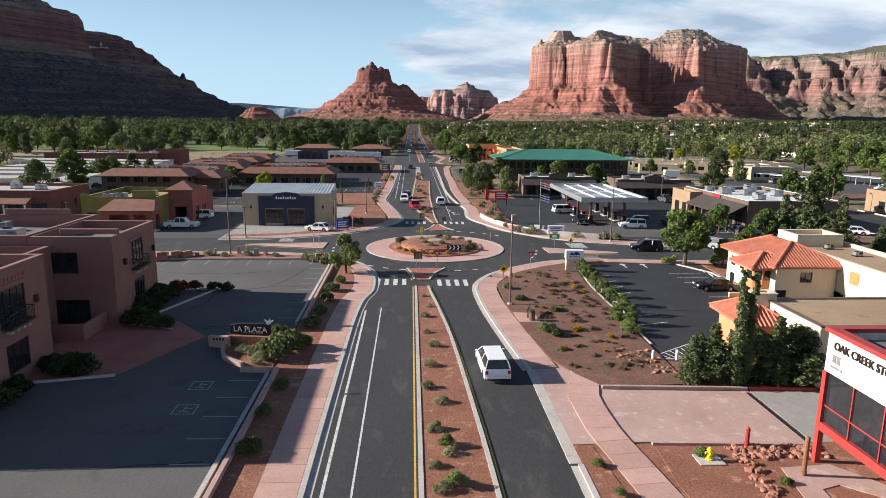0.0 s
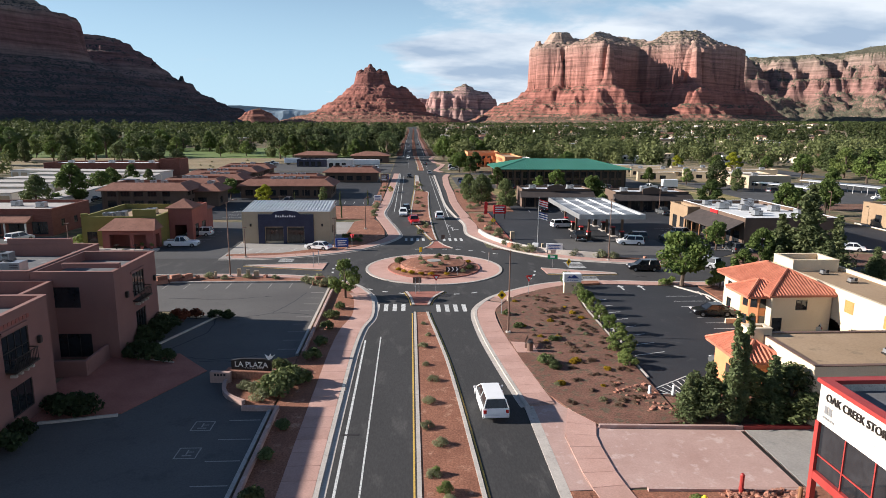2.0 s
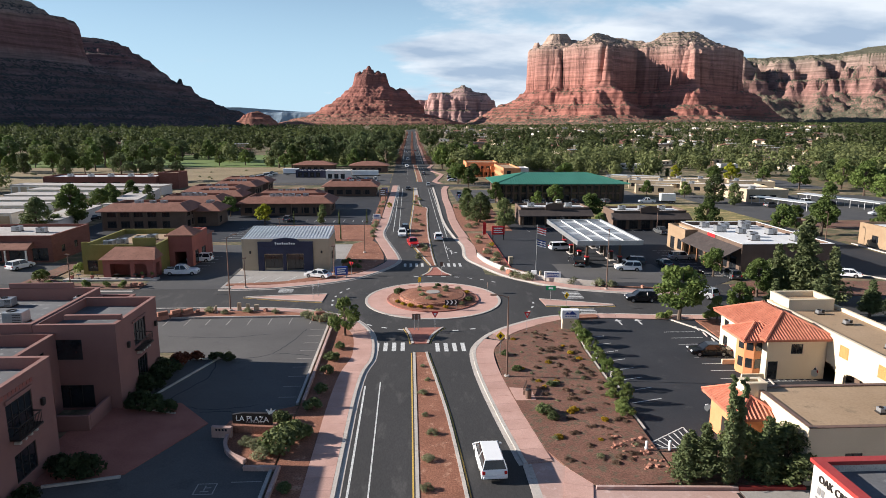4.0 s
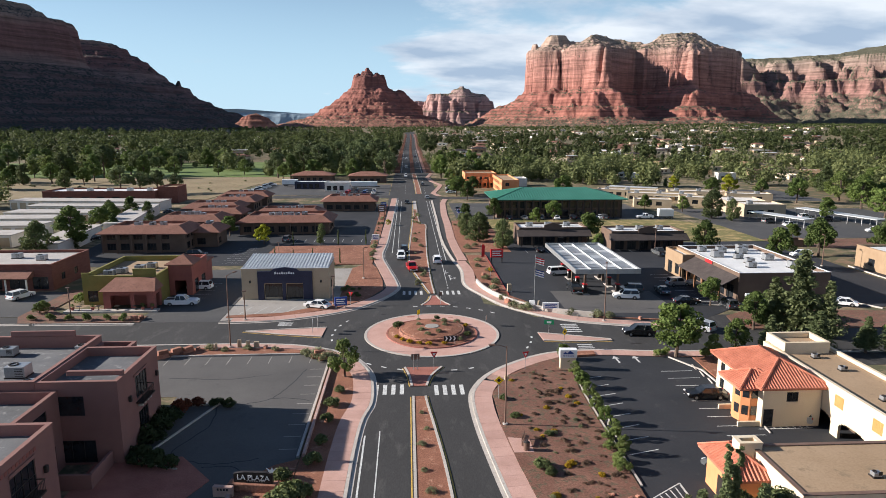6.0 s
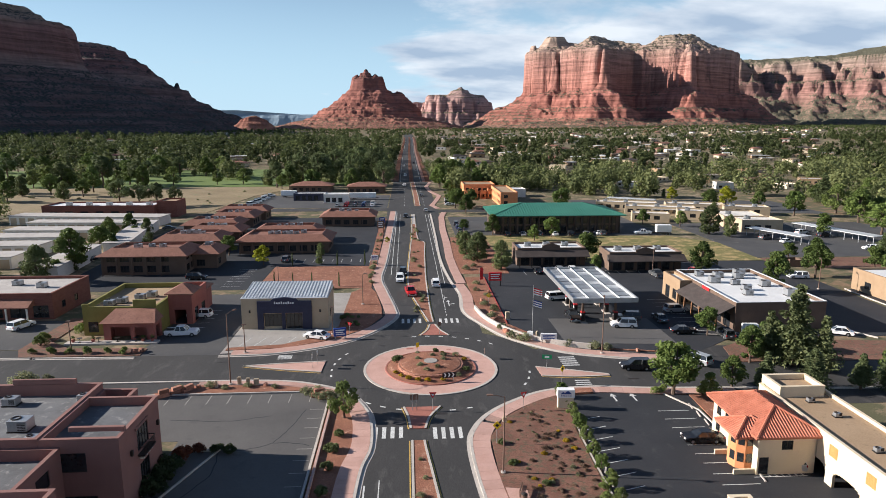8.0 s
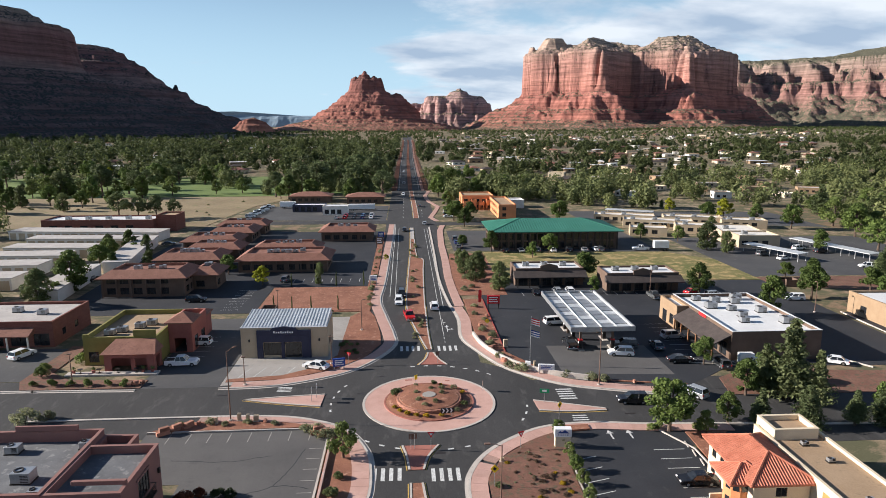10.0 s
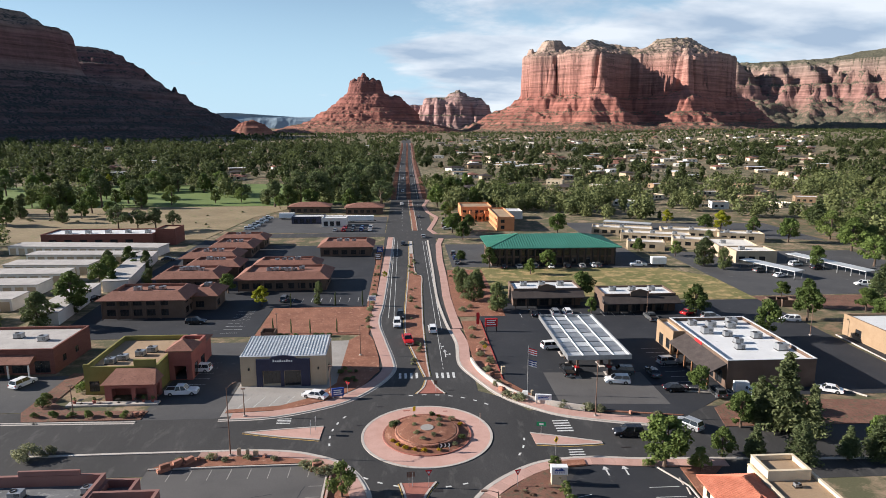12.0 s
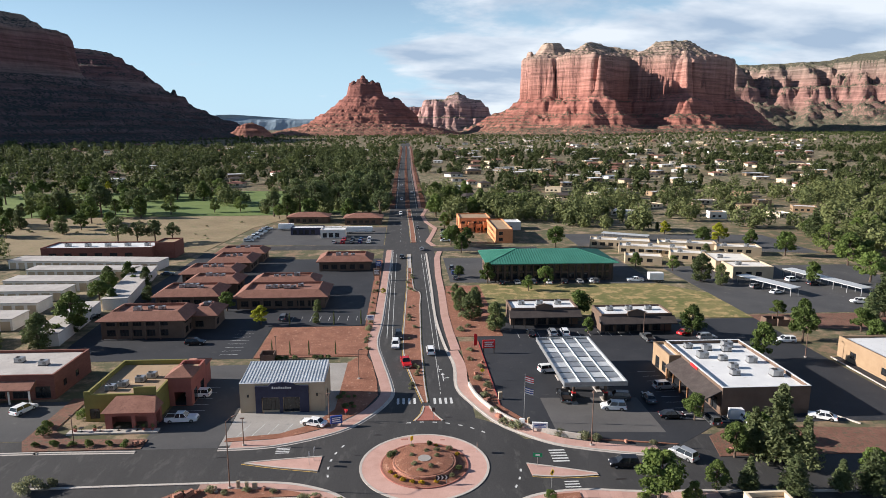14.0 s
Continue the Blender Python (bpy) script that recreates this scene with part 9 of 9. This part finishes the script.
for k, (x, y, s) in enumerate(((-12.9, 86.4, 1.0), (-11.9, 85.8, 0.8), (-34.6, 87.2, 1.0), (-33.2, 88.4, 0.9), (-31.8, 89.2, 0.8))):
    ob = thing("step_wall", "stepped block wall of reddish stone", "wall", x, y, 0.04, 20 + 9 * k, group="stepped walls")
    part("course", box(-0.9, -0.35, 0, 0.9, 0.35, 0.6 * s, 0.04), STONE, ob)
    part("course", box(-0.5, -0.36, 0.6 * s, 0.85, 0.3, 1.15 * s, 0.04), STONE, ob)


def plaza_sign():
    s = thing("monument_sign", "dark monument sign with pale letters on a stone base", "sign", -14.2, 53.2, 0.1, -8)
    part("base", box(-2.2, -0.45, 0, 2.2, 0.45, 0.75, 0.04), STONE, s, "reddish stone sign base")
    bm = prism(bmesh.new(), [(-1.7, 0), (1.85, 0), (1.85, 0.9), (1.3, 1.06), (-0.8, 1.0), (-1.7, 0.82)], 0, 0.3)
    b = part("board", bm, DARK_TRIM, s, "dark brown sign board")
    b.matrix_basis = pose(0, 0.15, 0.76, 90, 0, 0)
    letters("LA PLAZA", 0.68, pose(0.1, -0.17, 1.26, 90, 0, 0), SIGN_WHITE, s)
    bird = part("bird_ornament", prism(bmesh.new(), [(0, 0), (0.28, 0.12), (0.62, 0.5), (0.3, 0.36), (0.22, 0.6), (0.06, 0.32), (-0.3, 0.52), (-0.12, 0.2)], 0, 0.05), SIGN_WHITE, s, "white metal cut-out ornament")
    bird.matrix_basis = pose(1.6, 0, 1.7, 90, 0, 0)
    for k in range(8):
        part("sign_bar", box(-0.5 + 0.22 * k, -0.172, 0.92, -0.36 + 0.22 * k, -0.152, 1.0), KERB, s)
    w = thing("number_wall", "low white wall with a plate of bars", "wall", -16.6, 52.4, 0.04, -8)
    part("panel", box(-0.9, -0.2, 0, 0.9, 0.2, 1.0, 0.03), PINK_DRIVE, w)
    for k in range(4):
        part("sign_bar", box(-0.5 + 0.28 * k, -0.215, 0.65, -0.32 + 0.28 * k, -0.202, 0.86), DARK_TRIM, w)


plaza_sign()


def pylon_sign(x, y, w, h, z, turn, face, label, legs=KERB, bars=3, bar_mat=None):
    s = thing("sign", label, "sign", x, y, 0.1, turn, group="business signs")
    for u in (-w / 2 + 0.15, w / 2 - 0.35):
        part("leg", box(u, -0.15, 0, u + 0.2, 0.15, z), legs, s)
    part("face", box(-w / 2, -0.2, z, w / 2, 0.2, z + h, 0.03), face, s)
    for k in range(bars):
        part("sign_bar", box(-w * 0.36, -0.215, z + h * (0.2 + 0.25 * k), w * (0.36 - 0.1 * (k % 2)), -0.203, z + h * (0.32 + 0.25 * k)), bar_mat or SIGN_WHITE, s)


pylon_sign(-12.2, 110.9, 2.2, 1.5, 0.5, 12, SIGN_BLUE, "blue shop sign on two legs")
pylon_sign(24.4, 106.4, 2.8, 1.1, 0.7, -8, SIGN_WHITE, "white board sign with grey writing", bar_mat=SIGN_BLUE)
pylon_sign(21.6, 108.8, 1.0, 1.2, 0.3, -20, SIGN_WHITE, "small white board sign", bars=0)
pylon_sign(20.6, 147.6, 3.0, 2.0, 1.2, 0, SIGN_RED, "red and dark price sign", legs=DARK_TRIM)
pylon_sign(-8.9, 171.4, 2.0, 1.4, 1.4, 0, SIGN_WHITE, "white panel sign by the pavement", bar_mat=SIGN_BLUE)
pylon_sign(-9.3, 224, 2.4, 2.6, 1.6, 0, STUCCO_BROWN, "tall brown directory sign", legs=STUCCO_BROWN)
pylon_sign(-9.4, 243, 2.2, 2.0, 0.8, 0, SIGN_BLUE, "blue panel sign by the pavement")


def lot_sign():
    s = thing("pillar_sign", "white sign box on a pale stucco pillar", "sign", 21.0, 80.6, 0.1, -4)
    part("pillar", box(-1.05, -0.4, 0, 1.05, 0.4, 1.6, 0.03), STUCCO_CREAM, s)
    part("face", box(-1.15, -0.48, 1.6, 1.15, 0.48, 2.75, 0.04), SIGN_WHITE, s)
    m = part("symbol", prism(bmesh.new(), [(-0.8, 0), (-0.4, 0.35), (-0.2, 0.15), (0.2, 0.5), (0.7, 0.1), (0.8, 0.0)], 0, 0.01), SIGN_BLUE, s)
    m.matrix_basis = pose(0, -0.485, 2.15, 90, 0, 0)
    for k in range(5):
        part("sign_bar", box(-0.7 + 0.3 * k, -0.492, 1.85, -0.5 + 0.3 * k, -0.482, 1.98), SIGN_BLUE, s)
    bars = structure("planting_bed", plate([(22.2, 86.3), (26.2, 86.6), (26.2, 85.2), (22.4, 84.8)], -0.1, 0.3), RED_DIRT, "small red planter by the lot entrance", "ground")


lot_sign()


def flagpole(x, y, h):
    s = thing("flagpole", "tall grey flagpole with two limp flags", "flagpole", x, y, 0.1)
    part("pole", tube(bmesh.new(), [(0, 0, 0), (0, 0, h)], [0.07, 0.04], 8), GALV, s)
    for z, mats in ((h - 0.4, (SIGN_RED, SIGN_WHITE)), (h - 2.6, (SIGN_BLUE, SIGN_WHITE))):
        for k in range(6):
            bm = bmesh.new()
            a, b = z - 0.2 * k, z - 0.2 * k - 0.2
            v = [bm.verts.new((u, 0.10 * math.sin(3.2 * u + 1.0), q - 0.28 * u)) for u in (0.05, 0.55, 1.05, 1.6) for q in (a, b)]
            for i in range(3):
                bm.faces.new((v[2 * i], v[2 * i + 1], v[2 * i + 3], v[2 * i + 2]))
            bmesh.ops.solidify(bm, geom=bm.faces[:], thickness=0.012)
            part("flag_stripe", bm, mats[k % 2], s)


flagpole(22.3, 110.5, 9.4)


def feather_banner(x, y):
    s = thing("feather_banner", "red upright advertising banner on a pole", "banner", x, y, 0.1)
    part("pole", tube(bmesh.new(), [(0, 0, 0), (0, 0, 3.6)], [0.025, 0.02], 6), GALV, s)
    b = part("banner", prism(bmesh.new(), [(0.03, 0.5), (0.75, 0.6), (0.85, 3.2), (0.55, 3.6), (0.03, 3.5)], 0, 0.02), SIGN_RED, s)
    b.matrix_basis = pose(0, 0, 0, 90, 0, 0)


feather_banner(17.4, 151.4)


def hydrant(x, y):
    s = thing("fire_hydrant", "yellow fire hydrant on a concrete pad", "hydrant", x, y, 0.14)
    part("pad", box(-0.75, -0.6, 0, 0.75, 0.6, 0.07, 0.02), KERB, s, "square concrete pad")
    part("barrel", tube(bmesh.new(), [(0, 0, 0.07), (0, 0, 0.14), (0, 0, 0.15), (0, 0, 0.62), (0, 0, 0.66), (0, 0, 0.82)], [0.2, 0.2, 0.13, 0.13, 0.18, 0.06], 12), SIGN_YELLOW, s)
    part("nozzle", tube(bmesh.new(), [(-0.26, 0, 0.48), (0.26, 0, 0.48)], [0.075, 0.075], 8), SIGN_YELLOW, s)
    part("nozzle", tube(bmesh.new(), [(0, -0.24, 0.44), (0, 0, 0.44)], [0.09, 0.09], 8), SIGN_YELLOW, s)


hydrant(16.9, 32.4)


def bollard(x, y, h=1.0, material=RED_STEEL, label="red painted steel standpipe", name="standpipe"):
    s = thing(name, label, "post", x, y, 0.1)
    part("post", tube(bmesh.new(), [(0, 0, 0), (0, 0, h - 0.08), (0, 0, h)], [0.13, 0.13, 0.08], 10), material, s)
    part("collar", tube(bmesh.new(), [(0, 0, 0.25), (0, 0, 0.35)], [0.16, 0.16], 10), material, s)


bollard(19.9, 33.9, 1.3)
for x in (19.5, 21.5):
    bollard(x, 48.2, 0.9, WHITE_TRIM, "short white concrete bollard", "bollard")
bollard(21.4, 30.6, 2.4, WOOD, "brown wooden tree stake", "stake")


def bench(x, y, turn):
    s = thing("bench", "red-brown slatted metal bench on a pad", "bench", x, y, 0.2, turn)
    for k in range(5):
        part("seat_slat", box(-0.9, -0.2 + 0.1 * k, 0.43, 0.9, -0.13 + 0.1 * k, 0.47), RUST_STEEL, s)
        part("back_slat", box(-0.9, 0.28, 0.52 + 0.09 * k, 0.9, 0.32, 0.58 + 0.09 * k), RUST_STEEL, s)
    for u in (-0.8, 0.75):
        part("leg", box(u, -0.2, 0, u + 0.06, 0.32, 0.43), RUST_STEEL, s)
    t = thing("litter_bin", "round red-brown litter bin", "bin", x - 0.2, y - 1.4, 0.2)
    part("drum", tube(bmesh.new(), [(0, 0, 0), (0, 0, 0.85)], [0.3, 0.32], 14), RUST_STEEL, t)
    part("lid", tube(bmesh.new(), [(0, 0, 0.85), (0, 0, 0.98)], [0.34, 0.16], 14), DARK_TRIM, t)


bench(11.7, 60.3, 70)


def wheel_stop(x, y, turn):
    ob = part("wheel_stop", box(-0.9, -0.1, 0, 0.9, 0.1, 0.13, 0.03), KERB)
    ob.matrix_basis = pose(x, y, 0.042, 0, 0, turn)
    tagged(ob, "pale concrete wheel stop on asphalt", "wheel stop", group="wheel stops")


for k in range(8):
    wheel_stop(21.75, 59.4 + 2.75 * k, 68)
for y in (62.2, 64.4, 66.6, 70.8, 73.0, 75.4, 77.8, 80.2):
    wheel_stop(38.2, y, 82)


def utility_box(x, y, w, d, h, material=STUCCO_TAN, label="beige steel utility cabinet on a plinth"):
    s = thing("utility_cabinet", label, "utility box", x, y, 0.12, random.uniform(-6, 6), group="utility cabinets")
    part("plinth", box(-w / 2 - 0.06, -d / 2 - 0.06, 0, w / 2 + 0.06, d / 2 + 0.06, 0.1), KERB, s)
    part("casing", box(-w / 2, -d / 2, 0.1, w / 2, d / 2, h, 0.03), material, s)
    part("door", box(-w / 2 + 0.05, -d / 2 - 0.02, 0.16, w / 2 - 0.05, -d / 2 - 0.003, h - 0.08), material, s)


for q in ((-24.9, 91.0, 0.5, 0.4, 1.2), (-23.6, 90.8, 0.5, 0.4, 1.1), (-22.4, 90.8, 0.7, 0.5, 0.9), (19.4, 120.8, 0.8, 0.6, 1.5), (23.0, 109.6, 0.4, 0.4, 1.2), (-28.0, 90.2, 0.3, 0.3, 1.0), (12.2, 77.0, 0.5, 0.4, 0.6)):
    utility_box(*q)
utility_box(62.2, 109.6, 2.6, 1.2, 1.9, WHITE_TRIM, "white steel ice freezer by the store wall")
for q in ((101, 166), (104, 165.2), (-31.5, 145.6)):
    s = thing("dumpster_enclosure", "brown block bin enclosure with a steel gate", "enclosure", q[0], q[1], 0.05, group="bin enclosures")
    for w in ((-1.6, -1.4, -1.4, 1.4), (1.4, -1.4, 1.6, 1.4), (-1.4, 1.2, 1.4, 1.4)):
        part("wall", box(w[0], w[1], 0, w[2], w[3], 2.0), STUCCO_BROWN, s)
    part("gate", box(-1.38, -1.4, 0.1, 1.38, -1.3, 1.8), RUST_STEEL, s)


def patches():
    """Dark drain gratings and sealed patches set in the road."""
    bm = bmesh.new()
    for x, y, w, d in ((4.3, 80.0, 1.4, 0.7), (-8.6, 85.9, 1.2, 0.5), (-7.5, 100.0, 1.2, 0.4), (-4.5, 107.0, 1.2, 0.4), (33.8, 90.2, 1.6, 0.35), (-4.6, 42.4, 1.3, 0.25), (8.6, 113.4, 1.2, 0.5), (-30.0, 100.6, 1.5, 0.35)):
        bx(bm, x - w / 2, y - d / 2, 0.0, x + w / 2, y + d / 2, 0.0375)
    structure("drain_grating", bm, DARK_TRIM, "dark iron drain gratings in the road", "grating")
    bm = bmesh.new()
    for x, y, w, d in ((8.4, 96.3, 2.0, 0.35), (0.2, 105.0, 1.2, 0.5), (6.8, 104.4, 0.8, 0.35)):
        bx(bm, x - w / 2, y - d / 2, 0.0, x + w / 2, y + d / 2, 0.118)
    structure("sealed_patch", bm, BRICK_PAVE, "dark red patch in the truck apron", "paving")


patches()


def hose_table(x, y, turn):
    """A white patio table set on the restaurant terrace."""
    s = thing("patio_table", "small dark round patio table", "table", x, y, 0.35, turn, group="patio tables")
    part("top", tube(bmesh.new(), [(0, 0, 0.70), (0, 0, 0.74)], [0.45, 0.45], 14), DARK_TRIM, s)
    part("stem", tube(bmesh.new(), [(0, 0, 0), (0, 0, 0.70)], [0.05, 0.05], 6), DARK_TRIM, s)
    part("foot", tube(bmesh.new(), [(0, 0, 0), (0, 0, 0.04)], [0.26, 0.26], 10), DARK_TRIM, s)


for k in range(4):
    hose_table(-57.2 + 3.2 * k, 110.8, 0)


def palm_pot(x, y):
    s = thing("planter_pot", "dark clay pot with a green plant", "pot", x, y, 0.35, group="planter pots")
    part("pot", tube(bmesh.new(), [(0, 0, 0), (0, 0, 0.5)], [0.22, 0.34], 12), STUCCO_RED, s)
    rnd = np.random.default_rng(int(abs(x) * 10))
    part("leaves", leaf_mesh("leaves", *clumps(rnd, [(0, 0, 0.8), (0.15, 0, 0.7), (-0.1, 0.1, 0.9)], [0.35, 0.25, 0.25], 24, 0.1), LEAF_GREEN, rnd), LEAF_GREEN, s)


for x in (-58.4, -55.0, -46.5, -44.9):
    palm_pot(x, 110.9)

# the pattern trees and shrubs themselves stand out of the way as part of the woods by the west field
for k, ob in enumerate(STORE):
    tall = 7.0 if "tree" in ob.name or "cypress" in ob.name else 1.6
    ob.matrix_basis = Matrix.LocRotScale((-170 - 13 * (k % 7), 560 + 14 * (k // 7), land(-200, 580)), None, (tall, tall, tall))
